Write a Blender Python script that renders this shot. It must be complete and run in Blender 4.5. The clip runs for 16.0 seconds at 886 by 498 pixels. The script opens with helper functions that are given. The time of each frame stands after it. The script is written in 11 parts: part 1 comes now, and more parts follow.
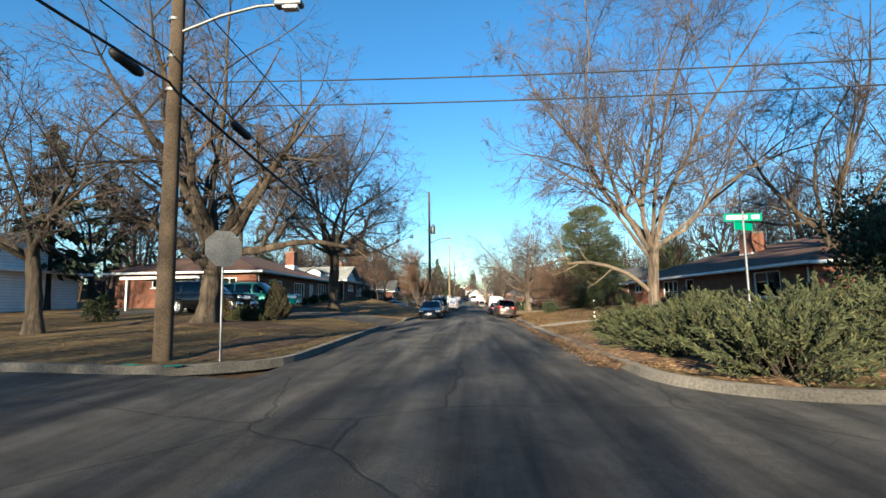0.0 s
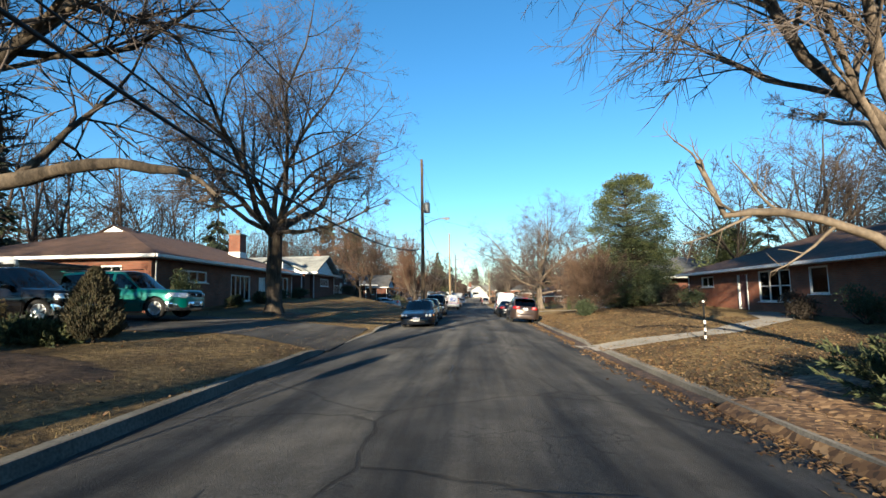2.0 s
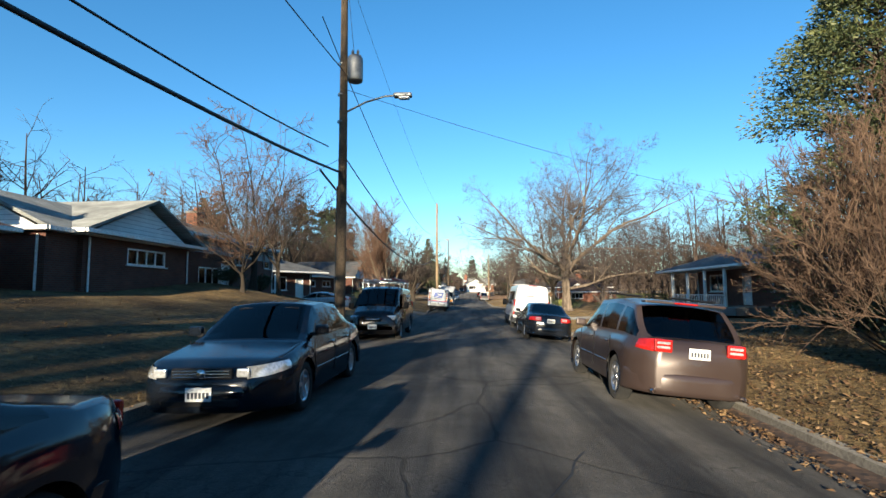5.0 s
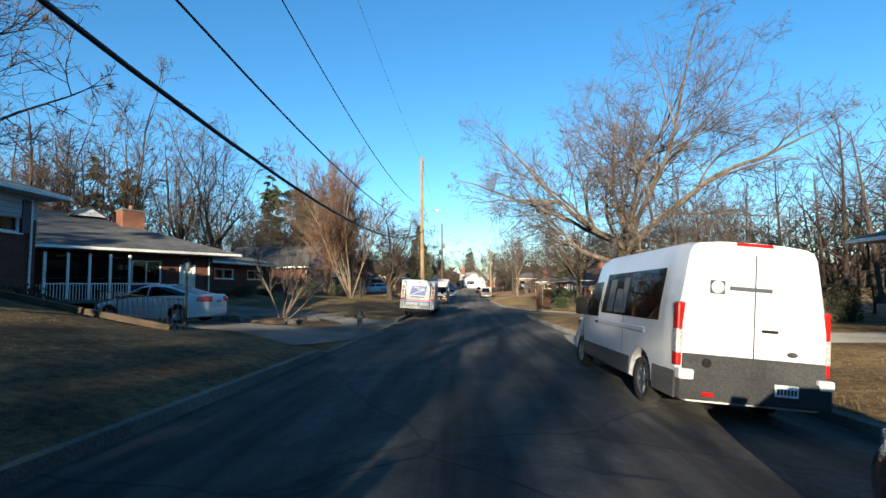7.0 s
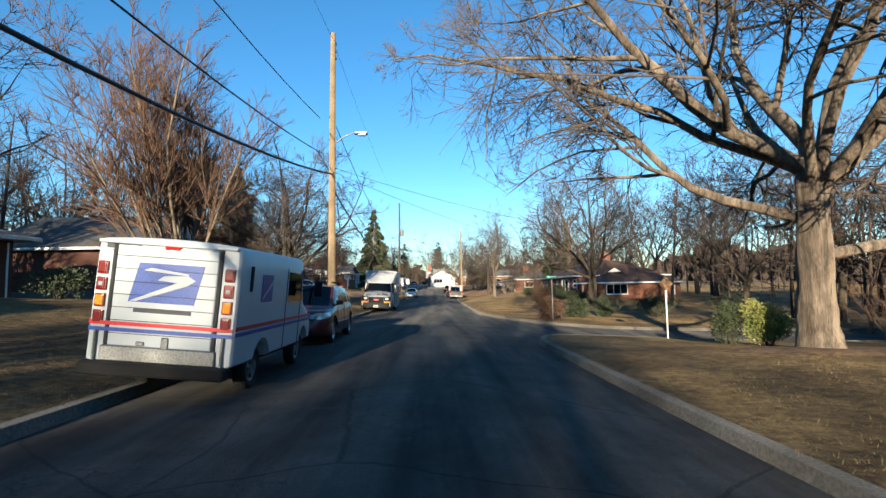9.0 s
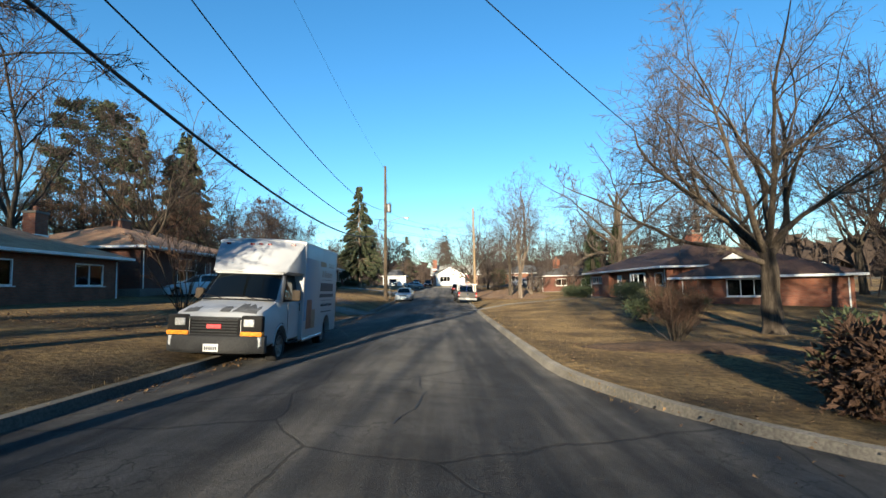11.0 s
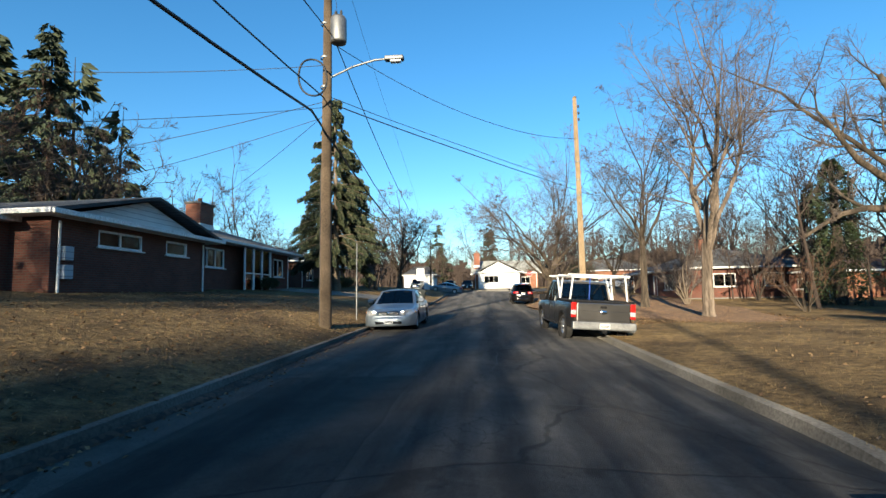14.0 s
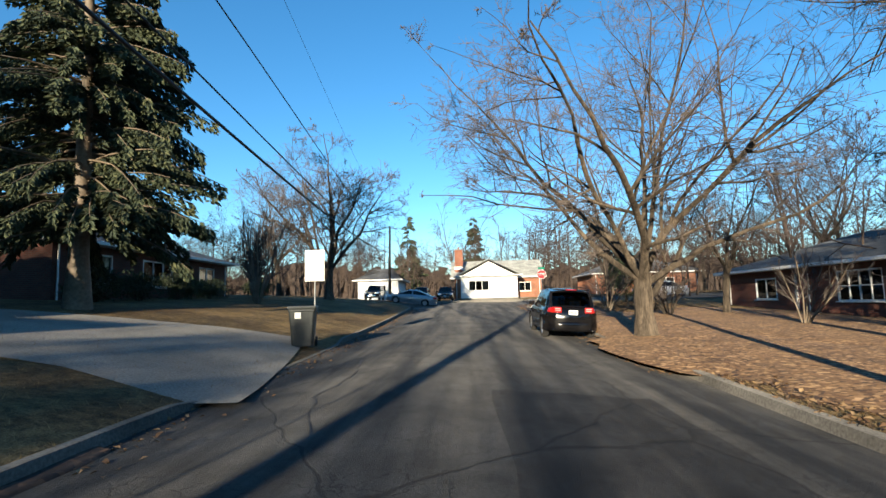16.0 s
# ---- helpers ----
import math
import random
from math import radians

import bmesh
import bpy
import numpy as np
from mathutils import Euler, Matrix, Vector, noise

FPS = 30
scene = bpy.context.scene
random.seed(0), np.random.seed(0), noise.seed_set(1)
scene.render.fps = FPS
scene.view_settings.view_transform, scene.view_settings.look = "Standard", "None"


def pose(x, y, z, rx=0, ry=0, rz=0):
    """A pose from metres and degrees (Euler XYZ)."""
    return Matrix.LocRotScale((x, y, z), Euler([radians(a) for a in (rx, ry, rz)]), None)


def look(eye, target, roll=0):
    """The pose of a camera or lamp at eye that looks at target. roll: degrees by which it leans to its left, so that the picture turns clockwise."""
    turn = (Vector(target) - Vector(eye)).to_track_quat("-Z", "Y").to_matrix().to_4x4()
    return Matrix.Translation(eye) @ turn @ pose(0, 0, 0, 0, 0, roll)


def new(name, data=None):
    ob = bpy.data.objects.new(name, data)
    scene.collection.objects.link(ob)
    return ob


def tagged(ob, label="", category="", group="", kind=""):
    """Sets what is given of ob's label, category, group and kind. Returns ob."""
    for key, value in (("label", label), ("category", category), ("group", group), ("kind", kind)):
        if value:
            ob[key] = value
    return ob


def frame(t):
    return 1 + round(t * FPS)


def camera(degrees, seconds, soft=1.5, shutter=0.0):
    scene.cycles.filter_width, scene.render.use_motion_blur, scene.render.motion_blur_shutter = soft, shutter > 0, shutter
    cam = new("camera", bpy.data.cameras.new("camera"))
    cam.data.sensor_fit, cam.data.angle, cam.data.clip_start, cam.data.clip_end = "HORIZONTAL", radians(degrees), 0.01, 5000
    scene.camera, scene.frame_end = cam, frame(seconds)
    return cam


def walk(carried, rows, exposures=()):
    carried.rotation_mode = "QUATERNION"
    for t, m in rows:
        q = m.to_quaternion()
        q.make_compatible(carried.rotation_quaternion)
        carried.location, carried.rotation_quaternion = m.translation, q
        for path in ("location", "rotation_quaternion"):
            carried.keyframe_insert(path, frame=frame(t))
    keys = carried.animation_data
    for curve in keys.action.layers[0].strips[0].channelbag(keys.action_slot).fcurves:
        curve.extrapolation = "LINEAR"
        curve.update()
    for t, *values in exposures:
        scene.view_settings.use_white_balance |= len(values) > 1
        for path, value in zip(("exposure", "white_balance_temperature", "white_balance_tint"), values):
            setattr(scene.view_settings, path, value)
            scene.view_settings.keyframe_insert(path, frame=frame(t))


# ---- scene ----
import collections

cam = camera(83.0, 16.0)
PATH = [
    (0, (0.0, 0.0, 1.45), (-0.095, 1.987, 1.661), -1.0),
    (0.5, (-0.158, 2.69, 1.5), (-0.253, 4.677, 1.712), -1.0),
    (1, (-0.193, 5.517, 1.546), (-0.289, 7.504, 1.751), -1.1),
    (1.5, (-0.18, 8.602, 1.584), (-0.278, 10.59, 1.784), -1.1),
    (2, (-0.182, 11.937, 1.621), (-0.284, 13.924, 1.817), -1.1),
    (2.5, (-0.18, 15.579, 1.659), (-0.28, 17.567, 1.855), -0.9),
    (3, (-0.187, 19.483, 1.695), (-0.278, 21.472, 1.887), -0.7),
    (3.5, (-0.095, 23.653, 1.731), (-0.182, 25.642, 1.918), -0.5),
    (4, (0.065, 28.0, 1.768), (-0.026, 29.99, 1.95), -0.4),
    (4.2, (0.123, 29.799, 1.776), (0.027, 31.788, 1.956), -0.4),
    (6.3, (-0.14, 50.627, 1.623), (-0.21, 52.619, 1.785), -0.6),
    (6.5, (-0.138, 52.744, 1.607), (-0.208, 54.736, 1.768), -0.7),
    (7, (-0.135, 58.066, 1.542), (-0.212, 60.058, 1.7), -0.8),
    (7.5, (-0.236, 63.538, 1.488), (-0.321, 65.53, 1.645), -0.8),
    (8, (-0.182, 68.926, 1.447), (-0.25, 70.918, 1.606), -0.7),
    (8.5, (0.258, 74.198, 1.399), (0.247, 76.192, 1.556), -0.7),
    (9, (0.867, 79.601, 1.35), (0.91, 81.595, 1.505), -0.9),
    (9.2, (1.089, 81.833, 1.329), (1.145, 83.826, 1.483), -0.9),
    (11.3, (1.752, 106.421, 1.321), (1.734, 108.415, 1.475), -1.2),
    (11.5, (1.679, 108.839, 1.298), (1.642, 110.832, 1.454), -1.2),
    (12, (1.458, 114.89, 1.241), (1.372, 116.882, 1.399), -1.3),
    (12.5, (1.278, 120.888, 1.196), (1.157, 122.878, 1.357), -1.3),
    (13, (1.068, 127.084, 1.175), (0.924, 129.072, 1.34), -1.2),
    (13.5, (0.862, 133.378, 1.172), (0.709, 135.365, 1.343), -1.1),
    (14, (0.707, 139.564, 1.192), (0.558, 141.551, 1.368), -1.2),
    (14.5, (0.583, 145.695, 1.234), (0.450, 147.682, 1.419), -1.3),
    (15, (0.518, 151.796, 1.294), (0.408, 153.784, 1.487), -1.4),
    (15.5, (0.454, 157.908, 1.391), (0.364, 159.896, 1.594), -1.5),
    (16, (0.403, 164.016, 1.495), (0.330, 166.004, 1.705), -1.5),
]
walk(cam, [(t, look(eye, target, roll)) for t, eye, target, roll in PATH], exposures=[(0.0, 1.68, 6000, 4), (16.0, 1.68, 6000, 4)])

# ---- light ----
SUN_AZ, SUN_EL = radians(11.5), radians(11.0)
world = bpy.data.worlds.new("sky")
scene.world = world
world.use_nodes = True
wn = world.node_tree.nodes
sky = wn.new("ShaderNodeTexSky")
sky.sky_type = "NISHITA"
sky.sun_disc = False
sky.sun_elevation = SUN_EL
sky.sun_rotation = math.pi + SUN_AZ
sky.altitude = 100
sky.air_density = 1.0
sky.dust_density = 0.0
sky.ozone_density = 3.0
richer = wn.new("ShaderNodeHueSaturation")
richer.inputs["Hue"].default_value, richer.inputs["Saturation"].default_value = 0.498, 1.17
world.node_tree.links.new(sky.outputs[0], richer.inputs["Color"])
world.node_tree.links.new(richer.outputs[0], wn["Background"].inputs[0])
wn["Background"].inputs[1].default_value = 0.078
sun = new("sun", bpy.data.lights.new("sun", "SUN"))
sun.data.energy = 4.5
sun.data.angle = radians(0.6)
sun.data.color = (1.0, 0.80, 0.56)
sun.matrix_world = look((0, 0, 60), (math.sin(SUN_AZ), math.cos(SUN_AZ), 60 - math.tan(SUN_EL)))

# ---- materials ----
def node_mat(name):
    m = bpy.data.materials.new(name)
    m.use_nodes = True
    return m, m.node_tree.nodes, m.node_tree.links, m.node_tree.nodes["Principled BSDF"]


def surf(name, c1, c2, big=0.6, fine=20.0, rough=0.8, bump=0.2, metal=0.0, coat=0.0, depth=0.02, world_space=False, vary=0.0, grain=(1, 1, 1), mid=0.0, clump=(0.45, 1.4)):
    """Two tones mixed by broad patches, fine grain on top, with relief; mid: scale of clumps in between."""
    m, n, l, p = node_mat(name)
    if world_space:
        vec = n.new("ShaderNodeNewGeometry").outputs["Position"]
    else:
        vec = n.new("ShaderNodeTexCoord").outputs["Object"]
    a, b = n.new("ShaderNodeTexNoise"), n.new("ShaderNodeTexNoise")
    if grain != (1, 1, 1):
        mp = n.new("ShaderNodeMapping")
        mp.inputs["Scale"].default_value = grain
        l.new(vec, mp.inputs["Vector"])
        vec = mp.outputs[0]
    a.inputs["Scale"].default_value, b.inputs["Scale"].default_value = big, fine
    a.inputs["Detail"].default_value, b.inputs["Detail"].default_value = 4, 3
    l.new(vec, a.inputs["Vector"]), l.new(vec, b.inputs["Vector"])
    ramp = n.new("ShaderNodeValToRGB")
    ramp.color_ramp.elements[0].position, ramp.color_ramp.elements[1].position = 0.35, 0.65
    ramp.color_ramp.elements[0].color, ramp.color_ramp.elements[1].color = (*c1, 1), (*c2, 1)
    l.new(a.outputs[0], ramp.inputs[0])
    mix = n.new("ShaderNodeMix")
    mix.data_type = "RGBA"
    mix.blend_type = "MULTIPLY"
    mix.inputs[0].default_value = 1.0
    speck = n.new("ShaderNodeMapRange")
    speck.inputs[1].default_value, speck.inputs[2].default_value = 0.3, 0.7
    speck.inputs[3].default_value, speck.inputs[4].default_value = 0.68, 1.22
    l.new(b.outputs[0], speck.inputs[0])
    l.new(ramp.outputs[0], mix.inputs[6]), l.new(speck.outputs[0], mix.inputs[7])
    out = mix.outputs[2]
    height = b.outputs[0]
    if mid:
        c, cl, mx = n.new("ShaderNodeTexNoise"), n.new("ShaderNodeMapRange"), n.new("ShaderNodeMix")
        c.inputs["Scale"].default_value, c.inputs["Detail"].default_value, c.inputs["Roughness"].default_value = mid, 6, 0.7
        l.new(vec, c.inputs["Vector"]), l.new(c.outputs[0], cl.inputs[0])
        cl.inputs[1].default_value, cl.inputs[2].default_value, cl.inputs[3].default_value, cl.inputs[4].default_value = 0.36, 0.64, *clump
        mx.data_type, mx.blend_type = "RGBA", "MULTIPLY"
        mx.inputs[0].default_value = 1.0
        l.new(out, mx.inputs[6]), l.new(cl.outputs[0], mx.inputs[7])
        out, height = mx.outputs[2], c.outputs[0]
    if vary:
        info, hue = n.new("ShaderNodeObjectInfo"), n.new("ShaderNodeHueSaturation")
        r = n.new("ShaderNodeMapRange")
        r.inputs[3].default_value, r.inputs[4].default_value = 1 - vary, 1 + vary
        l.new(info.outputs["Random"], r.inputs[0]), l.new(r.outputs[0], hue.inputs["Value"])
        l.new(out, hue.inputs["Color"])
        out = hue.outputs[0]
    l.new(out, p.inputs["Base Color"])
    p.inputs["Roughness"].default_value = rough
    p.inputs["Diffuse Roughness"].default_value = 0.7 if rough > 0.84 else 0.0
    p.inputs["Specular IOR Level"].default_value = 0.22 if rough > 0.84 else 0.5
    p.inputs["Metallic"].default_value = metal
    if coat:
        p.inputs["Coat Weight"].default_value = coat
        p.inputs["Coat Roughness"].default_value = 0.04
    if bump:
        bn = n.new("ShaderNodeBump")
        bn.inputs["Strength"].default_value, bn.inputs["Distance"].default_value = bump, depth
        l.new(height, bn.inputs["Height"]), l.new(bn.outputs[0], p.inputs["Normal"])
    return m


def litter(name, tones, scale=11.0):
    """Overlapping dead leaves: cells of leaf size, each of its own tone, with curled edges."""
    m, n, l, p = node_mat(name)
    pos, wob, mp = n.new("ShaderNodeNewGeometry"), n.new("ShaderNodeTexNoise"), n.new("ShaderNodeMix")
    wob.inputs["Scale"].default_value = 9.0
    mp.data_type = "VECTOR"
    mp.inputs[0].default_value = 0.06
    l.new(pos.outputs["Position"], wob.inputs["Vector"]), l.new(pos.outputs["Position"], mp.inputs[4]), l.new(wob.outputs["Color"], mp.inputs[5])
    cells, sep, ramp = n.new("ShaderNodeTexVoronoi"), n.new("ShaderNodeSeparateColor"), n.new("ShaderNodeValToRGB")
    cells.inputs["Scale"].default_value = scale
    l.new(mp.outputs[1], cells.inputs["Vector"]), l.new(cells.outputs["Color"], sep.inputs[0]), l.new(sep.outputs[0], ramp.inputs[0])
    e = ramp.color_ramp.elements
    e[0].color, e[1].color = (*tones[0], 1), (*tones[-1], 1)
    for k in range(1, len(tones) - 1):
        e.new(k / (len(tones) - 1)).color = (*tones[k], 1)
    big, mr, mx = n.new("ShaderNodeTexNoise"), n.new("ShaderNodeMapRange"), n.new("ShaderNodeMix")
    big.inputs["Scale"].default_value = 1.1
    l.new(pos.outputs["Position"], big.inputs["Vector"]), l.new(big.outputs[0], mr.inputs[0])
    mr.inputs[1].default_value, mr.inputs[2].default_value, mr.inputs[3].default_value, mr.inputs[4].default_value = 0.3, 0.7, 0.7, 1.2
    mx.data_type, mx.blend_type = "RGBA", "MULTIPLY"
    mx.inputs[0].default_value = 1.0
    l.new(ramp.outputs[0], mx.inputs[6]), l.new(mr.outputs[0], mx.inputs[7]), l.new(mx.outputs[2], p.inputs["Base Color"])
    bn = n.new("ShaderNodeBump")
    bn.inputs["Strength"].default_value, bn.inputs["Distance"].default_value = 0.9, 0.022
    l.new(sep.outputs[1], bn.inputs["Height"]), l.new(bn.outputs[0], p.inputs["Normal"])
    p.inputs["Roughness"].default_value, p.inputs["Diffuse Roughness"].default_value = 0.9, 0.7
    return m


def loose(name, tones, rough=0.85):
    """Scattered small pieces, each with its own tone."""
    m, n, l, p = node_mat(name)
    geo, ramp = n.new("ShaderNodeNewGeometry"), n.new("ShaderNodeValToRGB")
    l.new(geo.outputs["Random Per Island"], ramp.inputs[0]), l.new(ramp.outputs[0], p.inputs["Base Color"])
    e = ramp.color_ramp.elements
    e[0].color, e[1].color = (*tones[0], 1), (*tones[-1], 1)
    for k in range(1, len(tones) - 1):
        e.new(k / (len(tones) - 1)).color = (*tones[k], 1)
    p.inputs["Roughness"].default_value = rough
    return m


def plain(name, c, rough=0.5, metal=0.0, coat=0.0):
    return surf(name, c, tuple(v * 0.9 for v in c), 1.5, 40, rough, 0.0, metal, coat)


def brick(name, c1, c2, mortar, width=0.21, row=0.075, gap=0.011, stain=0.75):
    m, n, l, p = node_mat(name)
    tc, sep, add, com = n.new("ShaderNodeTexCoord"), n.new("ShaderNodeSeparateXYZ"), n.new("ShaderNodeMath"), n.new("ShaderNodeCombineXYZ")
    l.new(tc.outputs["Object"], sep.inputs[0])
    l.new(sep.outputs[0], add.inputs[0]), l.new(sep.outputs[1], add.inputs[1])
    l.new(add.outputs[0], com.inputs[0]), l.new(sep.outputs[2], com.inputs[1])
    t = n.new("ShaderNodeTexBrick")
    l.new(com.outputs[0], t.inputs["Vector"])
    t.inputs["Color1"].default_value, t.inputs["Color2"].default_value, t.inputs["Mortar"].default_value = (*c1, 1), (*c2, 1), (*mortar, 1)
    t.inputs["Scale"].default_value = 1.0
    t.inputs["Brick Width"].default_value, t.inputs["Row Height"].default_value, t.inputs["Mortar Size"].default_value = width, row, gap
    t.inputs["Mortar Smooth"].default_value = 0.2
    nz = n.new("ShaderNodeTexNoise")
    nz.inputs["Scale"].default_value = 1.3
    l.new(tc.outputs["Object"], nz.inputs["Vector"])
    mr = n.new("ShaderNodeMapRange")
    mr.inputs[1].default_value, mr.inputs[2].default_value, mr.inputs[3].default_value, mr.inputs[4].default_value = 0.3, 0.7, stain, 1.1
    l.new(nz.outputs[0], mr.inputs[0])
    mx = n.new("ShaderNodeMix")
    mx.data_type, mx.blend_type = "RGBA", "MULTIPLY"
    mx.inputs[0].default_value = 1
    l.new(t.outputs["Color"], mx.inputs[6]), l.new(mr.outputs[0], mx.inputs[7]), l.new(mx.outputs[2], p.inputs["Base Color"])
    bn = n.new("ShaderNodeBump")
    bn.inputs["Strength"].default_value, bn.inputs["Distance"].default_value, bn.invert = 0.6, 0.01, True
    l.new(t.outputs["Fac"], bn.inputs["Height"]), l.new(bn.outputs[0], p.inputs["Normal"])
    p.inputs["Roughness"].default_value = 0.88
    p.inputs["Diffuse Roughness"].default_value = 0.8
    return m


def glass(name, tint=(0.25, 0.3, 0.32), see=0.75):
    """Thin tinted pane: clear film with mirror gloss that grows towards grazing angles."""
    m, n, l, p = node_mat(name)
    n.remove(p)
    tr, gl, mx, fr = n.new("ShaderNodeBsdfTransparent"), n.new("ShaderNodeBsdfGlossy"), n.new("ShaderNodeMixShader"), n.new("ShaderNodeFresnel")
    tr.inputs[0].default_value = (*tint, 1)
    gl.inputs["Roughness"].default_value = 0.02
    fr.inputs[0].default_value = 1.5
    l.new(fr.outputs[0], mx.inputs[0]), l.new(tr.outputs[0], mx.inputs[1]), l.new(gl.outputs[0], mx.inputs[2])
    l.new(mx.outputs[0], n["Material Output"].inputs[0])
    return m


def asphalt(name, low, high):
    """Worn asphalt: long pale wheel tracks and dark oil, mottled wear, coarse aggregate and a broken net of cracks."""
    m, n, l, p = node_mat(name)
    pos = n.new("ShaderNodeNewGeometry").outputs["Position"]

    def noise_of(scale, detail, rough, stretch=(1, 1, 1)):
        t, mp = n.new("ShaderNodeTexNoise"), n.new("ShaderNodeMapping")
        t.inputs["Scale"].default_value, t.inputs["Detail"].default_value, t.inputs["Roughness"].default_value = scale, detail, rough
        mp.inputs["Scale"].default_value = stretch
        l.new(pos, mp.inputs["Vector"]), l.new(mp.outputs[0], t.inputs["Vector"])
        return t.outputs[0]

    def ranged(v, a, b, c, d):
        r = n.new("ShaderNodeMapRange")
        for k, q in enumerate((a, b, c, d)):
            r.inputs[k + 1].default_value = q
        l.new(v, r.inputs[0])
        return r.outputs[0]

    def times(a, b):
        q = n.new("ShaderNodeMath")
        q.operation = "MULTIPLY"
        l.new(a, q.inputs[0]), l.new(b, q.inputs[1])
        return q.outputs[0]

    def cracks(scale, width, wobble):
        w, mx, v = n.new("ShaderNodeTexNoise"), n.new("ShaderNodeMix"), n.new("ShaderNodeTexVoronoi")
        w.inputs["Scale"].default_value, w.inputs["Detail"].default_value = scale * 2.5, 5
        mx.data_type = "VECTOR"
        mx.inputs[0].default_value = wobble
        l.new(pos, w.inputs["Vector"]), l.new(pos, mx.inputs[4]), l.new(w.outputs["Color"], mx.inputs[5])
        v.feature = "DISTANCE_TO_EDGE"
        v.inputs["Scale"].default_value = scale
        l.new(mx.outputs[1], v.inputs["Vector"])
        return ranged(v.outputs["Distance"], width * 0.4, width, 0.0, 1.0)

    tracks = ranged(noise_of(1.0, 5, 0.6, (1.3, 0.09, 1)), 0.38, 0.62, 0.0, 1.0)
    ramp = n.new("ShaderNodeValToRGB")
    ramp.color_ramp.elements[0].color, ramp.color_ramp.elements[1].color = (*low, 1), (*high, 1)
    l.new(tracks, ramp.inputs[0])
    wear = ranged(noise_of(0.9, 8, 0.7), 0.33, 0.67, 0.62, 1.3)
    grit = ranged(noise_of(42.0, 5, 0.75), 0.3, 0.7, 0.66, 1.34)
    # broad cracks everywhere, a fine net only where the surface has broken up
    broken = ranged(noise_of(0.45, 3, 0.6), 0.5, 0.62, 0.0, 1.0)
    fine = n.new("ShaderNodeMix")
    l.new(broken, fine.inputs[0])
    fine.inputs[2].default_value = 1.0
    l.new(cracks(3.4, 0.03, 0.15), fine.inputs[3])
    net = ranged(times(cracks(0.36, 0.007, 0.3), fine.outputs[0]), 0.0, 1.0, 0.55, 1.0)
    fac = times(times(wear, grit), net)
    mix = n.new("ShaderNodeMix")
    mix.data_type, mix.blend_type = "RGBA", "MULTIPLY"
    mix.inputs[0].default_value = 1.0
    l.new(ramp.outputs[0], mix.inputs[6]), l.new(fac, mix.inputs[7]), l.new(mix.outputs[2], p.inputs["Base Color"])
    bn = n.new("ShaderNodeBump")
    bn.inputs["Strength"].default_value, bn.inputs["Distance"].default_value = 0.8, 0.014
    l.new(times(grit, net), bn.inputs["Height"]), l.new(bn.outputs[0], p.inputs["Normal"])
    p.inputs["Roughness"].default_value, p.inputs["Diffuse Roughness"].default_value, p.inputs["Specular IOR Level"].default_value = 0.9, 0.7, 0.22
    return m


ASPHALT = asphalt("asphalt", (0.026, 0.026, 0.027), (0.082, 0.077, 0.07))
PATCH = asphalt("asphalt_patch", (0.02, 0.02, 0.021), (0.05, 0.047, 0.044))
TAR = surf("crack_seal", (0.02, 0.02, 0.02), (0.035, 0.033, 0.03), 2, 60, 0.75, 0.1, world_space=True)
CONCRETE = surf("concrete", (0.136, 0.1292, 0.1156), (0.204, 0.1904, 0.17), 0.7, 30, 0.9, 0.25, depth=0.008, world_space=True)
OLD_CONCRETE = surf("old_concrete", (0.08, 0.075, 0.066), (0.16, 0.148, 0.13), 0.5, 26, 0.92, 0.3, depth=0.01, world_space=True)
LAWN = surf("winter_lawn", (0.075, 0.05, 0.023), (0.19, 0.13, 0.058), 0.5, 40, 0.95, 1.0, depth=0.11, world_space=True, mid=5.5)
SOIL = surf("mulch_soil", (0.05, 0.033, 0.022), (0.10, 0.065, 0.04), 1.2, 18, 0.95, 0.8, depth=0.07, world_space=True, mid=8.0)
LEAF_BED = litter("leaf_litter_bed", ((0.026, 0.015, 0.008), (0.068, 0.036, 0.016), (0.10, 0.056, 0.025), (0.13, 0.077, 0.036), (0.24, 0.155, 0.08)), 14.0)
LEAF_DARK = litter("rotted_leaf_litter", ((0.014, 0.01, 0.008), (0.028, 0.018, 0.013), (0.048, 0.03, 0.02), (0.085, 0.05, 0.03)), 15.0)
BARK = surf("bark_grey_brown", (0.040, 0.032, 0.024), (0.10, 0.078, 0.057), 1.4, 26, 0.92, 1.0, depth=0.035, grain=(1, 1, 0.16), mid=7.0)
BARK_OAK = surf("bark_pale_furrowed", (0.085, 0.066, 0.05), (0.19, 0.15, 0.115), 1.4, 26, 0.92, 1.0, depth=0.04, grain=(1, 1, 0.14), mid=7.0)
BARK_DARK = surf("bark_dark", (0.030, 0.024, 0.019), (0.062, 0.049, 0.037), 1.2, 22, 0.92, 0.6, depth=0.02, grain=(1, 1, 0.16))
BARK_PALE = surf("bark_pale_smooth", (0.09945, 0.07312, 0.0468), (0.1697, 0.1316, 0.0936), 2.0, 12, 0.7, 0.3, depth=0.01)
TWIG = surf("twig_brown", (0.06, 0.049, 0.045), (0.115, 0.094, 0.083), 0.5, 8, 0.85, 0.0)
TWIG_DARK = surf("twig_purple_brown", (0.036, 0.026, 0.024), (0.07, 0.05, 0.043), 0.5, 8, 0.85, 0.0)
TWIG_WARM = surf("twig_warm_brown", (0.07, 0.045, 0.032), (0.135, 0.088, 0.06), 0.5, 8, 0.85, 0.0)
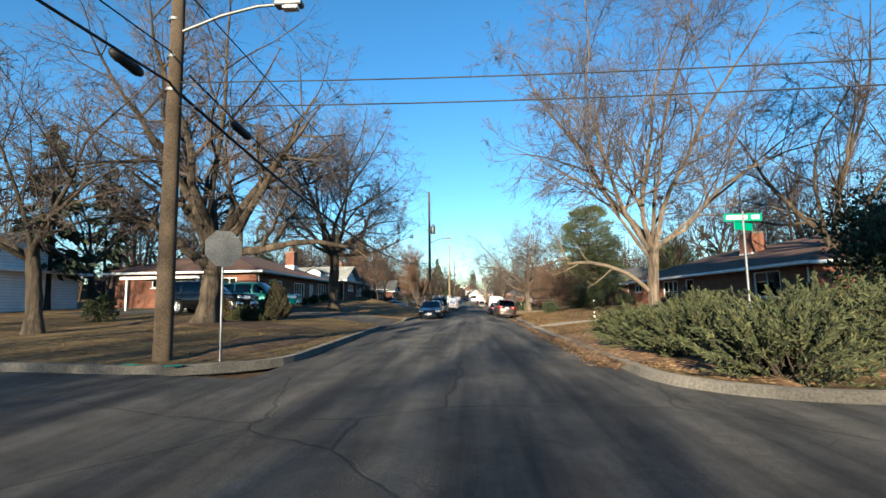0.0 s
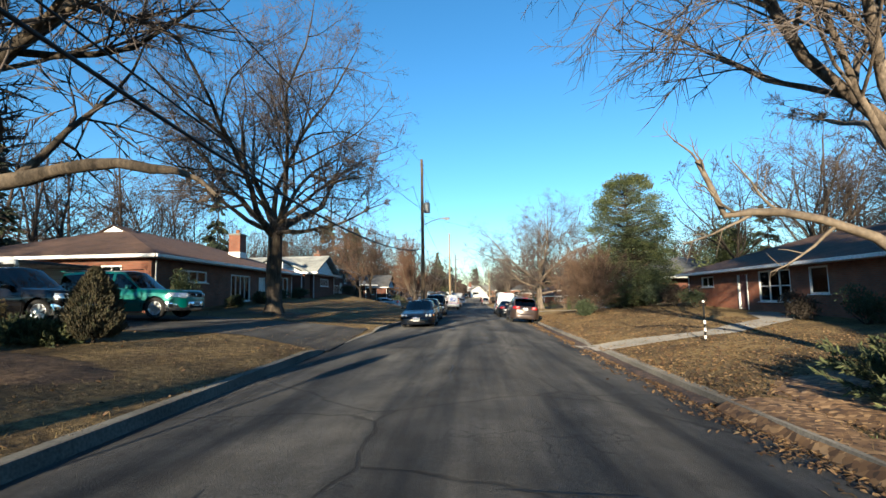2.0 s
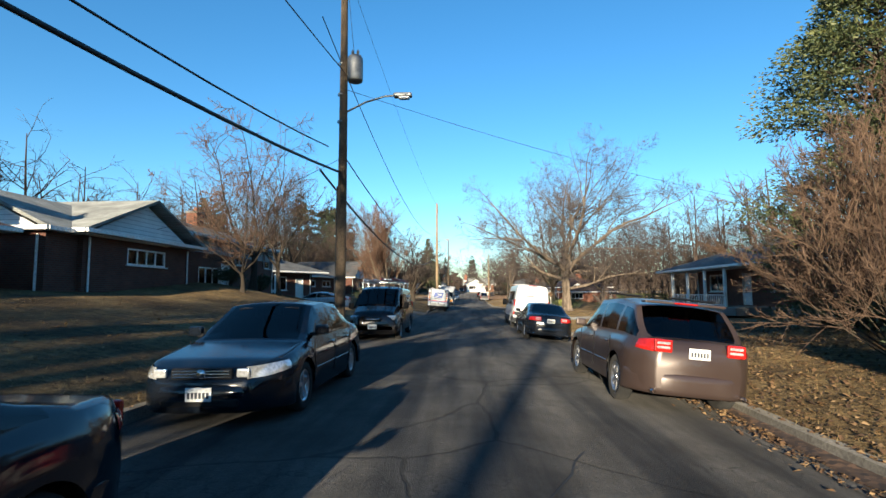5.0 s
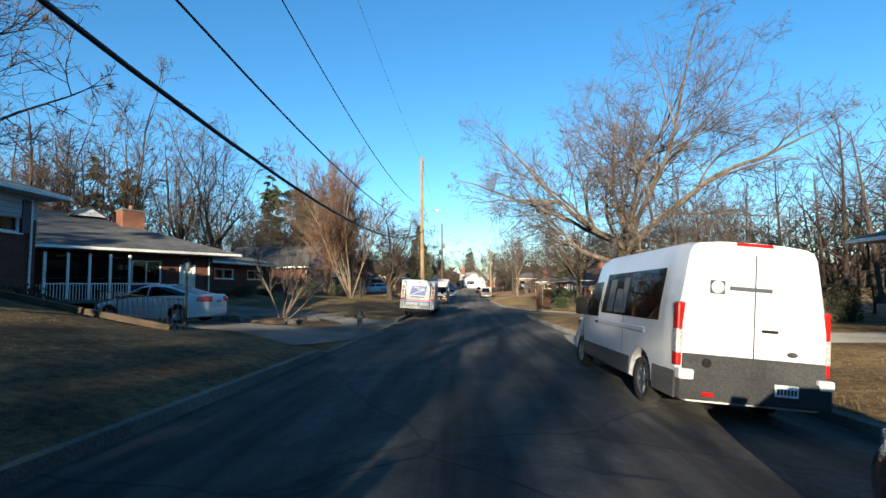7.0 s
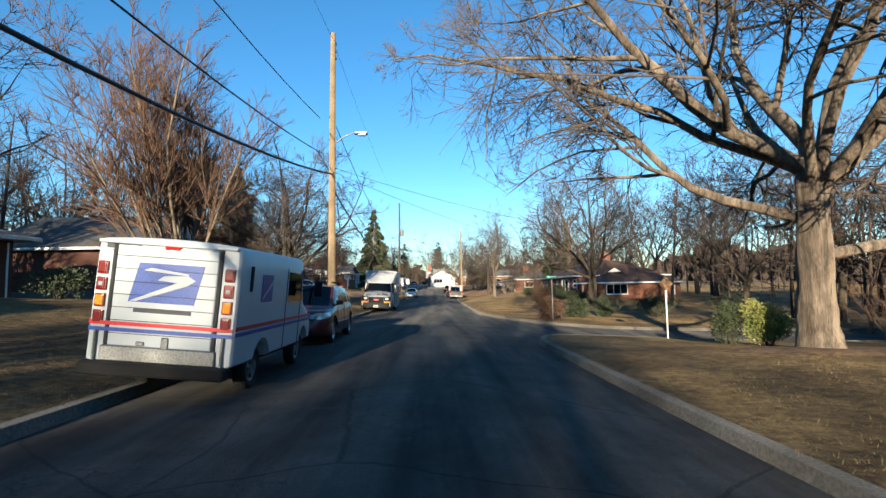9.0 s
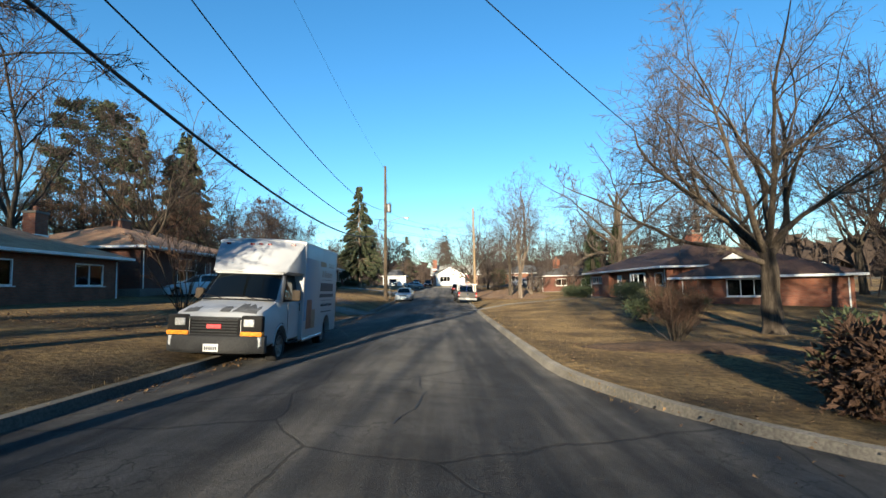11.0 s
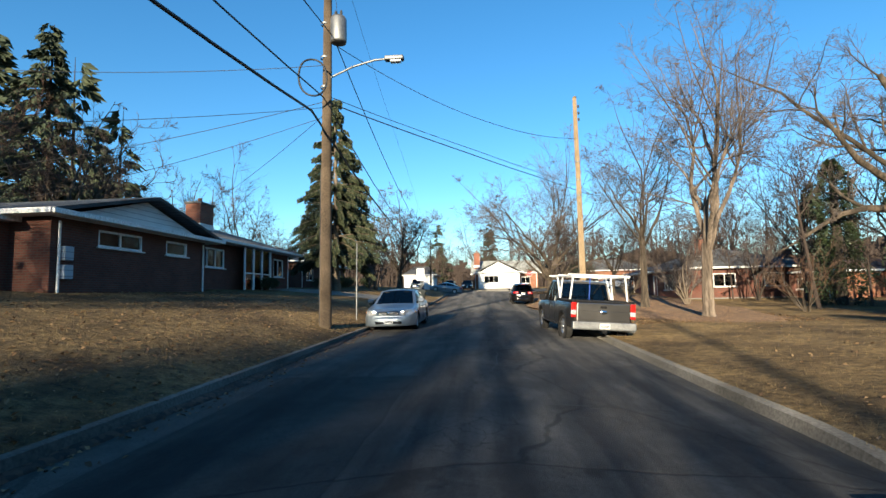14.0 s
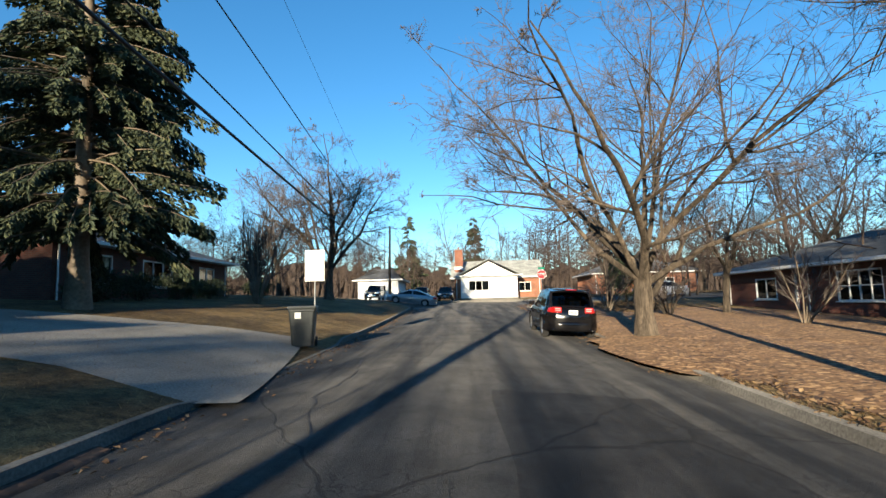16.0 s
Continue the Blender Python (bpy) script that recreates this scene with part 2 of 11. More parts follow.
TWIG_RED = surf("twig_russet", (0.08075, 0.04675, 0.03145), (0.1275, 0.0765, 0.051), 0.5, 8, 0.85, 0.0)
TWIG_FAR = surf("twig_grey", (0.0425, 0.03145, 0.02635), (0.08075, 0.0595, 0.0476), 0.3, 5, 0.9, 0.0)
SPRUCE = loose("spruce_needles", ((0.014, 0.022, 0.011), (0.028, 0.04, 0.018), (0.048, 0.06, 0.025), (0.08, 0.085, 0.035)), 0.8)
JUNIPER = loose("juniper_foliage", ((0.018, 0.026, 0.012), (0.036, 0.047, 0.018), (0.062, 0.074, 0.027), (0.10, 0.10, 0.036)), 0.85)
HOLLY = loose("holly_leaves", ((0.025, 0.038, 0.013), (0.05, 0.068, 0.022), (0.085, 0.10, 0.035), (0.13, 0.135, 0.048)), 0.6)
BRONZE_LEAF = loose("bronze_winter_leaves", ((0.035, 0.024, 0.009), (0.075, 0.05, 0.016), (0.13, 0.085, 0.026), (0.06, 0.055, 0.02)), 0.8)
CONE_LEAF = loose("browned_cypress_leaves", ((0.014, 0.014, 0.007), (0.03, 0.026, 0.012), (0.055, 0.042, 0.018), (0.03, 0.035, 0.014)), 0.85)
BOX = loose("boxwood_leaves", ((0.016, 0.025, 0.011), (0.032, 0.046, 0.018), (0.058, 0.07, 0.026)), 0.7)
# yellow for a hedge's sunlit side, the sunlight put into the colour
YELLOW = surf("sunlit_golden_hedge_leaves", (0.10, 0.13, 0.03), (0.34, 0.32, 0.08), 1.5, 8, 0.6, 0.0)
PINE = loose("pine_needles", ((0.016, 0.024, 0.013), (0.03, 0.042, 0.02), (0.055, 0.066, 0.03)), 0.85)
IVY = surf("ivy_leaves", (0.016, 0.026, 0.01), (0.036, 0.052, 0.018), 1.5, 8, 0.5, 0.0)
DRY_LEAF = loose("dry_leaves", ((0.04, 0.022, 0.011), (0.088, 0.046, 0.02), (0.145, 0.083, 0.036), (0.27, 0.175, 0.085)))
DRY_GRASS = surf("dry_grass_blades", (0.1275, 0.08925, 0.03995), (0.238, 0.1785, 0.085), 0.4, 3, 0.9, 0.0, world_space=True)
POLE_WOOD = surf("weathered_pole_wood", (0.062, 0.046, 0.031), (0.118, 0.088, 0.06), 1.2, 24, 0.9, 0.5, depth=0.01)
POLE_PALE = surf("fresh_pole_wood", (0.2106, 0.1509, 0.08775), (0.2948, 0.2176, 0.1334), 1.2, 24, 0.85, 0.4, depth=0.01)
STEEL = surf("galvanised_steel", (0.187, 0.1913, 0.1955), (0.272, 0.2762, 0.272), 3, 40, 0.6, 0.05, metal=0.9)
DULL_METAL = surf("weathered_aluminium", (0.10, 0.104, 0.108), (0.15, 0.154, 0.155), 3, 40, 0.75, 0.05, metal=0.2)
CHROME = plain("chrome", (0.75, 0.76, 0.78), 0.12, 1.0)
ALLOY = surf("alloy_rim", (0.45, 0.46, 0.48), (0.6, 0.6, 0.62), 4, 30, 0.3, 0.0, metal=0.9)
CABLE = plain("black_cable", (0.012, 0.012, 0.014), 0.6)
WHITE = surf("white_paint", (0.70, 0.69, 0.66), (0.80, 0.79, 0.76), 0.8, 14, 0.55, 0.05, depth=0.003)
SIDING_W = brick("white_siding", (0.74, 0.74, 0.73), (0.78, 0.78, 0.77), (0.40, 0.41, 0.43), 40.0, 0.18, 0.012, 0.9)
SIDING_G = brick("grey_siding", (0.42, 0.45, 0.48), (0.46, 0.49, 0.52), (0.22, 0.24, 0.26), 40.0, 0.18, 0.012, 0.9)
BRICK_R = brick("red_brick", (0.21, 0.06, 0.03), (0.28, 0.095, 0.048), (0.17, 0.115, 0.085))
BRICK_D = brick("dark_red_brick", (0.10, 0.03, 0.019), (0.15, 0.045, 0.027), (0.105, 0.07, 0.053))
BRICK_O = brick("orange_brick", (0.24, 0.08, 0.036), (0.296, 0.112, 0.052), (0.224, 0.16, 0.12))
ROOF_BROWN = brick("brown_shingles", (0.055, 0.029, 0.02), (0.085, 0.048, 0.032), (0.026, 0.016, 0.012), 0.33, 0.06, 0.008, 0.6)
ROOF_GREY = brick("grey_shingles", (0.06, 0.063, 0.066), (0.09, 0.0912, 0.093), (0.036, 0.036, 0.039), 0.33, 0.06, 0.008, 0.6)
ROOF_TAN = brick("tan_shingles", (0.324, 0.186, 0.102), (0.396, 0.24, 0.138), (0.192, 0.108, 0.066), 0.33, 0.06, 0.008, 0.7)
ROOF_PALE = brick("pale_grey_shingles", (0.24, 0.248, 0.232), (0.288, 0.296, 0.28), (0.152, 0.152, 0.144), 0.33, 0.06, 0.008, 0.6)
PANE = glass("window_pane", (0.30, 0.33, 0.35))
AUTO_GLASS = glass("tinted_car_glass", (0.10, 0.115, 0.12))
RUBBER = surf("tyre_rubber", (0.018, 0.018, 0.018), (0.03, 0.029, 0.028), 4, 50, 0.85, 0.2, depth=0.003)
BLACK = plain("black_plastic", (0.012, 0.012, 0.013), 0.85)
DARK_TRIM = plain("grey_plastic_cladding", (0.045, 0.047, 0.05), 0.85)
RED_LENS = plain("red_lamp_lens", (0.36, 0.012, 0.01), 0.15, 0, 0.6)
AMBER = plain("amber_lamp_lens", (0.8, 0.28, 0.03), 0.15, 0, 0.6)
SILVER_LENS = surf("headlamp_reflector", (0.6, 0.62, 0.64), (0.8, 0.8, 0.8), 8, 30, 0.15, 0.0, metal=0.6, coat=0.8)
PLATE = plain("plate_white", (0.75, 0.75, 0.72), 0.5)
INK = plain("dark_ink", (0.04, 0.045, 0.06), 0.6)
SIGN_GREEN = plain("sign_green", (0.0, 0.25, 0.14), 0.35)
SIGN_RED = plain("sign_red", (0.55, 0.02, 0.03), 0.35)
BLUE = plain("emblem_blue", (0.03, 0.075, 0.33), 0.4)
PAINT_GREEN = plain("kerb_paint_green", (0.02, 0.38, 0.20), 0.7)
INTERIOR = plain("dark_cabin_fabric", (0.03, 0.03, 0.032), 0.9)
CURTAIN = surf("pale_curtain", (0.45, 0.43, 0.40), (0.62, 0.60, 0.56), 6, 30, 0.9, 0.2)
DOOR_RED = plain("dark_red_door_paint", (0.16, 0.03, 0.03), 0.4)
BIN = surf("dark_bin_plastic", (0.016, 0.02, 0.02), (0.026, 0.03, 0.03), 2, 30, 0.6, 0.05)
LADDER_RED = plain("red_ladder_fibreglass", (0.36, 0.05, 0.045), 0.5)


def paint(name, c, metal=0.35, rough=0.32, coat=0.5):
    """Car paint: an even colour under clear coat, dulled in places by a film of road dust."""
    m, n, l, p = node_mat(name)
    tc, nz, mr, mx = n.new("ShaderNodeTexCoord"), n.new("ShaderNodeTexNoise"), n.new("ShaderNodeMapRange"), n.new("ShaderNodeMix")
    nz.inputs["Scale"].default_value, nz.inputs["Detail"].default_value = 2.2, 6
    l.new(tc.outputs["Object"], nz.inputs["Vector"]), l.new(nz.outputs[0], mr.inputs[0])
    mr.inputs[1].default_value, mr.inputs[2].default_value, mr.inputs[3].default_value, mr.inputs[4].default_value = 0.4, 0.75, 0.0, 0.06
    mx.data_type = "RGBA"
    mx.inputs[6].default_value, mx.inputs[7].default_value = (*c, 1), (0.16, 0.14, 0.12, 1)
    l.new(mr.outputs[0], mx.inputs[0]), l.new(mx.outputs[2], p.inputs["Base Color"])
    rr = n.new("ShaderNodeMapRange")
    rr.inputs[1].default_value, rr.inputs[2].default_value, rr.inputs[3].default_value, rr.inputs[4].default_value = 0.35, 0.75, rough, rough + 0.08
    l.new(nz.outputs[0], rr.inputs[0]), l.new(rr.outputs[0], p.inputs["Roughness"])
    p.inputs["Metallic"].default_value = metal
    p.inputs["Coat Weight"].default_value, p.inputs["Coat Roughness"].default_value = coat, 0.05
    return m


# ---- mesh helpers ----
def mesh_of(name, verts, faces, smooth=True, mat=None):
    me = bpy.data.meshes.new(name)
    if isinstance(faces, np.ndarray):
        v = np.asarray(verts, dtype=np.float32)
        k = faces.shape[1]
        me.vertices.add(len(v))
        me.vertices.foreach_set("co", v.ravel())
        me.loops.add(faces.size)
        me.loops.foreach_set("vertex_index", faces.astype(np.int32).ravel())
        me.polygons.add(len(faces))
        me.polygons.foreach_set("loop_start", np.arange(0, faces.size, k, dtype=np.int32))
        me.polygons.foreach_set("use_smooth", np.full(len(faces), smooth))
        me.update(calc_edges=True)
    else:
        me.from_pydata([tuple(p) for p in verts], [], faces)
        me.polygons.foreach_set("use_smooth", [smooth] * len(me.polygons))
        me.update()
    if mat:
        me.materials.append(mat)
    return me


def part(name, me, parent, label="", m=None):
    """Links a mesh as one object under a thing or part."""
    ob = new(name, me)
    ob.parent = parent
    if m is not None:
        ob.matrix_basis = m
    if label:
        ob["label"] = label
    return ob


def thing(name, label, category, m=None, group="", kind=""):
    ob = new(name)
    ob.empty_display_size = 0.2
    if m is not None:
        ob.matrix_basis = m
    return tagged(ob, label, category, group, kind)


def rbox(name, size, mat, bevel=0.01, segs=1, at=(0, 0, 0)):
    """A box with rounded edges, centred at a point."""
    bm = bmesh.new()
    bmesh.ops.create_cube(bm, size=1)
    bmesh.ops.scale(bm, vec=size, verts=bm.verts)
    b = min(bevel, 0.45 * min(size))
    if b > 0:
        bmesh.ops.bevel(bm, geom=bm.edges[:], offset=b, segments=segs, affect="EDGES", profile=0.6)
    bmesh.ops.translate(bm, vec=at, verts=bm.verts)
    me = bpy.data.meshes.new(name)
    bm.to_mesh(me)
    bm.free()
    me.materials.append(mat)
    return me


def lathe(name, prof, mat, n=20, axis="z"):
    """A turned shape from (radius, height) pairs."""
    v, f = [], []
    for r, h in prof:
        for k in range(n):
            a = 2 * math.pi * k / n
            p = (r * math.cos(a), r * math.sin(a), h)
            v.append(p if axis == "z" else (p[2], p[0], p[1]))
    for i in range(len(prof) - 1):
        for k in range(n):
            f.append((i * n + k, i * n + (k + 1) % n, (i + 1) * n + (k + 1) % n, (i + 1) * n + k))
    return mesh_of(name, v, f, True, mat)


def tubes(lines, radii, sides):
    """Tapered tubes along many polylines at once: (n, k, 3) points, (n, k) radii."""
    n, k, _ = lines.shape
    t = np.gradient(lines, axis=1)
    t /= np.linalg.norm(t, axis=2, keepdims=True) + 1e-9
    ref = np.where(np.abs(t[:, :1, 2:3]) > 0.9, np.array([1.0, 0, 0]), np.array([0, 0, 1.0]))
    u = np.cross(t, ref)
    u /= np.linalg.norm(u, axis=2, keepdims=True) + 1e-9
    w = np.cross(t, u)
    a = np.arange(sides) * 2 * np.pi / sides
    ring = u[:, :, None] * np.cos(a)[None, None, :, None] + w[:, :, None] * np.sin(a)[None, None, :, None]
    v = (lines[:, :, None] + ring * radii[:, :, None, None]).reshape(-1, 3)
    i, j, s = np.meshgrid(np.arange(n), np.arange(k - 1), np.arange(sides), indexing="ij")
    b = (i * k + j) * sides
    f = np.stack([b + s, b + (s + 1) % sides, b + sides + (s + 1) % sides, b + sides + s], -1).reshape(-1, 4)
    return v, f


def as_tris(v, f):
    return v, (f if f.shape[1] == 3 else np.concatenate([f[:, [0, 1, 2]], f[:, [0, 2, 3]]]))


def spikes(a, b, r):
    """Straight pointed twigs from a to b: three slim faces each."""
    n = len(a)
    t = (b - a) / (np.linalg.norm(b - a, axis=1, keepdims=True) + 1e-9)
    ref = np.where(np.abs(t[:, 2:3]) > 0.9, np.array([1.0, 0, 0]), np.array([0, 0, 1.0]))
    u = np.cross(t, ref)
    u /= np.linalg.norm(u, axis=1, keepdims=True) + 1e-9
    w = np.cross(t, u)
    r = np.asarray(r)[:, None]
    ring = [a + (u * math.cos(k) + w * math.sin(k)) * r for k in (0, 2.094, 4.189)]
    v = np.stack(ring + [b], 1).reshape(-1, 3)
    i = np.arange(n)[:, None] * 4
    return v, np.concatenate([i + np.array([[0, 1, 3]]), i + np.array([[1, 2, 3]]), i + np.array([[2, 0, 3]])])


def joined(pieces):
    vs, fs, o = [], [], 0
    for v, f in pieces:
        vs.append(v), fs.append(f + o)
        o += len(v)
    return np.concatenate(vs), np.concatenate(fs)


def wire(name, pts, r, mat, sides=6):
    v, f = tubes(np.array([pts], float), np.full((1, len(pts)), r), sides)
    return mesh_of(name, v, f, True, mat)


# ---- terrain ----
PROFILE_Y = [-60, 0, 10, 28, 50, 80, 105, 125, 137, 157, 170, 185, 200, 213, 240, 300]
PROFILE_Z = [-0.6, 0.0, 0.14, 0.30, 0.18, -0.10, -0.13, -0.26, -0.27, -0.06, 0.15, 0.50, 1.0, 1.4, 1.7, 2.0]
LEFT_Y, LEFT_X = [-60, 10, 35, 45, 60, 72, 90, 112, 130, 150, 185, 215], [-4.1, -4.1, -4.3, -4.1, -3.8, -3.6, -3.5, -3.2, -3.1, -3.35, -3.5, -3.8]
RIGHT_Y, RIGHT_X = [-60, 10, 20, 30, 44, 52, 60, 71, 80, 90, 112, 130, 150, 165, 178, 215], [3.1, 3.1, 3.4, 3.75, 4.2, 4.75, 5.1, 5.1, 4.36, 4.0, 4.0, 4.27, 4.45, 4.8, 5.0, 5.5]
FALL_Y, FALL_K = [-60, 8, 24, 75, 95, 105, 165, 185, 205, 300], [0.012, 0.012, 0.1, 0.1, 0.06, 0.08, 0.085, 0.05, 0.02, 0.02]
RISE_L = ([-60, 8, 18, 36, 50, 62, 69, 76, 81, 88, 96, 108, 128, 150, 175, 200, 215, 300], [0.3, 0.4, 0.65, 1.2, 2.2, 2.1, 1.5, 0.35, 0.6, 1.4, 1.7, 1.2, 1.3, 2.1, 1.9, 1.7, 0.6, 0.6])
RISE_R = ([-60, 10, 22, 38, 51, 60, 72, 86, 92, 97, 101, 106, 112, 125, 143, 162, 178, 200, 215, 300], [0.0, 0.05, 0.3, 0.8, 1.45, 0.9, 0.35, 0.1, -0.15, -0.8, -1.25, -1.0, -0.75, -0.3, 0.85, 0.0, 0.05, 0.05, 0.5, 0.6])


def smooth_interp(y, xs, zs):
    """Interpolation eased over a few metres, so that slopes have no creases."""
    return sum(np.interp(np.asarray(y, float) + o, xs, zs) for o in (-4, -2, 0, 2, 4)) / 5


def road_z(y):
    return smooth_interp(y, PROFILE_Y, PROFILE_Z)


def left_x(y):
    return smooth_interp(y, LEFT_Y, LEFT_X)


def right_x(y):
    return smooth_interp(y, RIGHT_Y, RIGHT_X)


# driveway mouths: (y from, y to, half of the road: -1 left, 1 right)
DRIVES = [(25.5, 33.5, -1), (71.0, 76.8, -1), (77.5, 83.5, -1), (131.5, 136.5, -1), (169.5, 176.0, -1), (27.2, 28.6, 1), (73.5, 77.2, 1), (141.5, 144.5, 1)]


def kerb_factor(y, side):
    """1 where the kerb stands at full height, near 0 across a driveway mouth."""
    f = np.ones_like(np.asarray(y, float))
    for a, b, s in DRIVES:
        if s == side:
            f = np.minimum(f, np.clip(np.maximum(a - y, y - b) / 0.6, 0.1, 1))
    return f


def lay(x, y, kerb=True):
    """Height of the ground at a place; kerb: as lawn behind a kerb, else as paving at street level."""
    x, y = np.asarray(x, float), np.asarray(y, float)
    dl, dr = left_x(y) - x, x - right_x(y)
    z = road_z(y) - 0.012 * np.clip(np.abs(x - (left_x(y) + right_x(y)) / 2), 0, 3.6)
    # the right lane leans towards its gutter
    z = z - (smooth_interp(y, FALL_Y, FALL_K) - 0.012) * np.clip(np.minimum(x, right_x(y)) - 0.2, 0, 6)
    d = np.maximum(np.maximum(dl, dr), 0)
    rise = np.where(dl > dr, smooth_interp(y, *RISE_L), smooth_interp(y, *RISE_R))
    z = z + rise * (1 - np.exp(-d / 7))
    # the lawn before the second driveway ends in a steep bank along its edge
    z = z + np.where(dl > dr, 0.15 * np.clip(d - 4.5, 0, 5) * np.clip((22 - d) / 8, 0, 1), 0) * np.clip((71.4 - y) / 0.7, 0, 1) * np.clip((y - 56) / 8, 0, 1)
    if kerb:
        side = np.where(dl > dr, kerb_factor(y, -1), kerb_factor(y, 1))
        k = side + (1 - side) * np.clip(d / 3.0, 0, 1)
        z = z + 0.13 * k + 0.02 * np.sin(x * 0.9 + 1.3 * np.sin(y * 0.31)) * np.clip(d / 4, 0, 1)
    return z


def on_lawn(x, y):
    return float(lay(x, y))


def on_street(x, y):
    return float(lay(x, y, False))


def sheet(name, xs, ys, mat, kerb, lift=0.0, shift=None):
    """A grid of ground; xs may be a function of y."""
    v = []
    for y in ys:
        row = xs(y) if callable(xs) else xs
        row = np.asarray(row, float)
        z = lay(row, np.full(len(row), y), kerb) + lift
        v += [(a, y, c) for a, c in zip(row, z)]
    k, n = len(row), len(ys)
    i, j = np.meshgrid(np.arange(n - 1), np.arange(k - 1), indexing="ij")
    f = np.stack([i * k + j, i * k + j + 1, (i + 1) * k + j + 1, (i + 1) * k + j], -1).reshape(-1, 4)
    return mesh_of(name, np.array(v), f, True, mat)


FAR = np.array([0, .06, .12, .3, .7, 1.2, 2, 3, 4, 5, 6.5, 8, 10, 12, 15, 18, 22, 27, 34, 45, 60, 90, 140, 220, 400])
tagged(new("ground", sheet("ground", np.r_[-FAR[::-1] - 5, np.linspace(-4, 4, 9), FAR + 5], np.r_[np.linspace(-400, -60, 8), np.linspace(-50, 290, 120), np.linspace(320, 900, 10)], SOIL, False, -0.12)),
       "brown winter earth under lawns and streets", "ground", kind="structure")


def corner_edge(y, y0, y1, r0, r1):
    """How far the block's edge is drawn back from the kerb line near its rounded ends."""
    b = 0.0
    if y - y0 < r0:
        b = r0 - math.sqrt(max(r0 ** 2 - (r0 - (y - y0)) ** 2, 0))
    if y1 - y < r1:
        b = max(b, r1 - math.sqrt(max(r1 ** 2 - (r1 - (y1 - y)) ** 2, 0)))
    return b


def rows_of(y0, y1, r0, r1):
    e0 = y0 + r0 * (1 - np.cos(np.linspace(0, math.pi / 2, 12)))
    e1 = y1 - r1 * (1 - np.cos(np.linspace(math.pi / 2, 0, 12)))
    mid = np.linspace(y0 + r0, y1 - r1, max(3, int((y1 - y0 - r0 - r1) / 0.8)))
    return np.unique(np.round(np.r_[e0, mid, e1], 4))


def block(side, y0, y1, r0, r1, label):
    """A lawn block with rounded street corners, its kerb and gutter along it."""
    edge = left_x if side < 0 else right_x
    ys = rows_of(y0, y1, r0, r1)
    row = (lambda y: edge(y) + side * (corner_edge(y, y0, y1, r0, r1) + FAR)) if side > 0 else (lambda y: (edge(y) - corner_edge(y, y0, y1, r0, r1) - FAR)[::-1])
    tagged(new("lawn", sheet("lawn", row, ys, LAWN, True)), label, "lawn", kind="structure")
    # the kerb runs in from one side street, along the road, and out by the other
    path = [(float(edge(y0)) + side * (r0 + d), y0) for d in (60, 40, 25, 15, 8, 4, 2, 1)] if r0 > 0 else []
    path += [(float(edge(y)) + side * corner_edge(y, y0, y1, r0, r1), y) for y in ys]
    path += [(float(edge(y1)) + side * (r1 + d), y1) for d in (1, 2, 4, 8, 15, 25, 40, 60)] if r1 > 0 else []
    p = np.array(path)
    t = np.gradient(p, axis=0)
    t /= np.linalg.norm(t, axis=1, keepdims=True)
    out = np.stack([t[:, 1], -t[:, 0]], 1) * -side  # towards the street
    prof = [(-0.16, 0.0), (-0.15, 1.0), (-0.02, 1.0), (0.02, 0.94), (0.05, 0.10), (0.07, -0.3)]
    v = []
    for (x, y), o in zip(p, out):
        base = float(lay(x, y, False))
        k = float(kerb_factor(y, side))
        for d, h in prof:
            zz = base + (0.145 * max(k, 0.14) if h >= 0.9 else 0.145 * h) + (0.006 if d > 0 else 0.012)
            v.append((x + o[0] * d, y + o[1] * d, zz if h != 0 else base - 0.1))
    k = len(prof)
    f = [(i * k + j, i * k + j + 1, (i + 1) * k + j + 1, (i + 1) * k + j) for i in range(len(p) - 1) for j in range(k - 1)]
    if side > 0:
        f = [q[::-1] for q in f]
    tagged(new("kerb", mesh_of("kerb", v, f, False, OLD_CONCRETE)), "worn grey concrete kerb stained by earth and leaves", "kerb", kind="structure")


block(-1, 9.2, 203.5, 3.0, 4.0, "dormant straw-coloured lawn with scattered leaves")
block(1, 6.8, 101.0, 2.6, 7.5, "dormant straw-coloured lawn with leaf litter by the kerb")
block(1, 107.0, 203.5, 7.0, 4.0, "sunlit dormant lawn sloping to the kerb")
ACROSS = np.r_[-FAR[::-1], FAR[1:]]
tagged(new("lawn", sheet("lawn", ACROSS, np.r_[np.linspace(214, 240, 20), np.linspace(245, 420, 15)], LAWN, False, 0.10)), "dry front lawns beyond the junction", "lawn", kind="structure")
tagged(new("kerb", rbox("kerb", (180, 0.16, 0.26), CONCRETE, 0.02, 2, (0, 213.9, 1.44))), "pale concrete kerb across the junction", "kerb", kind="structure")

# asphalt: the main road and the three streets that meet it
tagged(new("road", sheet("road", lambda y: np.linspace(left_x(y) - 0.03, right_x(y) + 0.03, 15), np.arange(-40, 214.5, 0.75), ASPHALT, False)), "worn grey asphalt road with cracks and patches", "road", kind="structure")
tagged(new("road", sheet("road", np.r_[-FAR[::-1] - 3.2, FAR + 2.6][np.r_[0:50]], np.linspace(-6, 9.3, 12), ASPHALT, False, 0.004)), "grey asphalt cross street at the first corner", "road", kind="structure")
tagged(new("road", sheet("road", FAR + 2.6, np.linspace(91.5, 116.0, 26), ASPHALT, False, 0.004)), "grey asphalt side street sloping down", "road", kind="structure")
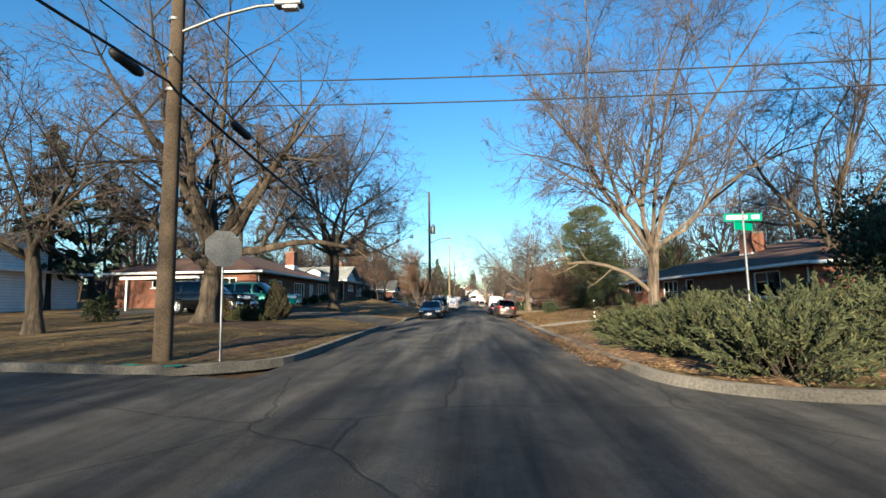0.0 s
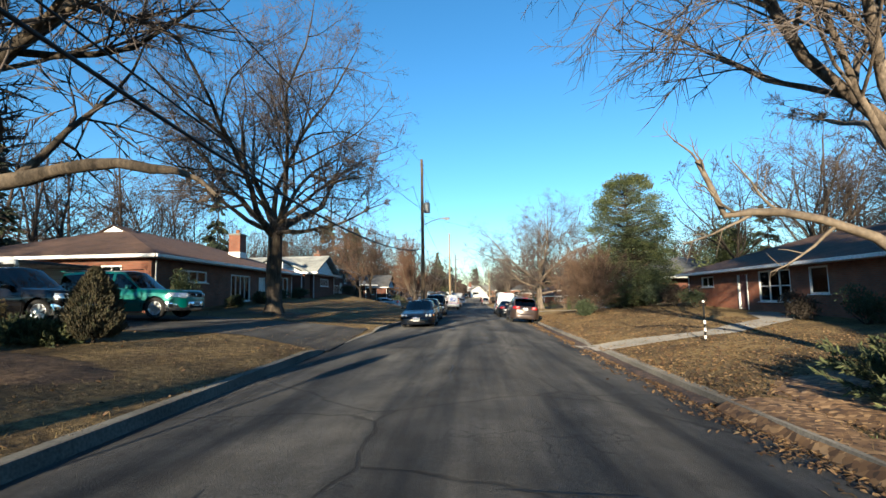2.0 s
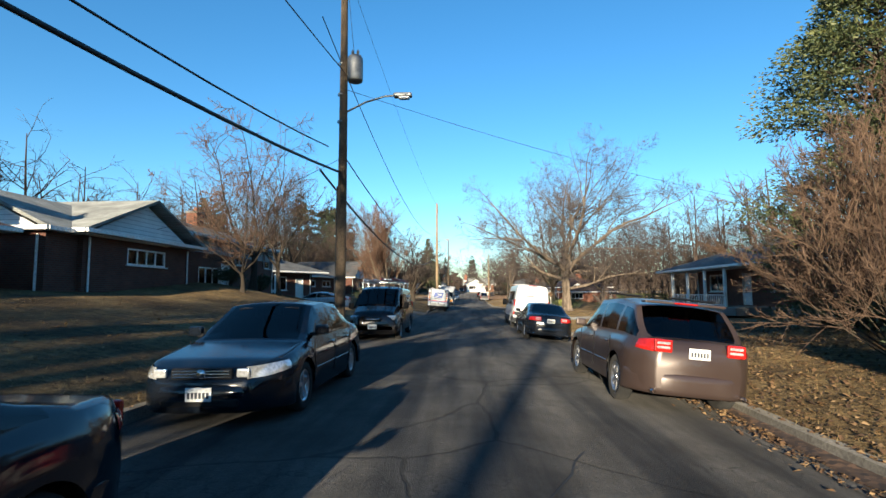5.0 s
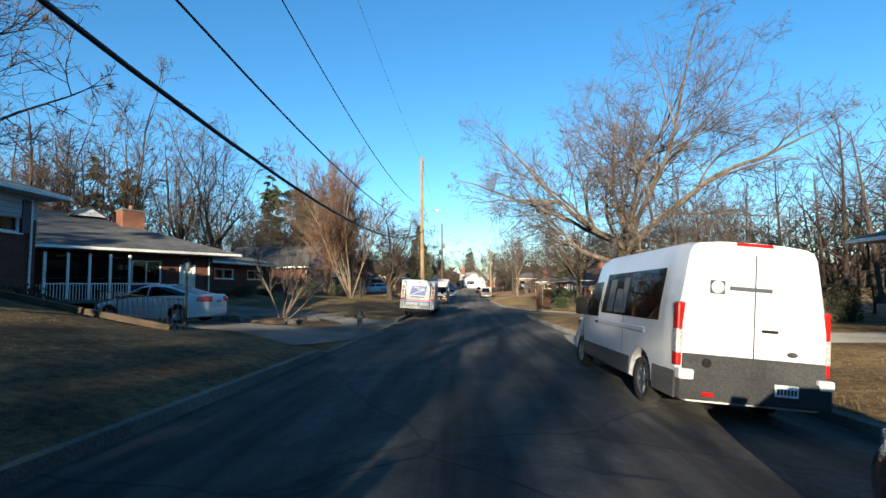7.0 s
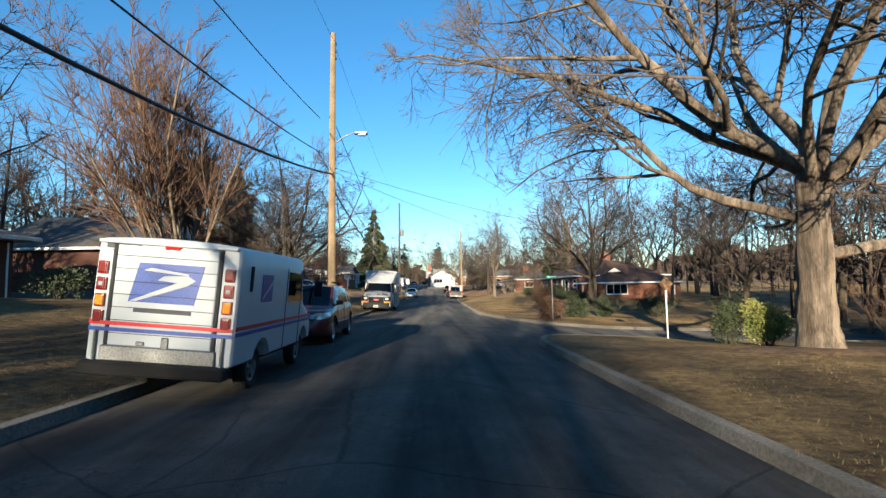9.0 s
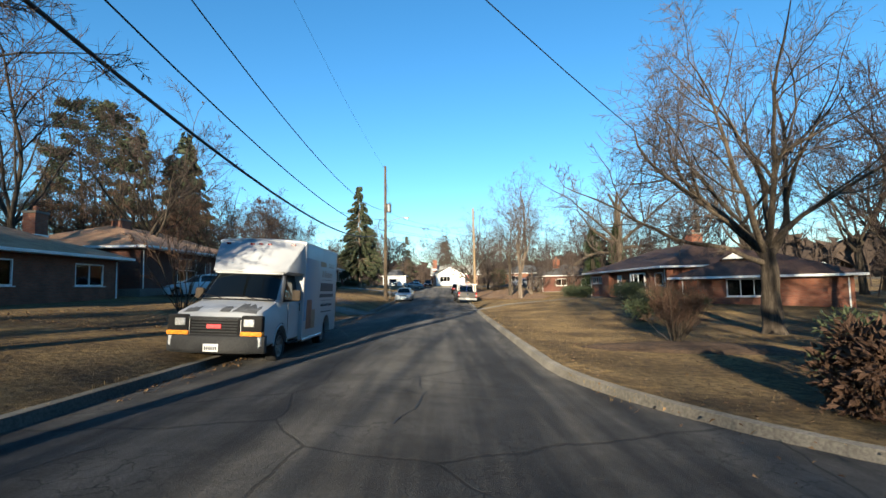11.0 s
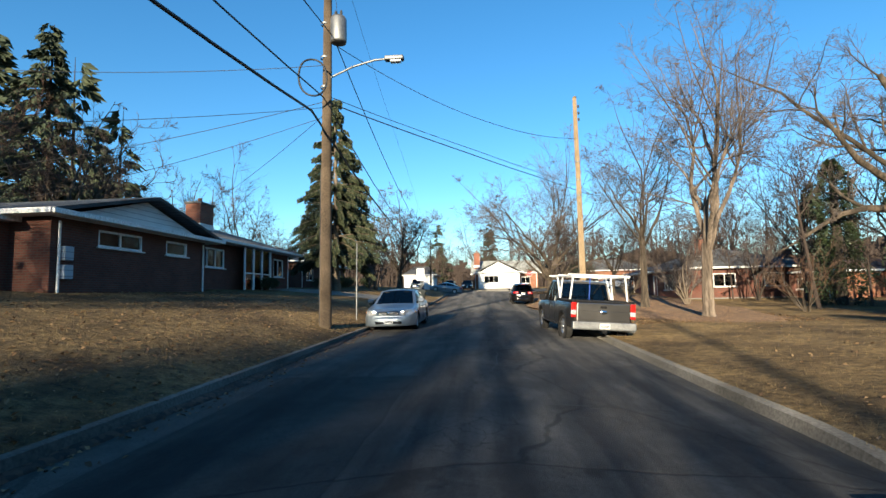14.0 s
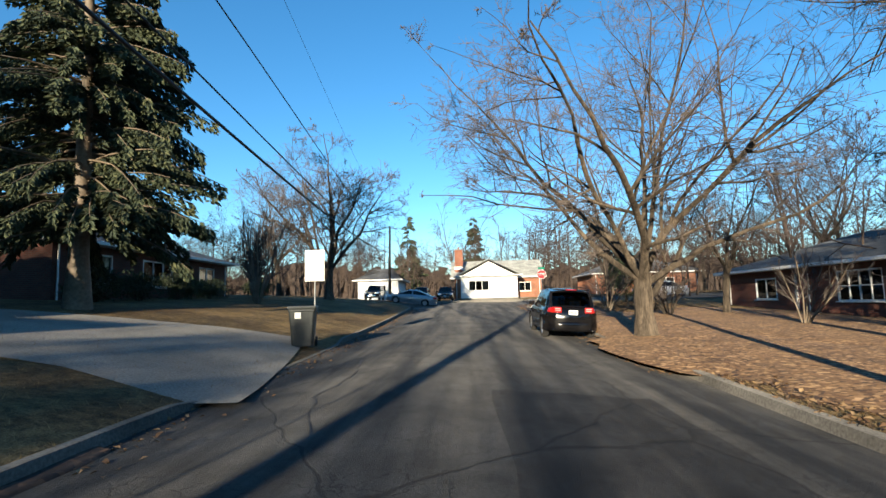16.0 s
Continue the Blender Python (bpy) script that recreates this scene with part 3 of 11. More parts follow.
tagged(new("road", sheet("road", np.r_[-FAR[::-1] - 3.2, FAR + 2.6], np.linspace(203.2, 214, 10), ASPHALT, False, 0.004)), "grey asphalt street at the junction", "road", kind="structure")

# ---- vegetation ----
def grow(rng, start, way, length, segs, wander, lift):
    """Wandering polylines, all at once: lift bends them up (or down if negative)."""
    n = len(start)
    pts = np.zeros((n, segs + 1, 3))
    pts[:, 0] = start
    d = way / (np.linalg.norm(way, axis=1, keepdims=True) + 1e-9)
    step = (length / segs)[:, None]
    for k in range(segs):
        d = d + rng.normal(0, wander, (n, 3)) + np.array([0, 0, lift])
        d /= np.linalg.norm(d, axis=1, keepdims=True)
        pts[:, k + 1] = pts[:, k] + d * step
    return pts


def sprout(rng, lines, radii, per, lo, hi, spread, ratio, thin, up=0.0, rmin=0.004):
    """Side shoots from parent lines: starts, ways, lengths, radii."""
    n, k, _ = lines.shape
    f = np.sort(rng.uniform(lo, hi, (n, per)), axis=1)
    f[:, -1] = hi
    x = f * (k - 1)
    i = np.minimum(x.astype(int), k - 2)
    w = (x - i)[..., None]
    r = np.arange(n)[:, None]
    start = lines[r, i] * (1 - w) + lines[r, i + 1] * w
    tang = lines[r, i + 1] - lines[r, i]
    tang /= np.linalg.norm(tang, axis=2, keepdims=True) + 1e-9
    rand = rng.normal(0, 1, tang.shape)
    side = rand - (rand * tang).sum(2, keepdims=True) * tang
    side /= np.linalg.norm(side, axis=2, keepdims=True) + 1e-9
    ang = np.radians(rng.normal(spread, spread * 0.25, f.shape))[..., None]
    way = tang * np.cos(ang) + side * np.sin(ang) + np.array([0, 0, up])
    whole = np.linalg.norm(np.diff(lines, axis=1), axis=2).sum(1)[:, None]
    length = whole * ratio * (1.15 - 0.65 * f) * rng.uniform(0.7, 1.2, f.shape)
    rad = radii[r, i] * thin
    return start.reshape(-1, 3), way.reshape(-1, 3), length.ravel(), np.maximum(rad.ravel(), rmin)


def taper(r0, segs, end=0.25):
    return r0[:, None] * np.linspace(1, end, segs + 1)[None, :]


def reach(p, d, c, rx, rz):
    """How far it is from the points p along the ways d to the skin of the crown round c."""
    k = np.array([rx, rx, rz])
    d = d / (np.linalg.norm(d, axis=1, keepdims=True) + 1e-9)
    q, e = (p - c) / k, d / k
    a, b, g = (e * e).sum(1), (q * e).sum(1), (q * q).sum(1) - 1
    return np.maximum((-b + np.sqrt(np.maximum(b * b - a * g, 0))) / a, 0.0)


def gnarl(v, rings, sides, axis, seed, amount):
    """Uneven girth for a tube: buttresses, hollows and knobs."""
    rng = np.random.default_rng(seed + 900)
    v = v.reshape(rings, sides, 3)
    a = np.arange(sides) * 2 * np.pi / sides
    h = np.linspace(0, 1, rings)[:, None]
    k = np.ones((rings, sides))
    for n in (2, 3, 4, 5, 6):
        k += amount / n * 1.6 * np.sin(n * a[None] + rng.uniform(0, 6.3) + h * rng.uniform(-9, 9)) * (0.6 + 0.8 * np.exp(-h * 5))
    k += amount * 0.5 * np.sin(h * rng.uniform(14, 22) + rng.uniform(0, 6)) + rng.normal(0, amount * 0.22, (rings, sides))
    return (axis[:, None] + (v - axis[:, None]) * k[..., None]).reshape(-1, 3)


def bare_tree(seed, height, trunk_h, trunk_r, limbs, spread, wood, twig, per=(8, 6, 6, 7), lean=(0, 0), twig_r=0.009, low=None, up=0.02, ratio=0.55, wide=None, hem=None, stout=0.34, knobs=0.09):
    """Meshes of a leafless tree: trunk with its limbs, and a crown of branches and twigs that fill a dome; per: shoots on each order of branch; wide: the crown's radius, hem: its lowest edge."""
    rng = np.random.default_rng(seed)
    segs = 7
    lines = grow(rng, np.zeros((1, 3)), np.array([[lean[0], lean[1], 1.0]]), np.array([trunk_h]), segs, 0.03, 0.05)
    rad = trunk_r * (1 + 0.55 * np.exp(-np.linspace(0, trunk_h, segs + 1) / 0.35)) * np.linspace(1, 0.86, segs + 1)
    sides, rings = (26, 22) if len(per) > 3 else (12, 8)
    steps = np.linspace(0, segs, rings)
    stem = np.stack([np.interp(steps, np.arange(segs + 1), lines[0, :, k]) for k in range(3)], 1)
    v, f = tubes(stem[None], np.interp(steps, np.arange(segs + 1), rad)[None], sides)
    wood_bits = [(gnarl(v, rings, sides, stem, seed, knobs), f)]
    top = lines[0, -1]
    rx = wide or height * 0.42
    z0 = trunk_h * 0.6 if hem is None else hem
    heart = np.array([top[0], top[1], (height + z0) / 2])
    rz = (height - z0) / 2

    def kept(s, w, q, slack=1.08):
        return np.maximum(np.minimum(q, reach(s, w, heart, rx, rz) * rng.uniform(0.72, slack, len(q))), 0.12)

    az = np.linspace(0, 2 * np.pi, limbs, endpoint=False) + rng.uniform(-0.35, 0.35, limbs)
    tilt = np.radians(rng.uniform(spread * 0.35, spread, limbs))
    tilt[0] = np.radians(spread * 0.15)
    way = np.stack([np.sin(tilt) * np.cos(az), np.sin(tilt) * np.sin(az), np.cos(tilt)], 1)
    st = top - np.array([0, 0, 1.0]) * rng.uniform(0, trunk_h * 0.2, limbs)[:, None]
    ln = reach(st, way, heart, rx, rz) * rng.uniform(0.82, 0.98, limbs)
    lr = trunk_r * rng.uniform(0.3, 0.55, limbs)
    if low is not None:
        st = np.r_[st, np.array([p for p, _, _ in low])]
        way = np.r_[way, np.array([w for _, w, _ in low])]
        ln = np.r_[ln, np.array([q for _, _, q in low])]
        lr = np.r_[lr, np.full(len(low), trunk_r * stout)]
    l1 = grow(rng, st, way, ln, 11, 0.13, up)
    r1 = taper(lr, 11, 0.10) * (1 + np.random.default_rng(seed + 901).normal(0, 0.07, (len(lr), 12)))
    wood_bits.append(tubes(l1, r1, 8))
    s, w, q, r = sprout(rng, l1, r1, per[0], 0.14, 0.97, 50, ratio, 0.55, 0.1, twig_r * 1.8)
    l2 = grow(rng, s, w, kept(s, w, q), 6, 0.16, up)
    r2 = taper(r, 6, 0.22)
    wood_bits.append(tubes(l2, r2, 5 if len(per) > 3 else 3))
    s, w, q, r = sprout(rng, l2, r2, per[1], 0.12, 0.98, 48, 0.55, 0.5, 0.06, twig_r * 1.3)
    k = 3 if len(per) > 3 else 2
    l3 = grow(rng, s, w, kept(s, w, q), k, 0.18, up)
    r3 = taper(r, k, 0.45)
    crown = [as_tris(*tubes(l3, r3, 3))]
    s, w, q, r = sprout(rng, l3, r3, per[2], 0.1, 1.0, 46, 0.66, 0.65, 0.02, twig_r)
    l4 = grow(rng, s, w, kept(s, w, q, 1.15), 1, 0.2, up)
    if len(per) > 3:
        r4 = taper(r, 1, 0.6)
        crown.append(as_tris(*tubes(l4, r4, 3)))
        s, w, q, r = sprout(rng, l4, r4, per[3], 0.1, 1.0, 42, 0.62, 0.85, 0.0, twig_r * 0.8)
        l5 = grow(rng, s, w, q, 1, 0.2, up)
        crown.append(spikes(l5[:, 0], l5[:, 1], r))
    else:
        crown.append(spikes(l4[:, 0], l4[:, 1], r))
    return mesh_of("trunk", *joined(wood_bits), True, wood), mesh_of("crown", *joined(crown), True, twig)


def stand_tree(meshes, x, y, label, rot=0, scale=1.0, name="bare_tree", group="", base=None, flare=0.1):
    z = (on_lawn(x, y) if base is None else base) - flare
    t = thing(name, label, "tree", pose(x, y, z, 0, 0, rot) @ Matrix.Scale(scale, 4), group)
    for me in meshes[:-1]:
        part(me.name.split(".")[0], me, t)
    part("crown", meshes[-1], t)
    return t


def tufts(rng, at, way, size, width, crossed=False):
    """Small pointed leaf blades: a folded diamond each, or two crossed ones."""
    n = len(at)
    way = way / (np.linalg.norm(way, axis=1, keepdims=True) + 1e-9)
    rand = rng.normal(0, 1, (n, 3))
    u = np.cross(way, rand)
    u /= np.linalg.norm(u, axis=1, keepdims=True) + 1e-9
    w = np.cross(way, u)
    size = np.asarray(size)[:, None] if np.ndim(size) else size
    vs = []
    fold = w * width * size * 0.5
    for e in ((u, w) if crossed else (u,)):
        vs += [at, at + way * size * 0.45 + e * width * size + fold, at + way * size, at + way * size * 0.45 - e * width * size + fold]
    v = np.stack(vs, 1).reshape(-1, 3)
    f = np.arange(n * len(vs) // 4)[:, None] * 4 + np.array([[0, 1, 2, 3]])
    return v, f


def blob_points(rng, n, rx, ry, rz, lumps=9, shell=0.72):
    """Points in an uneven crown made of overlapping lumps, mostly near its skin; with outward ways."""
    c = rng.normal(0, 1, (lumps, 3))
    c /= np.linalg.norm(c, axis=1, keepdims=True)
    c = c * rng.uniform(0.25, 0.62, (lumps, 1)) * np.array([rx, ry, rz])
    k = rng.integers(0, lumps, n)
    d = rng.normal(0, 1, (n, 3))
    d /= np.linalg.norm(d, axis=1, keepdims=True)
    rad = rng.uniform(shell, 1.0, (n, 1)) * rng.uniform(0.38, 0.62, (lumps, 1))[k]
    return c[k] + d * rad * np.array([rx, ry, rz]), d


def leafy(seed, name, mat, rx, ry, rz, n, size, width, lift=0.3, lumps=9, shell=0.6):
    rng = np.random.default_rng(seed)
    p, d = blob_points(rng, n, rx, ry, rz, lumps, shell)
    d = d + rng.normal(0, 0.5, d.shape) + np.array([0, 0, lift])
    return mesh_of(name, *tufts(rng, p, d, rng.uniform(0.6, 1.3, n) * size, width), False, mat)


def stems(seed, n, h, spread, r, mat, name="stems", wander=0.08, segs=5, side=5):
    rng = np.random.default_rng(seed)
    az = rng.uniform(0, 2 * np.pi, n)
    t = np.radians(rng.uniform(4, spread, n))
    way = np.stack([np.sin(t) * np.cos(az), np.sin(t) * np.sin(az), np.cos(t)], 1)
    ln = h * rng.uniform(0.7, 1.05, n)
    l = grow(rng, np.stack([np.cos(az), np.sin(az), 0 * az], 1) * 0.08 * rng.uniform(0, 1.5, (n, 1)), way, ln, segs, wander, 0.05)
    return l, taper(np.full(n, r) * rng.uniform(0.7, 1.2, n), segs, 0.35), rng


def shrub_tree(seed, h, n_stems, spread, r, wood, twig, per=(6, 6, 5), twig_r=0.006):
    """A many-stemmed small tree or bush without leaves: its stems one by one, and the crown."""
    l, rr, rng = stems(seed, n_stems, h, spread, r, wood)
    cur, cr = l, rr
    crown = []
    for k, p in enumerate(per):
        s, w, q, r2 = sprout(rng, cur, cr, p, 0.3 if k == 0 else 0.15, 1.0, 36, 0.48, 0.62, 0.15, twig_r)
        g = 3 if k == 0 else 2 if k == 1 else 1
        cur = grow(rng, s, w, q, g, 0.12, 0.05)
        cr = taper(r2, g, 0.5)
        crown.append(as_tris(*tubes(cur, cr, 3)) if k < len(per) - 1 else spikes(cur[:, 0], cur[:, -1], r2))
    return *[mesh_of("stem", *tubes(l[k:k + 1], rr[k:k + 1], 6), True, wood) for k in range(n_stems)], mesh_of("crown", *joined(crown), True, twig)


def conifer(seed, h, base_r, trunk_r, bare, n_whorl, mat, wood, n_tuft=26, droop=-0.10, size=0.42, width=0.16, power=0.85):
    """A spruce: whorls of drooping boughs hung with needle sprays."""
    rng = np.random.default_rng(seed)
    lines = grow(rng, np.zeros((1, 3)), np.array([[0, 0, 1.0]]), np.array([h]), 10, 0.008, 0.02)
    rad = trunk_r * np.linspace(1, 0.06, 11) * (1 + 0.4 * np.exp(-np.arange(11) * 3.0))
    zs = bare + (h - bare) * np.sort(rng.uniform(0, 1, n_whorl) ** 1.15)
    st, way, ln = [], [], []
    for z in zs:
        reach = base_r * max(0.05, 1 - (z - bare) / (h - bare)) ** power * rng.uniform(0.75, 1.1)
        if z - bare < 1.2:
            reach *= 0.8
        a = rng.uniform(0, 2 * np.pi)
        t = rng.uniform(-0.12, 0.30)
        st.append((0, 0, z)), way.append((math.cos(a), math.sin(a), t)), ln.append(max(reach, 0.25))
    st, way, ln = np.array(st), np.array(way), np.array(ln)
    b = grow(rng, st, way, ln, 6, 0.05, droop)
    br = taper(0.012 + 0.009 * ln, 6, 0.2)
    wood_m = mesh_of("trunk", *joined([tubes(lines, rad[None], 12), tubes(b, br, 4)]), True, wood)
    f = rng.uniform(0.12, 1.0, (len(b), n_tuft)) ** 0.8
    x = f * 6
    i = np.minimum(x.astype(int), 5)
    w = (x - i)[..., None]
    r = np.arange(len(b))[:, None]
    p = (b[r, i] * (1 - w) + b[r, i + 1] * w)
    t = b[r, i + 1] - b[r, i]
    t /= np.linalg.norm(t, axis=2, keepdims=True)
    keep = np.tile(ln[:, None] / ln.max(), (1, n_tuft)) > rng.uniform(-0.25, 0.75, f.shape)
    side = np.cross(t, np.array([0, 0, 1.0])) * rng.choice([-1, 1], f.shape)[..., None]
    d = t * 0.7 + side * rng.uniform(0.2, 1.1, f.shape)[..., None] + np.array([0, 0, -0.55]) * rng.uniform(0.2, 1.6, f.shape)[..., None]
    p, d, ff = p[keep], d[keep], f[keep]
    hang = rng.uniform(0, 0.35, len(p))[:, None] * np.array([0, 0, -1.0])
    crown = mesh_of("crown", *tufts(rng, p + hang, d, size * rng.uniform(0.6, 1.3, len(p)), width), False, mat)
    return wood_m, crown


def evergreen(seed, h, rx, ry, mat, wood, trunk_r=0.18, bare=0.4, n=9000, size=0.16, lumps=16, name_label=""):
    crown = leafy(seed, "crown", mat, rx, ry, (h - bare) / 2, n, size, 0.26, 0.35, lumps, 0.45)
    crown.transform(Matrix.Translation((0, 0, bare + (h - bare) / 2)))
    rng = np.random.default_rng(seed)
    l = grow(rng, np.zeros((1, 3)), np.array([[0, 0, 1.0]]), np.array([h * 0.8]), 6, 0.02, 0.02)
    return mesh_of("trunk", *tubes(l, taper(np.array([trunk_r]), 6, 0.2), 9), True, wood), crown


def clumped_evergreen(seed, h, r, mat, wood, clumps=240, per=190, size=0.13):
    """An old evergreen: limbs that each carry flat, ragged clumps of fine foliage, with gaps between them."""
    rng = np.random.default_rng(seed)
    z = h * rng.uniform(0.03, 0.98, clumps) ** 1.1
    swell = np.sqrt(np.clip(1 - (np.maximum(z / h - 0.42, 0) / 0.6) ** 2.2, 0.02, 1)) * (0.93 + 0.07 * np.sin(z * 1.7 + seed))
    a = rng.uniform(0, 2 * np.pi, clumps)
    d = r * swell * rng.uniform(0.45, 1.0, clumps)
    at = np.stack([d * np.cos(a), d * np.sin(a), z], 1)
    big = rng.uniform(0.65, 1.25, clumps) * (0.55 + 0.45 * swell)
    limbs = np.stack([np.stack([0 * a, 0 * a, np.maximum(z - 0.25 * d, 0.3)], 1), at * np.array([0.55, 0.55, 1]) - np.array([0, 0, 0.12]) * d[:, None], at], 1)
    trunk = grow(rng, np.zeros((1, 3)), np.array([[0, 0, 1.0]]), np.array([h * 0.95]), 8, 0.02, 0.02)
    wood_m = mesh_of("trunk", *joined([tubes(trunk, taper(np.array([0.2]), 8, 0.12), 9), tubes(limbs, taper(np.full(clumps, 0.045), 2, 0.3), 4)]), True, wood)
    p = rng.normal(0, 1, (clumps, per, 3))
    p /= np.linalg.norm(p, axis=2, keepdims=True)
    p = p * rng.uniform(0.35, 1.0, (clumps, per, 1)) * np.array([0.95, 0.95, 0.42]) * big[:, None, None]
    p[..., 2] -= 0.12 * (p[..., 0] ** 2 + p[..., 1] ** 2)
    way = p + np.stack([np.cos(a), np.sin(a), 0 * a], 1)[:, None] * 0.5 + rng.normal(0, 0.35, p.shape)
    n = clumps * per
    crown = mesh_of("crown", *tufts(rng, (at[:, None] + p).reshape(-1, 3), way.reshape(-1, 3), size * rng.uniform(0.6, 1.4, n), 0.22), False, mat)
    return wood_m, crown


def bush(name, label, x, y, mat, rx, ry, rz, n, size, seed, group="", width=0.24, lumps=10, category="shrub", wood=BARK_DARK, lift=0.3, sink=0.08):
    """A low leafy shrub: stems and foliage."""
    t = thing(name, label, category, pose(x, y, on_lawn(x, y) - sink, 0, 0, seed * 37 % 360), group)
    l, rr, _ = stems(seed, 9, rz * 1.3, 50, 0.02, wood)
    part("branchwork", mesh_of("branchwork", *tubes(l, rr, 5), True, wood), t)
    fol = leafy(seed, "foliage", mat, rx, ry, rz, n, size, width, lift, lumps, 0.4)
    fol.transform(Matrix.Translation((0, 0, rz * 0.95)))
    part("foliage", fol, t)
    return t


# the large street trees
stand_tree(bare_tree(11, 17.0, 3.3, 0.43, 5, 50, BARK, TWIG, (8, 6, 6, 6), lean=(0.1, 0), twig_r=0.0064, stout=0.5, knobs=0.12, low=[((0.2, 0, 2.9), (0.92, 0.15, 0.12), 7.0), ((0.25, 0, 3.2), (0.85, -0.2, 0.42), 7.5), ((-0.05, 0, 2.4), (-0.75, -0.3, 0.75), 7.0), ((0, 0, 3.0), (-0.7, 0.2, 1.0), 8.0), ((0.25, 0, 3.2), (0.6, 0.1, 1.0), 9.0), ((0.1, 0, 3.2), (-0.15, -0.3, 1.1), 9.5)], wide=8.2, hem=3.0), -10.5, 19.8, "large bare shade tree with a gnarled forked trunk on the lawn", 0)
stand_tree(bare_tree(23, 17.0, 4.6, 0.36, 7, 52, BARK, TWIG, (9, 7, 6, 7), twig_r=0.0064, low=[((0.1, 0, 4.0), (0.95, -0.15, 0.12), 6.4), ((-0.1, 0, 4.1), (-0.8, -0.5, 0.25), 7), ((0.1, 0, 4.3), (0.7, -0.6, 0.3), 6.5), ((-0.1, 0, 4.4), (-0.6, 0.6, 0.4), 6.5)], wide=8.4, hem=3.4), -9.55, 35.6, "tall bare maple with low spreading limbs beside a driveway", 0)
stand_tree(bare_tree(31, 10.5, 2.8, 0.24, 6, 62, BARK, TWIG, (7, 6, 6, 5), wide=5.2, hem=2.0), -13.6, 15.2, "broad bare lawn tree with drooping outer limbs", 60)
stand_tree(bare_tree(37, 16.0, 3.4, 0.23, 6, 50, BARK_OAK, TWIG, (9, 7, 7, 7), twig_r=0.0066, low=[((-0.05, 0, 3.0), (-0.55, -0.2, 0.8), 8.0), ((0.05, 0, 3.1), (0.55, -0.3, 0.8), 8.5), ((0.05, 0, 3.3), (0.75, -0.4, 0.6), 8.0)], wide=7.6, hem=3.4), 7.35, 20.4, "tall bare tree with a pale low limb over the lawn", 0)
stand_tree(bare_tree(41, 20.5, 5.0, 0.44, 8, 66, BARK_OAK, TWIG, (8, 7, 6, 8), twig_r=0.007, up=0.012, low=[((0.35, 0, 2.6), (0.98, -0.1, 0.2), 9.5), ((-0.3, 0.1, 3.6), (-0.85, 0.1, 0.42), 10.0), ((-0.2, -0.3, 4.4), (-0.6, -0.65, 0.55), 9.0), ((0.2, 0.3, 4.2), (0.6, 0.7, 0.4), 9.0)], wide=13.8, hem=3.4), 10.97, 92.6, "great spreading bare oak on the corner lawn", 0)
PAIR = bare_tree(53, 18.3, 3.6, 0.24, 6, 32, BARK_OAK, TWIG, (8, 6, 6, 5), up=0.07, wide=4.6, hem=2.6, twig_r=0.0075)
stand_tree(PAIR, 11.2, 163.2, "slender bare tree with pale upright trunk", 0, group="trees on the leafy lawn")
stand_tree(bare_tree(57, 16.5, 4.8, 0.22, 6, 34, BARK, TWIG, (8, 6, 6, 5), up=0.07, wide=3.8, hem=3.4, twig_r=0.0075), 11.2, 170.8, "slender bare tree with ivy on its trunk", 40, group="trees on the leafy lawn")
stand_tree(bare_tree(61, 22.0, 7.0, 0.5, 2, 60, BARK, TWIG, (8, 7, 6, 5), twig_r=0.0085, stout=0.5, up=-0.005, ratio=0.42, low=[((-0.2, 0, 7.0), (-0.95, -0.2, 0.55), 8.5), ((0.2, 0, 6.8), (0.85, -0.1, 0.7), 13.0), ((0.3, 0, 6.2), (1.0, 0.1, 0.5), 11.0), ((-0.2, 0, 5.6), (-1.0, 0, 0.25), 8.0), ((0.2, 0, 7.0), (0.4, 0.5, 0.8), 9.0)], wide=12.0, hem=5.0), 25.3, 168.5, "broken-topped bare tree wrapped in ivy", 0)
t = thing("broken_limb", "splintered pale top of a broken tree", "branch", pose(25.35, 168.5, on_lawn(25.35, 168.5) + 6.4))
for end, low, r in (((0.4, 0, 7.4), (0.25, 0, 5.9), 0.16), ((-0.75, 0.1, 7.3), (0.12, 0, 5.5), 0.15)):
    part("stub", mesh_of("stub", *tubes(np.array([[(0, 0, 0), (0.1, 0, 3.0), low, end]]), np.array([[0.34, 0.27, 0.21, r]]), 9), True, BARK), t)
stand_tree(bare_tree(67, 14.5, 2.2, 0.3, 8, 58, BARK, TWIG, (8, 6, 6, 6), twig_r=0.0075, low=[((0.2, 0, 1.9), (0.9, -0.1, 0.42), 7.5), ((0.1, 0, 1.3), (0.6, 0.2, 0.7), 6.5), ((-0.1, 0, 2.0), (-0.75, -0.1, 0.65), 8.0)], wide=8.2, hem=2.4), 6.3, 177.5, "wide bare tree with several leaning trunks by the kerb", 0)
stand_tree(bare_tree(71, 12.5, 2.4, 0.32, 8, 60, BARK, TWIG, (8, 7, 6, 4), twig_r=0.011, wide=6.4, hem=2.4), -9.0, 196.0, "rounded bare tree near the junction", 0)
stand_tree(bare_tree(73, 15.0, 3.4, 0.34, 8, 56, BARK, TWIG, (8, 6, 6, 4), low=[((-0.1, 0, 2.8), (-0.85, -0.3, 0.5), 9.0)], wide=7.5, hem=3.0), 14.6, 122.4, "bare street tree in front of a brick house", 0)
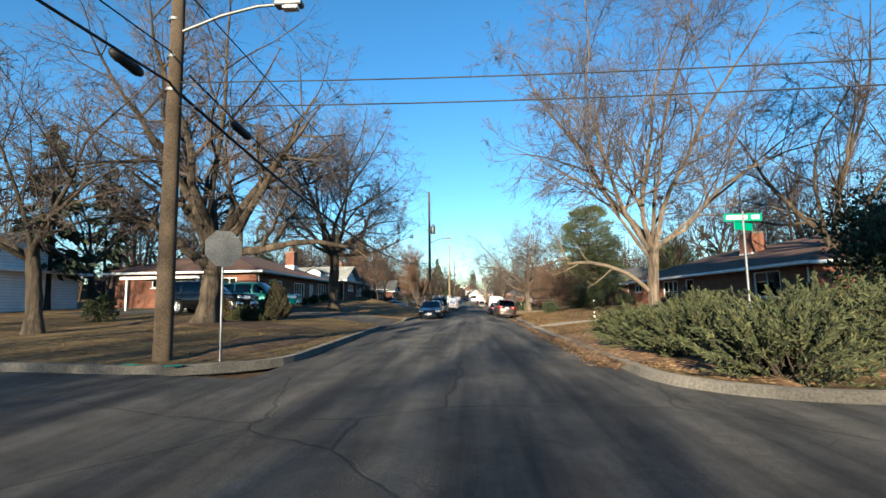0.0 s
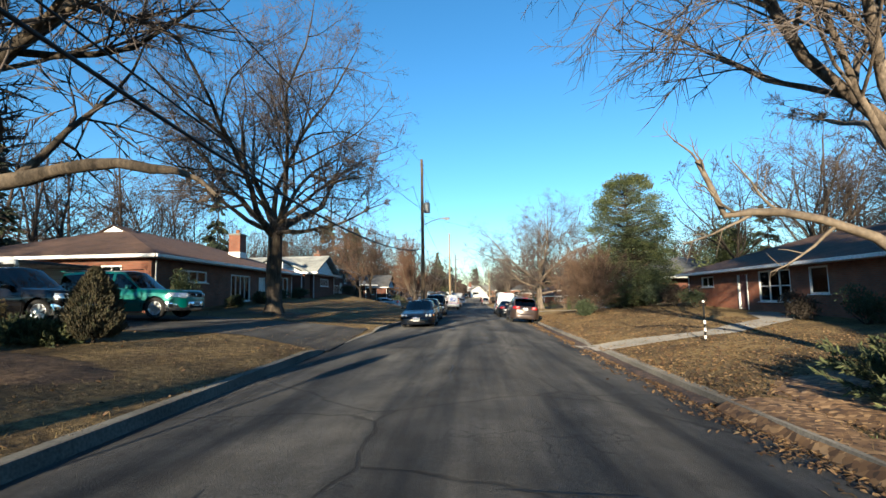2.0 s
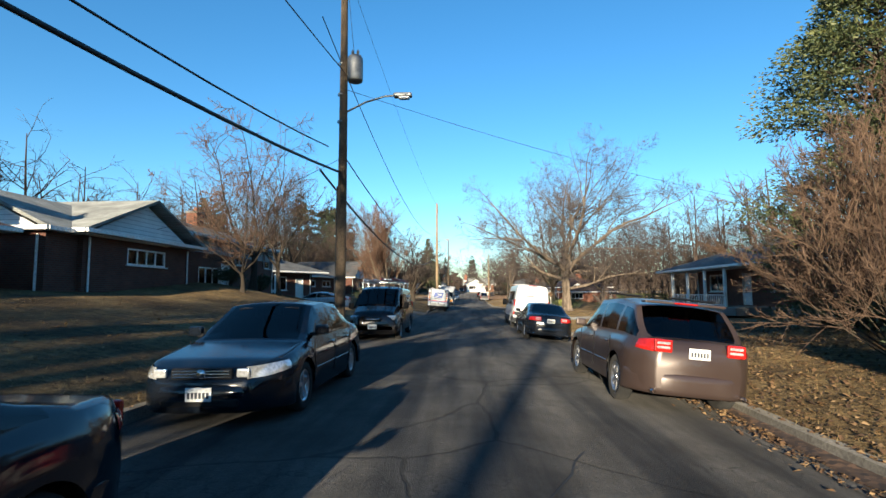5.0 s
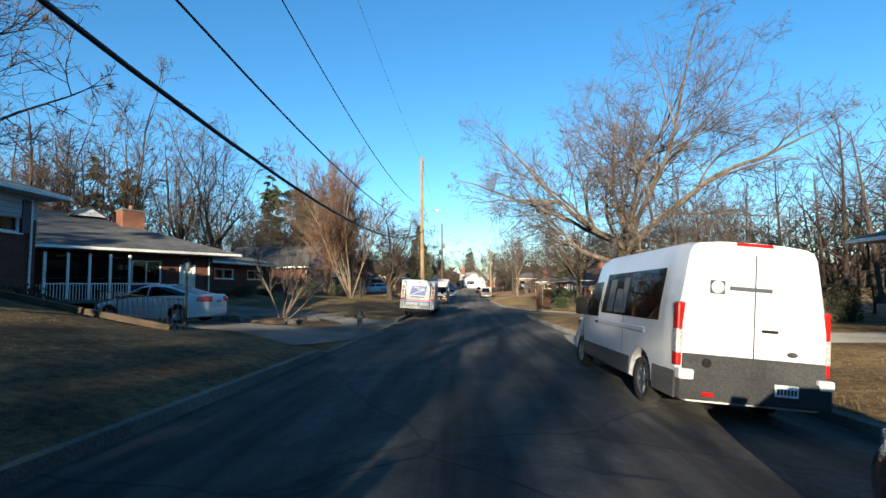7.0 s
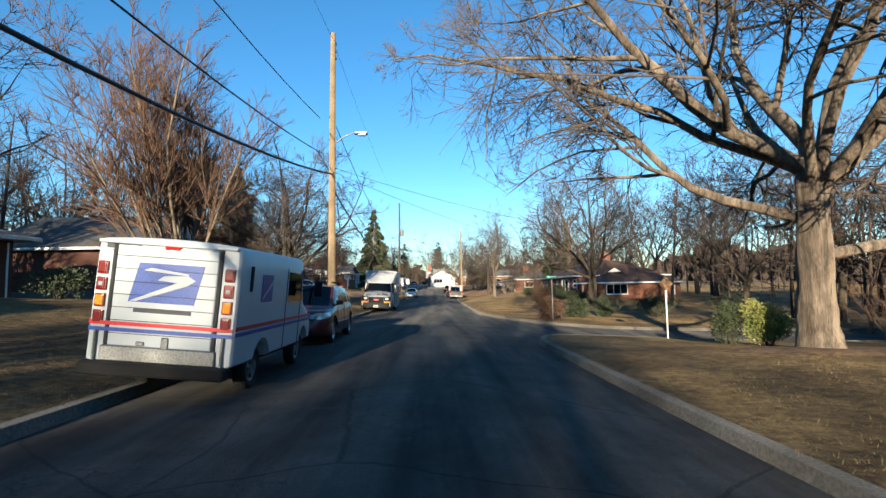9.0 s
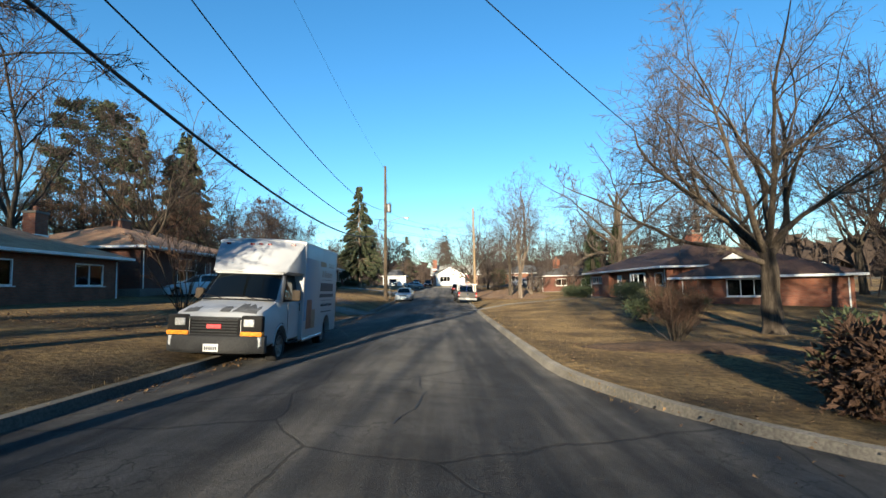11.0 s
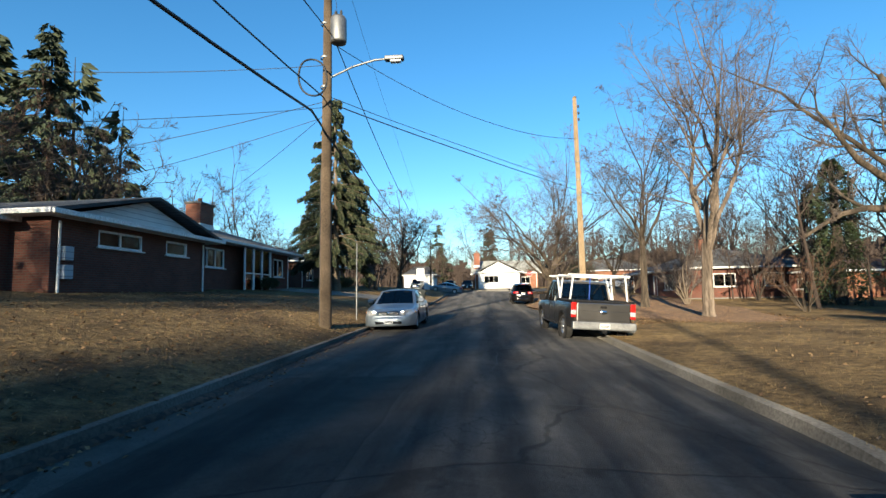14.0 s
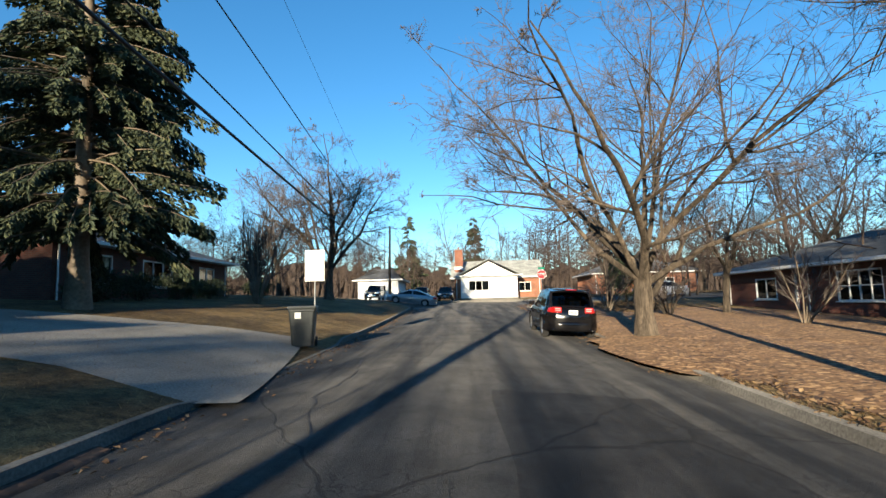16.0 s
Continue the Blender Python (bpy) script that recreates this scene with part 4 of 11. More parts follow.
stand_tree(bare_tree(77, 10.5, 1.8, 0.26, 6, 64, BARK_DARK, TWIG, (8, 7, 6, 6), up=-0.01, twig_r=0.0075, low=[((0.1, 0, 1.5), (0.8, 0.1, 0.6), 6.5), ((0, 0, 1.3), (0.5, -0.5, 0.8), 6.5), ((-0.1, 0, 1.6), (-0.8, 0, 0.6), 6.5)], stout=0.5, wide=6.2, hem=2.6), -7.4, 107.6, "low crooked bare tree leaning over the kerb", 0)
# the pale dead limb that leans from the tree on the corner lawn
rng = np.random.default_rng(4)
turns = [(0, 0, 0), (-0.4, 0, 0.38), (-0.83, -0.05, 0.7), (-1.3, 0, 0.9), (-1.6, 0.05, 1.03), (-2.2, 0, 1.15), (-2.7, 0, 1.17), (-3.12, 0.05, 1.13), (-3.26, 0.05, 1.5), (-3.48, 0.1, 2.09)]
limb = np.array([turns])
s, w, q, r = sprout(rng, limb, taper(np.array([0.10]), 9, 0.45), 6, 0.3, 1.0, 45, 0.32, 0.45, 0.2, 0.012)
side = grow(rng, s, w, q, 5, 0.16, 0.03)
s, w, q, r2 = sprout(rng, side, taper(r, 5, 0.3), 5, 0.3, 1.0, 45, 0.5, 0.5, 0.1, 0.007)
fine = grow(rng, s, w, q, 3, 0.16, 0.03)
t = thing("broken_limb", "pale barkless limb jutting from a bare tree", "branch", pose(7.2, 20.35, on_lawn(7.2, 20.35) + 1.55))
part("limb", mesh_of("limb", *joined([tubes(limb, taper(np.array([0.10]), 9, 0.45), 8), tubes(side, taper(r, 5, 0.3), 5), tubes(fine, taper(r2, 3, 0.4), 3)]), True, BARK_PALE), t)
# red-tinged tall shrub trees
CRAPE = shrub_tree(81, 4.0, 6, 40, 0.06, BARK_PALE, TWIG, (8, 6, 6), 0.006)
stand_tree(shrub_tree(82, 3.5, 7, 60, 0.05, BARK_PALE, TWIG, (7, 7, 7), 0.005), -8.05, 79.7, "pale many-stemmed bare crape myrtle in a planting bed", 0, name="crape_myrtle")
stand_tree(shrub_tree(83, 11.5, 17, 34, 0.08, BARK_PALE, TWIG_RED, (12, 10, 9), 0.0075), -9.9, 101.5, "tall russet-twigged crape myrtle with many orange stems", 0, name="crape_myrtle")
stand_tree(bare_tree(85, 7.4, 0.5, 0.1, 8, 52, BARK_PALE, TWIG_DARK, (9, 8, 8, 7), twig_r=0.0065, up=0.02, wide=4.9, hem=2.5), -11.4, 141.3, "bushy bare crape myrtle with a dense dark crown on the lawn", 0, name="crape_myrtle")
stand_tree(shrub_tree(87, 4.6, 12, 26, 0.05, BARK_PALE, TWIG, (6, 6, 5)), -9.6, 185.0, "bare crape myrtle with a cluster of tan stems", 0, name="crape_myrtle")
stand_tree(shrub_tree(89, 4.2, 40, 62, 0.02, BARK, TWIG_WARM, (11, 9, 8), 0.006), 7.9, 46.6, "dense brown leafless bush, rounded, by the lawn", 0, name="large_bush")
stand_tree(shrub_tree(91, 2.0, 34, 30, 0.016, BARK_DARK, TWIG_RED, (8, 7, 5), 0.004), 9.75, 120.0, "bare brown shrub in a mulch bed", 0, name="bare_shrub")

# evergreens
stand_tree(conifer(101, 15.5, 4.4, 0.28, 2.4, 360, SPRUCE, BARK_PALE, 420, size=0.2, width=0.2, power=0.8), -10.58, 174.76, "tall shaggy Norway spruce with drooping boughs", 0, name="spruce_tree")
stand_tree(clumped_evergreen(103, 10.7, 3.5, HOLLY, BARK, 420, 170, 0.13), 12.6, 52.5, "tall ragged evergreen, yellow-green in the sun", 0, name="evergreen_tree")
stand_tree(evergreen(105, 8.6, 3.2, 3.0, HOLLY, BARK, 0.2, 0.3, 16000, 0.2, 30), 24.6, 60.5, "dark evergreen tree behind a ranch house", 0, name="evergreen_tree")

# thicket at the edge of the leafy lawn
for k, (x, y, h, n) in enumerate(((10.9, 187.0, 3.0, 9), (18.6, 181.0, 5.2, 8), (21.5, 176.0, 4.8, 8), (16.8, 178.0, 3.6, 9), (24.0, 172.0, 5.4, 8))):
    stand_tree(shrub_tree(500 + k, h, n, 34, 0.045, BARK_DARK, TWIG, (7, 7, 6), 0.008), x, y, "tangled bare brown shrub at the lawn's edge", k * 50, name="bare_shrub", group="thicket shrubs")
stand_tree(evergreen(507, 4.2, 2.4, 2.0, BOX, BARK_DARK, 0.12, 0.2, 9000, 0.15, 20), 13.2, 201.0, "dark dense evergreen beside a brick house", 0, name="evergreen_tree")

stand_tree(clumped_evergreen(115, 19.5, 5.2, PINE, BARK_DARK, 200, 150, 0.3), -33.5, 152.0, "broad dark pine with rounded clumps behind a tan roof", 0, name="pine_tree")
stand_tree(conifer(109, 25.0, 6.6, 0.45, 3.0, 230, PINE, BARK_DARK, 90, size=0.75, width=0.17, power=0.8), -38.8, 178.3, "tall dark spruce rising behind the brick houses", 0, name="spruce_tree")
# unseen pine added behind the start; its shadow darkens the right-hand brick front
stand_tree(conifer(111, 17.5, 3.6, 0.3, 8.2, 90, PINE, BARK_DARK, 40, size=0.9, width=0.2), 6.0, -12.0, "unseen bare-trunked pine added to shade the brick ranch house", 0, name="pine_tree", group="trees behind")
stand_tree(evergreen(513, 4.8, 1.9, 1.8, PINE, BARK_DARK, 0.12, 0.2, 9000, 0.16, 22), 12.6, 15.8, "dark upright evergreen behind the junipers", 0, name="evergreen_tree")

# ---- houses ----
def wall_panel(name, length, height, holes, mat, thick=0.22):
    """A wall in its own plane (x along, z up, outside towards -y) with real openings: (x, z, w, h)."""
    xs = sorted({0, length, *[round(a, 4) for h in holes for a in (h[0], h[0] + h[2])]})
    zs = sorted({0, height, *[round(a, 4) for h in holes for a in (h[1], h[1] + h[3])]})
    v, f = [], []

    def quad(*p):
        f.append(tuple(range(len(v), len(v) + 4)))
        v.extend(p)

    for x0, x1 in zip(xs, xs[1:]):
        for z0, z1 in zip(zs, zs[1:]):
            cx, cz = (x0 + x1) / 2, (z0 + z1) / 2
            if any(h[0] < cx < h[0] + h[2] and h[1] < cz < h[1] + h[3] for h in holes):
                continue
            quad((x0, 0, z0), (x1, 0, z0), (x1, 0, z1), (x0, 0, z1))
            quad((x1, thick, z0), (x0, thick, z0), (x0, thick, z1), (x1, thick, z1))
    for x, z, w, h in holes:
        quad((x, 0, z), (x, thick, z), (x, thick, z + h), (x, 0, z + h))
        quad((x + w, thick, z), (x + w, 0, z), (x + w, 0, z + h), (x + w, thick, z + h))
        quad((x, 0, z), (x + w, 0, z), (x + w, thick, z), (x, thick, z))
        quad((x, thick, z + h), (x + w, thick, z + h), (x + w, 0, z + h), (x, 0, z + h))
    return mesh_of(name, v, f, False, mat)


def add_window(parent, x, z, w, h, m, cols=2, rows=1, curtain=True, shutters=None):
    """A framed window in an opening: frame, panes, sill and a curtain behind."""
    win = new("window")
    win.parent = parent
    win.matrix_basis = m @ Matrix.Translation((x, 0, z))
    b = 0.07
    for name, sx, sz, px, pz in (("frame_top", w, b, w / 2, h - b / 2), ("frame_bottom", w, b, w / 2, b / 2), ("frame_side", b, h - 2 * b, b / 2, h / 2), ("frame_side", b, h - 2 * b, w - b / 2, h / 2)):
        part("window_frame", rbox(name, (sx, 0.1, sz), WHITE, 0.008, 1, (px, 0.05, pz)), win)
    part("window_sill", rbox("sill", (w + 0.16, 0.12, 0.05), WHITE, 0.01, 1, (w / 2, -0.03, -0.028)), win)
    cw, rh = (w - 2 * b) / cols, (h - 2 * b) / rows
    for c in range(1, cols):
        part("mullion", rbox("mullion", (0.06, 0.07, h - 2 * b), WHITE, 0.006, 1, (b + c * cw, 0.055, h / 2)), win)
    for r in range(1, rows):
        part("mullion", rbox("mullion", (w - 2 * b, 0.05, 0.045), WHITE, 0.006, 1, (w / 2, 0.058, b + r * rh)), win)
    for c in range(cols):
        part("pane", rbox("pane", (cw - 0.02, 0.008, h - 2 * b), PANE, 0, 1, (b + (c + 0.5) * cw, 0.07, h / 2)), win)
    if curtain:
        n = 24
        for side in (0, 1):
            v = []
            for k in range(n):
                a = k / (n - 1) * w * 0.3
                xx = (0.02 + a) if side == 0 else (w - 0.02 - a)
                yy = 0.28 + 0.03 * math.sin(k * 1.3)
                v += [(xx, yy, 0.02), (xx, yy, h - 0.02)]
            part("curtain", mesh_of("curtain", v, [(2 * k, 2 * k + 2, 2 * k + 3, 2 * k + 1) for k in range(n - 1)], True, CURTAIN), win)


def add_door(parent, x, z, w, h, m, mat, storm=True):
    d = part("door", rbox("door", (w - 0.06, 0.05, h - 0.03), mat, 0.01, 1, (x + w / 2, 0.10, z + h / 2)), parent, m=m)
    for pz in (0.28, 0.72):
        part("panel", rbox("panel", (w * 0.62, 0.02, h * 0.3), mat, 0.008, 1, (x + w / 2, 0.07, z + h * pz)), d)
    for px, sx, sz, pz in ((x + 0.02, 0.08, h, z + h / 2), (x + w - 0.02, 0.08, h, z + h / 2)):
        part("door_frame", rbox("door_frame", (sx, 0.12, sz), WHITE, 0.008, 1, (px, 0.03, pz)), parent, m=m)
    part("knob", rbox("knob", (0.05, 0.08, 0.05), CHROME, 0.02, 2, (x + w * 0.85, 0.05, z + h * 0.47)), d)


def slab(name, pts, thick, mat):
    """A roof plane of some thickness from its upper outline."""
    n = len(pts)
    low = [(x, y, z - thick) for x, y, z in pts]
    f = [tuple(range(n)), tuple(range(2 * n - 1, n - 1, -1))] + [(i, i + n, (i + 1) % n + n, (i + 1) % n) for i in range(n)]
    return mesh_of(name, list(pts) + low, f, False, mat)


def house(name, label, x, y, yaw, w, d, eave, pitch, brick_m, roof_m, hip=True, gable_m=None, front=(), side0=(), side1=(), doors=(), chimneys=(), over=0.55, base_z=None, band=None, ridge_along=True, door_m=None):
    """A single-storey house. Local frame: x along the front (0..w), front wall at y=0 facing -y, depth to +y."""
    z = base_z if base_z is not None else on_lawn(x, y)
    h = thing(name, label, "house", pose(x, y, z, 0, 0, yaw))
    openings = [(a, b, c, e) for a, b, c, e, *_ in front] + [(a, b, c, e) for a, b, c, e in doors]
    part("wall", wall_panel("front_wall", w, eave, openings, brick_m), h)
    ident = Matrix()
    m0 = Matrix.Translation((0, d, 0)) @ Matrix.Rotation(-math.pi / 2, 4, "Z")
    m1 = Matrix.Translation((w, 0, 0)) @ Matrix.Rotation(math.pi / 2, 4, "Z")
    mb = Matrix.Translation((w, d, 0)) @ Matrix.Rotation(math.pi, 4, "Z")
    part("wall", wall_panel("side_wall", d, eave, [q[:4] for q in side0], brick_m), h, m=m0)
    part("wall", wall_panel("side_wall", d, eave, [q[:4] for q in side1], brick_m), h, m=m1)
    part("wall", wall_panel("back_wall", w, eave, [], brick_m), h, m=mb)
    part("foundation", rbox("foundation", (w + 0.06, d + 0.06, 1.6), CONCRETE, 0.01, 1, (w / 2, d / 2, -0.785)), h)
    for q in front:
        add_window(h, *q[:4], ident, *(q[4:6] if len(q) > 4 else (2, 1)))
    for q in side0:
        add_window(h, *q[:4], m0, *(q[4:6] if len(q) > 4 else (2, 1)))
    for q in side1:
        add_window(h, *q[:4], m1, *(q[4:6] if len(q) > 4 else (2, 1)))
    for q in doors:
        add_door(h, *q[:4], ident, door_m or WHITE)
    o, t = over, 0.12
    zt = eave + 0.16
    if ridge_along:
        rise = (d / 2 + o) * pitch
        in_ = (d / 2 + o) if hip else 0
        a, b_, c, e = (-o, -o, zt), (w + o, -o, zt), (w + o, d + o, zt), (-o, d + o, zt)
        r0, r1 = (-o + in_, d / 2, zt + rise), (w + o - in_, d / 2, zt + rise)
        planes = [(a, b_, r1, r0), (c, e, r0, r1)] + ([(b_, c, r1), (e, a, r0)] if hip else [])
    else:
        rise = (w / 2 + o) * pitch
        in_ = (w / 2 + o) if hip else 0
        a, b_, c, e = (-o, -o, zt), (w + o, -o, zt), (w + o, d + o, zt), (-o, d + o, zt)
        r0, r1 = (w / 2, -o + in_, zt + rise), (w / 2, d + o - in_, zt + rise)
        planes = [(b_, c, r1, r0), (e, a, r0, r1)] + ([(a, b_, r0), (c, e, r1)] if hip else [])
    for k, p in enumerate(planes):
        part("roof", slab("roof", p, t, roof_m), h)
    part("ceiling", slab("soffit", [(-o + .03, -o + .03, eave + .03), (w + o - .03, -o + .03, eave + .03), (w + o - .03, d + o - .03, eave + .03), (-o + .03, d + o - .03, eave + .03)], 0.02, WHITE), h)
    for sx, sy, px, py in ((w + 2 * o + 0.1, 0.09, w / 2, -o - 0.05), (w + 2 * o + 0.1, 0.09, w / 2, d + o + 0.05), (0.09, d + 2 * o, -o - 0.05, d / 2), (0.09, d + 2 * o, w + o + 0.05, d / 2)):
        part("gutter", rbox("gutter", (sx, sy, 0.15), WHITE, 0.02, 2, (px, py, zt - 0.09)), h)
    for px in (0.25, w - 0.25):
        part("downpipe", rbox("downpipe", (0.08, 0.06, eave - 0.1), WHITE, 0.015, 1, (px, -0.05, (eave - 0.1) / 2)), h)
    if not hip and gable_m:
        if ridge_along:
            for gx in (0.0, w):
                part("gable", slab_tri("gable", (gx, 0, eave), (gx, d, eave), (gx, d / 2, eave + d / 2 * pitch + 0.1), gable_m), h)
        else:
            for gy in (0.0, d):
                part("gable", slab_tri("gable", (0, gy, eave), (w, gy, eave), (w / 2, gy, eave + w / 2 * pitch + 0.1), gable_m), h)
    if band:
        part("band", rbox("band", (w - 0.02, 0.03, 0.75), band, 0.004, 1, (w / 2, -0.012, eave - 0.38)), h)
    for cx, cy, cw, cd, top in chimneys:
        c = part("chimney", rbox("chimney", (cw, cd, top), BRICK_R, 0.01, 1, (cx, cy, top / 2)), h, "brick chimney")
        part("chimney_cap", rbox("chimney_cap", (cw + 0.12, cd + 0.12, 0.12), CONCRETE, 0.02, 1, (cx, cy, top + 0.06)), c)
        part("flue", lathe("flue", [(0.11, 0), (0.13, 0.3), (0.1, 0.3), (0.09, 0)], BRICK_O, 12), c, m=Matrix.Translation((cx, cy, top + 0.12)))
        part("flashing", rbox("flashing", (cw + 0.05, cd + 0.05, 0.4), WHITE, 0.01, 1, (cx, cy, zt + max(0.1, rise * 0.55))), c)
    return h


def slab_tri(name, a, b, c, mat):
    n = (Vector(b) - Vector(a)).cross(Vector(c) - Vector(a)).normalized() * 0.06
    v = [tuple(Vector(p) + n) for p in (a, b, c)] + [tuple(Vector(p) - n) for p in (a, b, c)]
    return mesh_of(name, v, [(0, 1, 2), (5, 4, 3), (0, 3, 4, 1), (1, 4, 5, 2), (2, 5, 3, 0)], False, mat)


def slab_face_upright(name, a, b, z0, z1, mat, thick=0.012):
    """A thin upright pane between two points of the plan."""
    d = Vector((b[0] - a[0], b[1] - a[1], 0)).normalized()
    o = Vector((-d.y, d.x, 0)) * thick
    v = [(p[0] + o.x * k, p[1] + o.y * k, z) for k in (0, 1) for p, z in ((a, z0), (b, z0), (b, z1), (a, z1))]
    return mesh_of(name, v, [(0, 1, 2, 3), (7, 6, 5, 4), (0, 4, 5, 1), (1, 5, 6, 2), (2, 6, 7, 3), (3, 7, 4, 0)], False, mat)


def beam_bar(name, a, b, w, mat):
    """A square bar between two points at one height."""
    d = Vector(b) - Vector(a)
    me = rbox(name, (d.length + w * 0.5, w, w), mat, 0.008, 1)
    me.transform(Matrix.Translation((Vector(a) + Vector(b)) / 2) @ Matrix.Rotation(math.atan2(d.y, d.x), 4, "Z"))
    return me


# left side, walls facing the road: yaw 90 turns the front towards +x
ranch = house("ranch_house", "long red-brick ranch house with a brown hip roof and white fascia", -14.5, 33.8, 90, 18.0, 10.0, 2.55, 0.36, BRICK_R, ROOF_BROWN,
      front=[(2.2, 1.55, 2.6, 0.6, 3, 1), (7.6, 0.55, 2.6, 1.6, 4, 1), (13.8, 0.2, 3.2, 2.1, 4, 2)], side0=[(2.6, 1.6, 1.3, 0.65, 2, 1), (7.6, 1.6, 1.0, 0.65, 2, 1)], doors=[(11.6, 0.1, 0.95, 2.05)],
      chimneys=[(13.0, 2.2, 1.0, 0.8, 5.2)], base_z=1.15)
house("gable_house", "pale blue sided house on the corner lot", -37.2, 24.5, 0, 10.2, 9.0, 2.9, 0.45, SIDING_W, ROOF_GREY, hip=False, gable_m=SIDING_W, front=[(2.0, 0.9, 2.0, 1.3, 2, 1), (7.0, 0.9, 1.8, 1.3, 2, 1)], base_z=0.8)
# small white gablet at the top of the hip, and the wing behind the next house
part("gablet", slab_tri("gablet", (4.3, 4.1, 4.28), (4.3, 5.9, 4.28), (4.3, 5.0, 4.74), WHITE), ranch, "small white gable vent")
for yy in (3.9, 6.1):
    part("roof", slab("roof", [(4.1, yy, 4.26), (4.1, 5.0, 4.82), (5.6, 5.0, 4.82), (4.9, yy, 4.26)], 0.06, ROOF_BROWN), ranch)
house("gable_house", "rear wing with a sunlit white-sided gable", -19.2, 53.4, 0, 5.2, 6.0, 2.15, 0.5, BRICK_D, ROOF_PALE, hip=False, gable_m=SIDING_W, ridge_along=False, base_z=1.75, over=0.3)
house("gable_house", "brick house with a white-sided front gable and pale roof", -13.8, 54.8, 90, 7.0, 9.0, 2.2, 0.42, BRICK_D, ROOF_PALE, hip=False, gable_m=SIDING_W, ridge_along=False,
      front=[(2.4, 1.2, 2.6, 0.7, 4, 1)], side0=[(6.2, 1.2, 1.2, 0.7, 2, 1)], base_z=1.75)
split = house("split_level_house", "two-level brick house with grey siding above and dark shutters", -14.4, 62.4, 90, 11.8, 9.5, 3.35, 0.34, BRICK_D, ROOF_GREY, front=[(1.4, 0.6, 2.4, 1.2, 3, 1), (5.8, 2.1, 1.1, 1.0, 2, 1), (10.2, 2.1, 0.95, 1.0, 1, 2)], doors=[(3.9, 0.05, 0.95, 2.05)],
      chimneys=[(7.0, 3.4, 0.9, 0.7, 5.6)], base_z=1.42, band=SIDING_G)
for kx in (5.6, 7.1, 10.0, 11.35):
    part("shutter", rbox("shutter", (0.32, 0.05, 1.1), INK, 0.01, 1, (kx, -0.045, 2.65)), split, "dark louvred shutter")
screened = house("ranch_house", "brick ranch house with a grey hip roof and screened porch", -24.2, 77.0, 58, 15.0, 11.0, 2.65, 0.38, BRICK_D, ROOF_GREY,
      front=[(9.4, 0.9, 2.4, 1.35, 3, 1)], doors=[(12.9, 0.05, 0.95, 2.05)], side0=[(3, 1.0, 1.6, 1.2, 2, 1)], chimneys=[(11.6, 3.6, 1.3, 0.9, 5.5)], base_z=1.15, over=1.2)
part("gablet", slab_tri("gablet", (8.7, 4.4, 5.1), (10.5, 4.4, 5.1), (9.6, 4.4, 5.62), WHITE), screened, "small white gable vent")
for xx in (8.55, 10.65):
    part("roof", slab("roof", [(xx, 4.25, 5.08), (9.6, 4.25, 5.7), (9.6, 6.4, 5.7), (xx, 5.4, 5.08)], 0.06, ROOF_GREY), screened)
house("ranch_house", "low brick wing with a grey hip roof", -18.4, 91.6, 80, 9.5, 9.0, 2.5, 0.34, BRICK_D, ROOF_GREY, front=[(2.0, 1.4, 2.2, 0.75, 2, 1), (6.0, 1.4, 2.2, 0.75, 2, 1)], base_z=1.1, over=0.6)
house("gable_house", "grey-sided gabled house with a small brick chimney", -16.5, 109.5, 90, 10.0, 9.0, 2.4, 0.46, BRICK_D, ROOF_GREY, hip=False, gable_m=SIDING_G, ridge_along=False, front=[(3.2, 0.9, 2.4, 1.2, 3, 1)], base_z=1.5, chimneys=[(7.4, 4.0, 0.8, 0.7, 5.0)])
house("ranch_house", "brick rambler with a tan roof behind the shrubs", -17.4, 121.0, 90, 11.5, 9.0, 2.4, 0.36, BRICK_R, ROOF_TAN, front=[(2, 0.9, 2.2, 1.2, 2, 1), (8, 0.9, 2.2, 1.2, 2, 1)], base_z=0.9, chimneys=[(9, 3, 0.9, 0.7, 4.9)])
house("ranch_house", "dark brick house with a tan shingle roof and tall front windows", -17.2, 134.3, 90, 16.8, 10.0, 2.55, 0.36, BRICK_D, ROOF_TAN,
      front=[(4.4, 0.45, 2.9, 1.75, 2, 2), (11.2, 1.35, 1.8, 0.8, 2, 1), (14.4, 1.35, 1.2, 0.8, 1, 1)], doors=[(8.6, 0.05, 0.95, 2.05)], door_m=DOOR_RED, base_z=1.65, chimneys=[(5.0, 4.5, 1.0, 0.8, 5.0)], over=0.7)
gabled = house("gable_house", "dark brick house with a pale sided gable", -11.6, 152.8, 90, 8.1, 9.0, 2.45, 0.25, BRICK_D, ROOF_GREY, hip=False, gable_m=SIDING_W, ridge_along=False,
      front=[(1.8, 1.72, 2.1, 0.56, 2, 1), (5.3, 1.72, 1.4, 0.56, 1, 1)], base_z=1.2)
for kz in (0.35, 0.9):
    part("meter_box", rbox("meter_box", (0.34, 0.16, 0.42), SIDING_G, 0.03, 2, (0.5, -0.09, kz + 0.5)), gabled, "grey electricity meter box")
house("gable_house", "side wing with a sunlit white-sided gable", -17.9, 151.9, 0, 5.0, 5.0, 2.3, 0.32, BRICK_D, ROOF_GREY, hip=False, gable_m=SIDING_W, ridge_along=False, front=[(2.6, 1.5, 1.4, 0.6, 1, 1)], base_z=1.2, over=0.3)
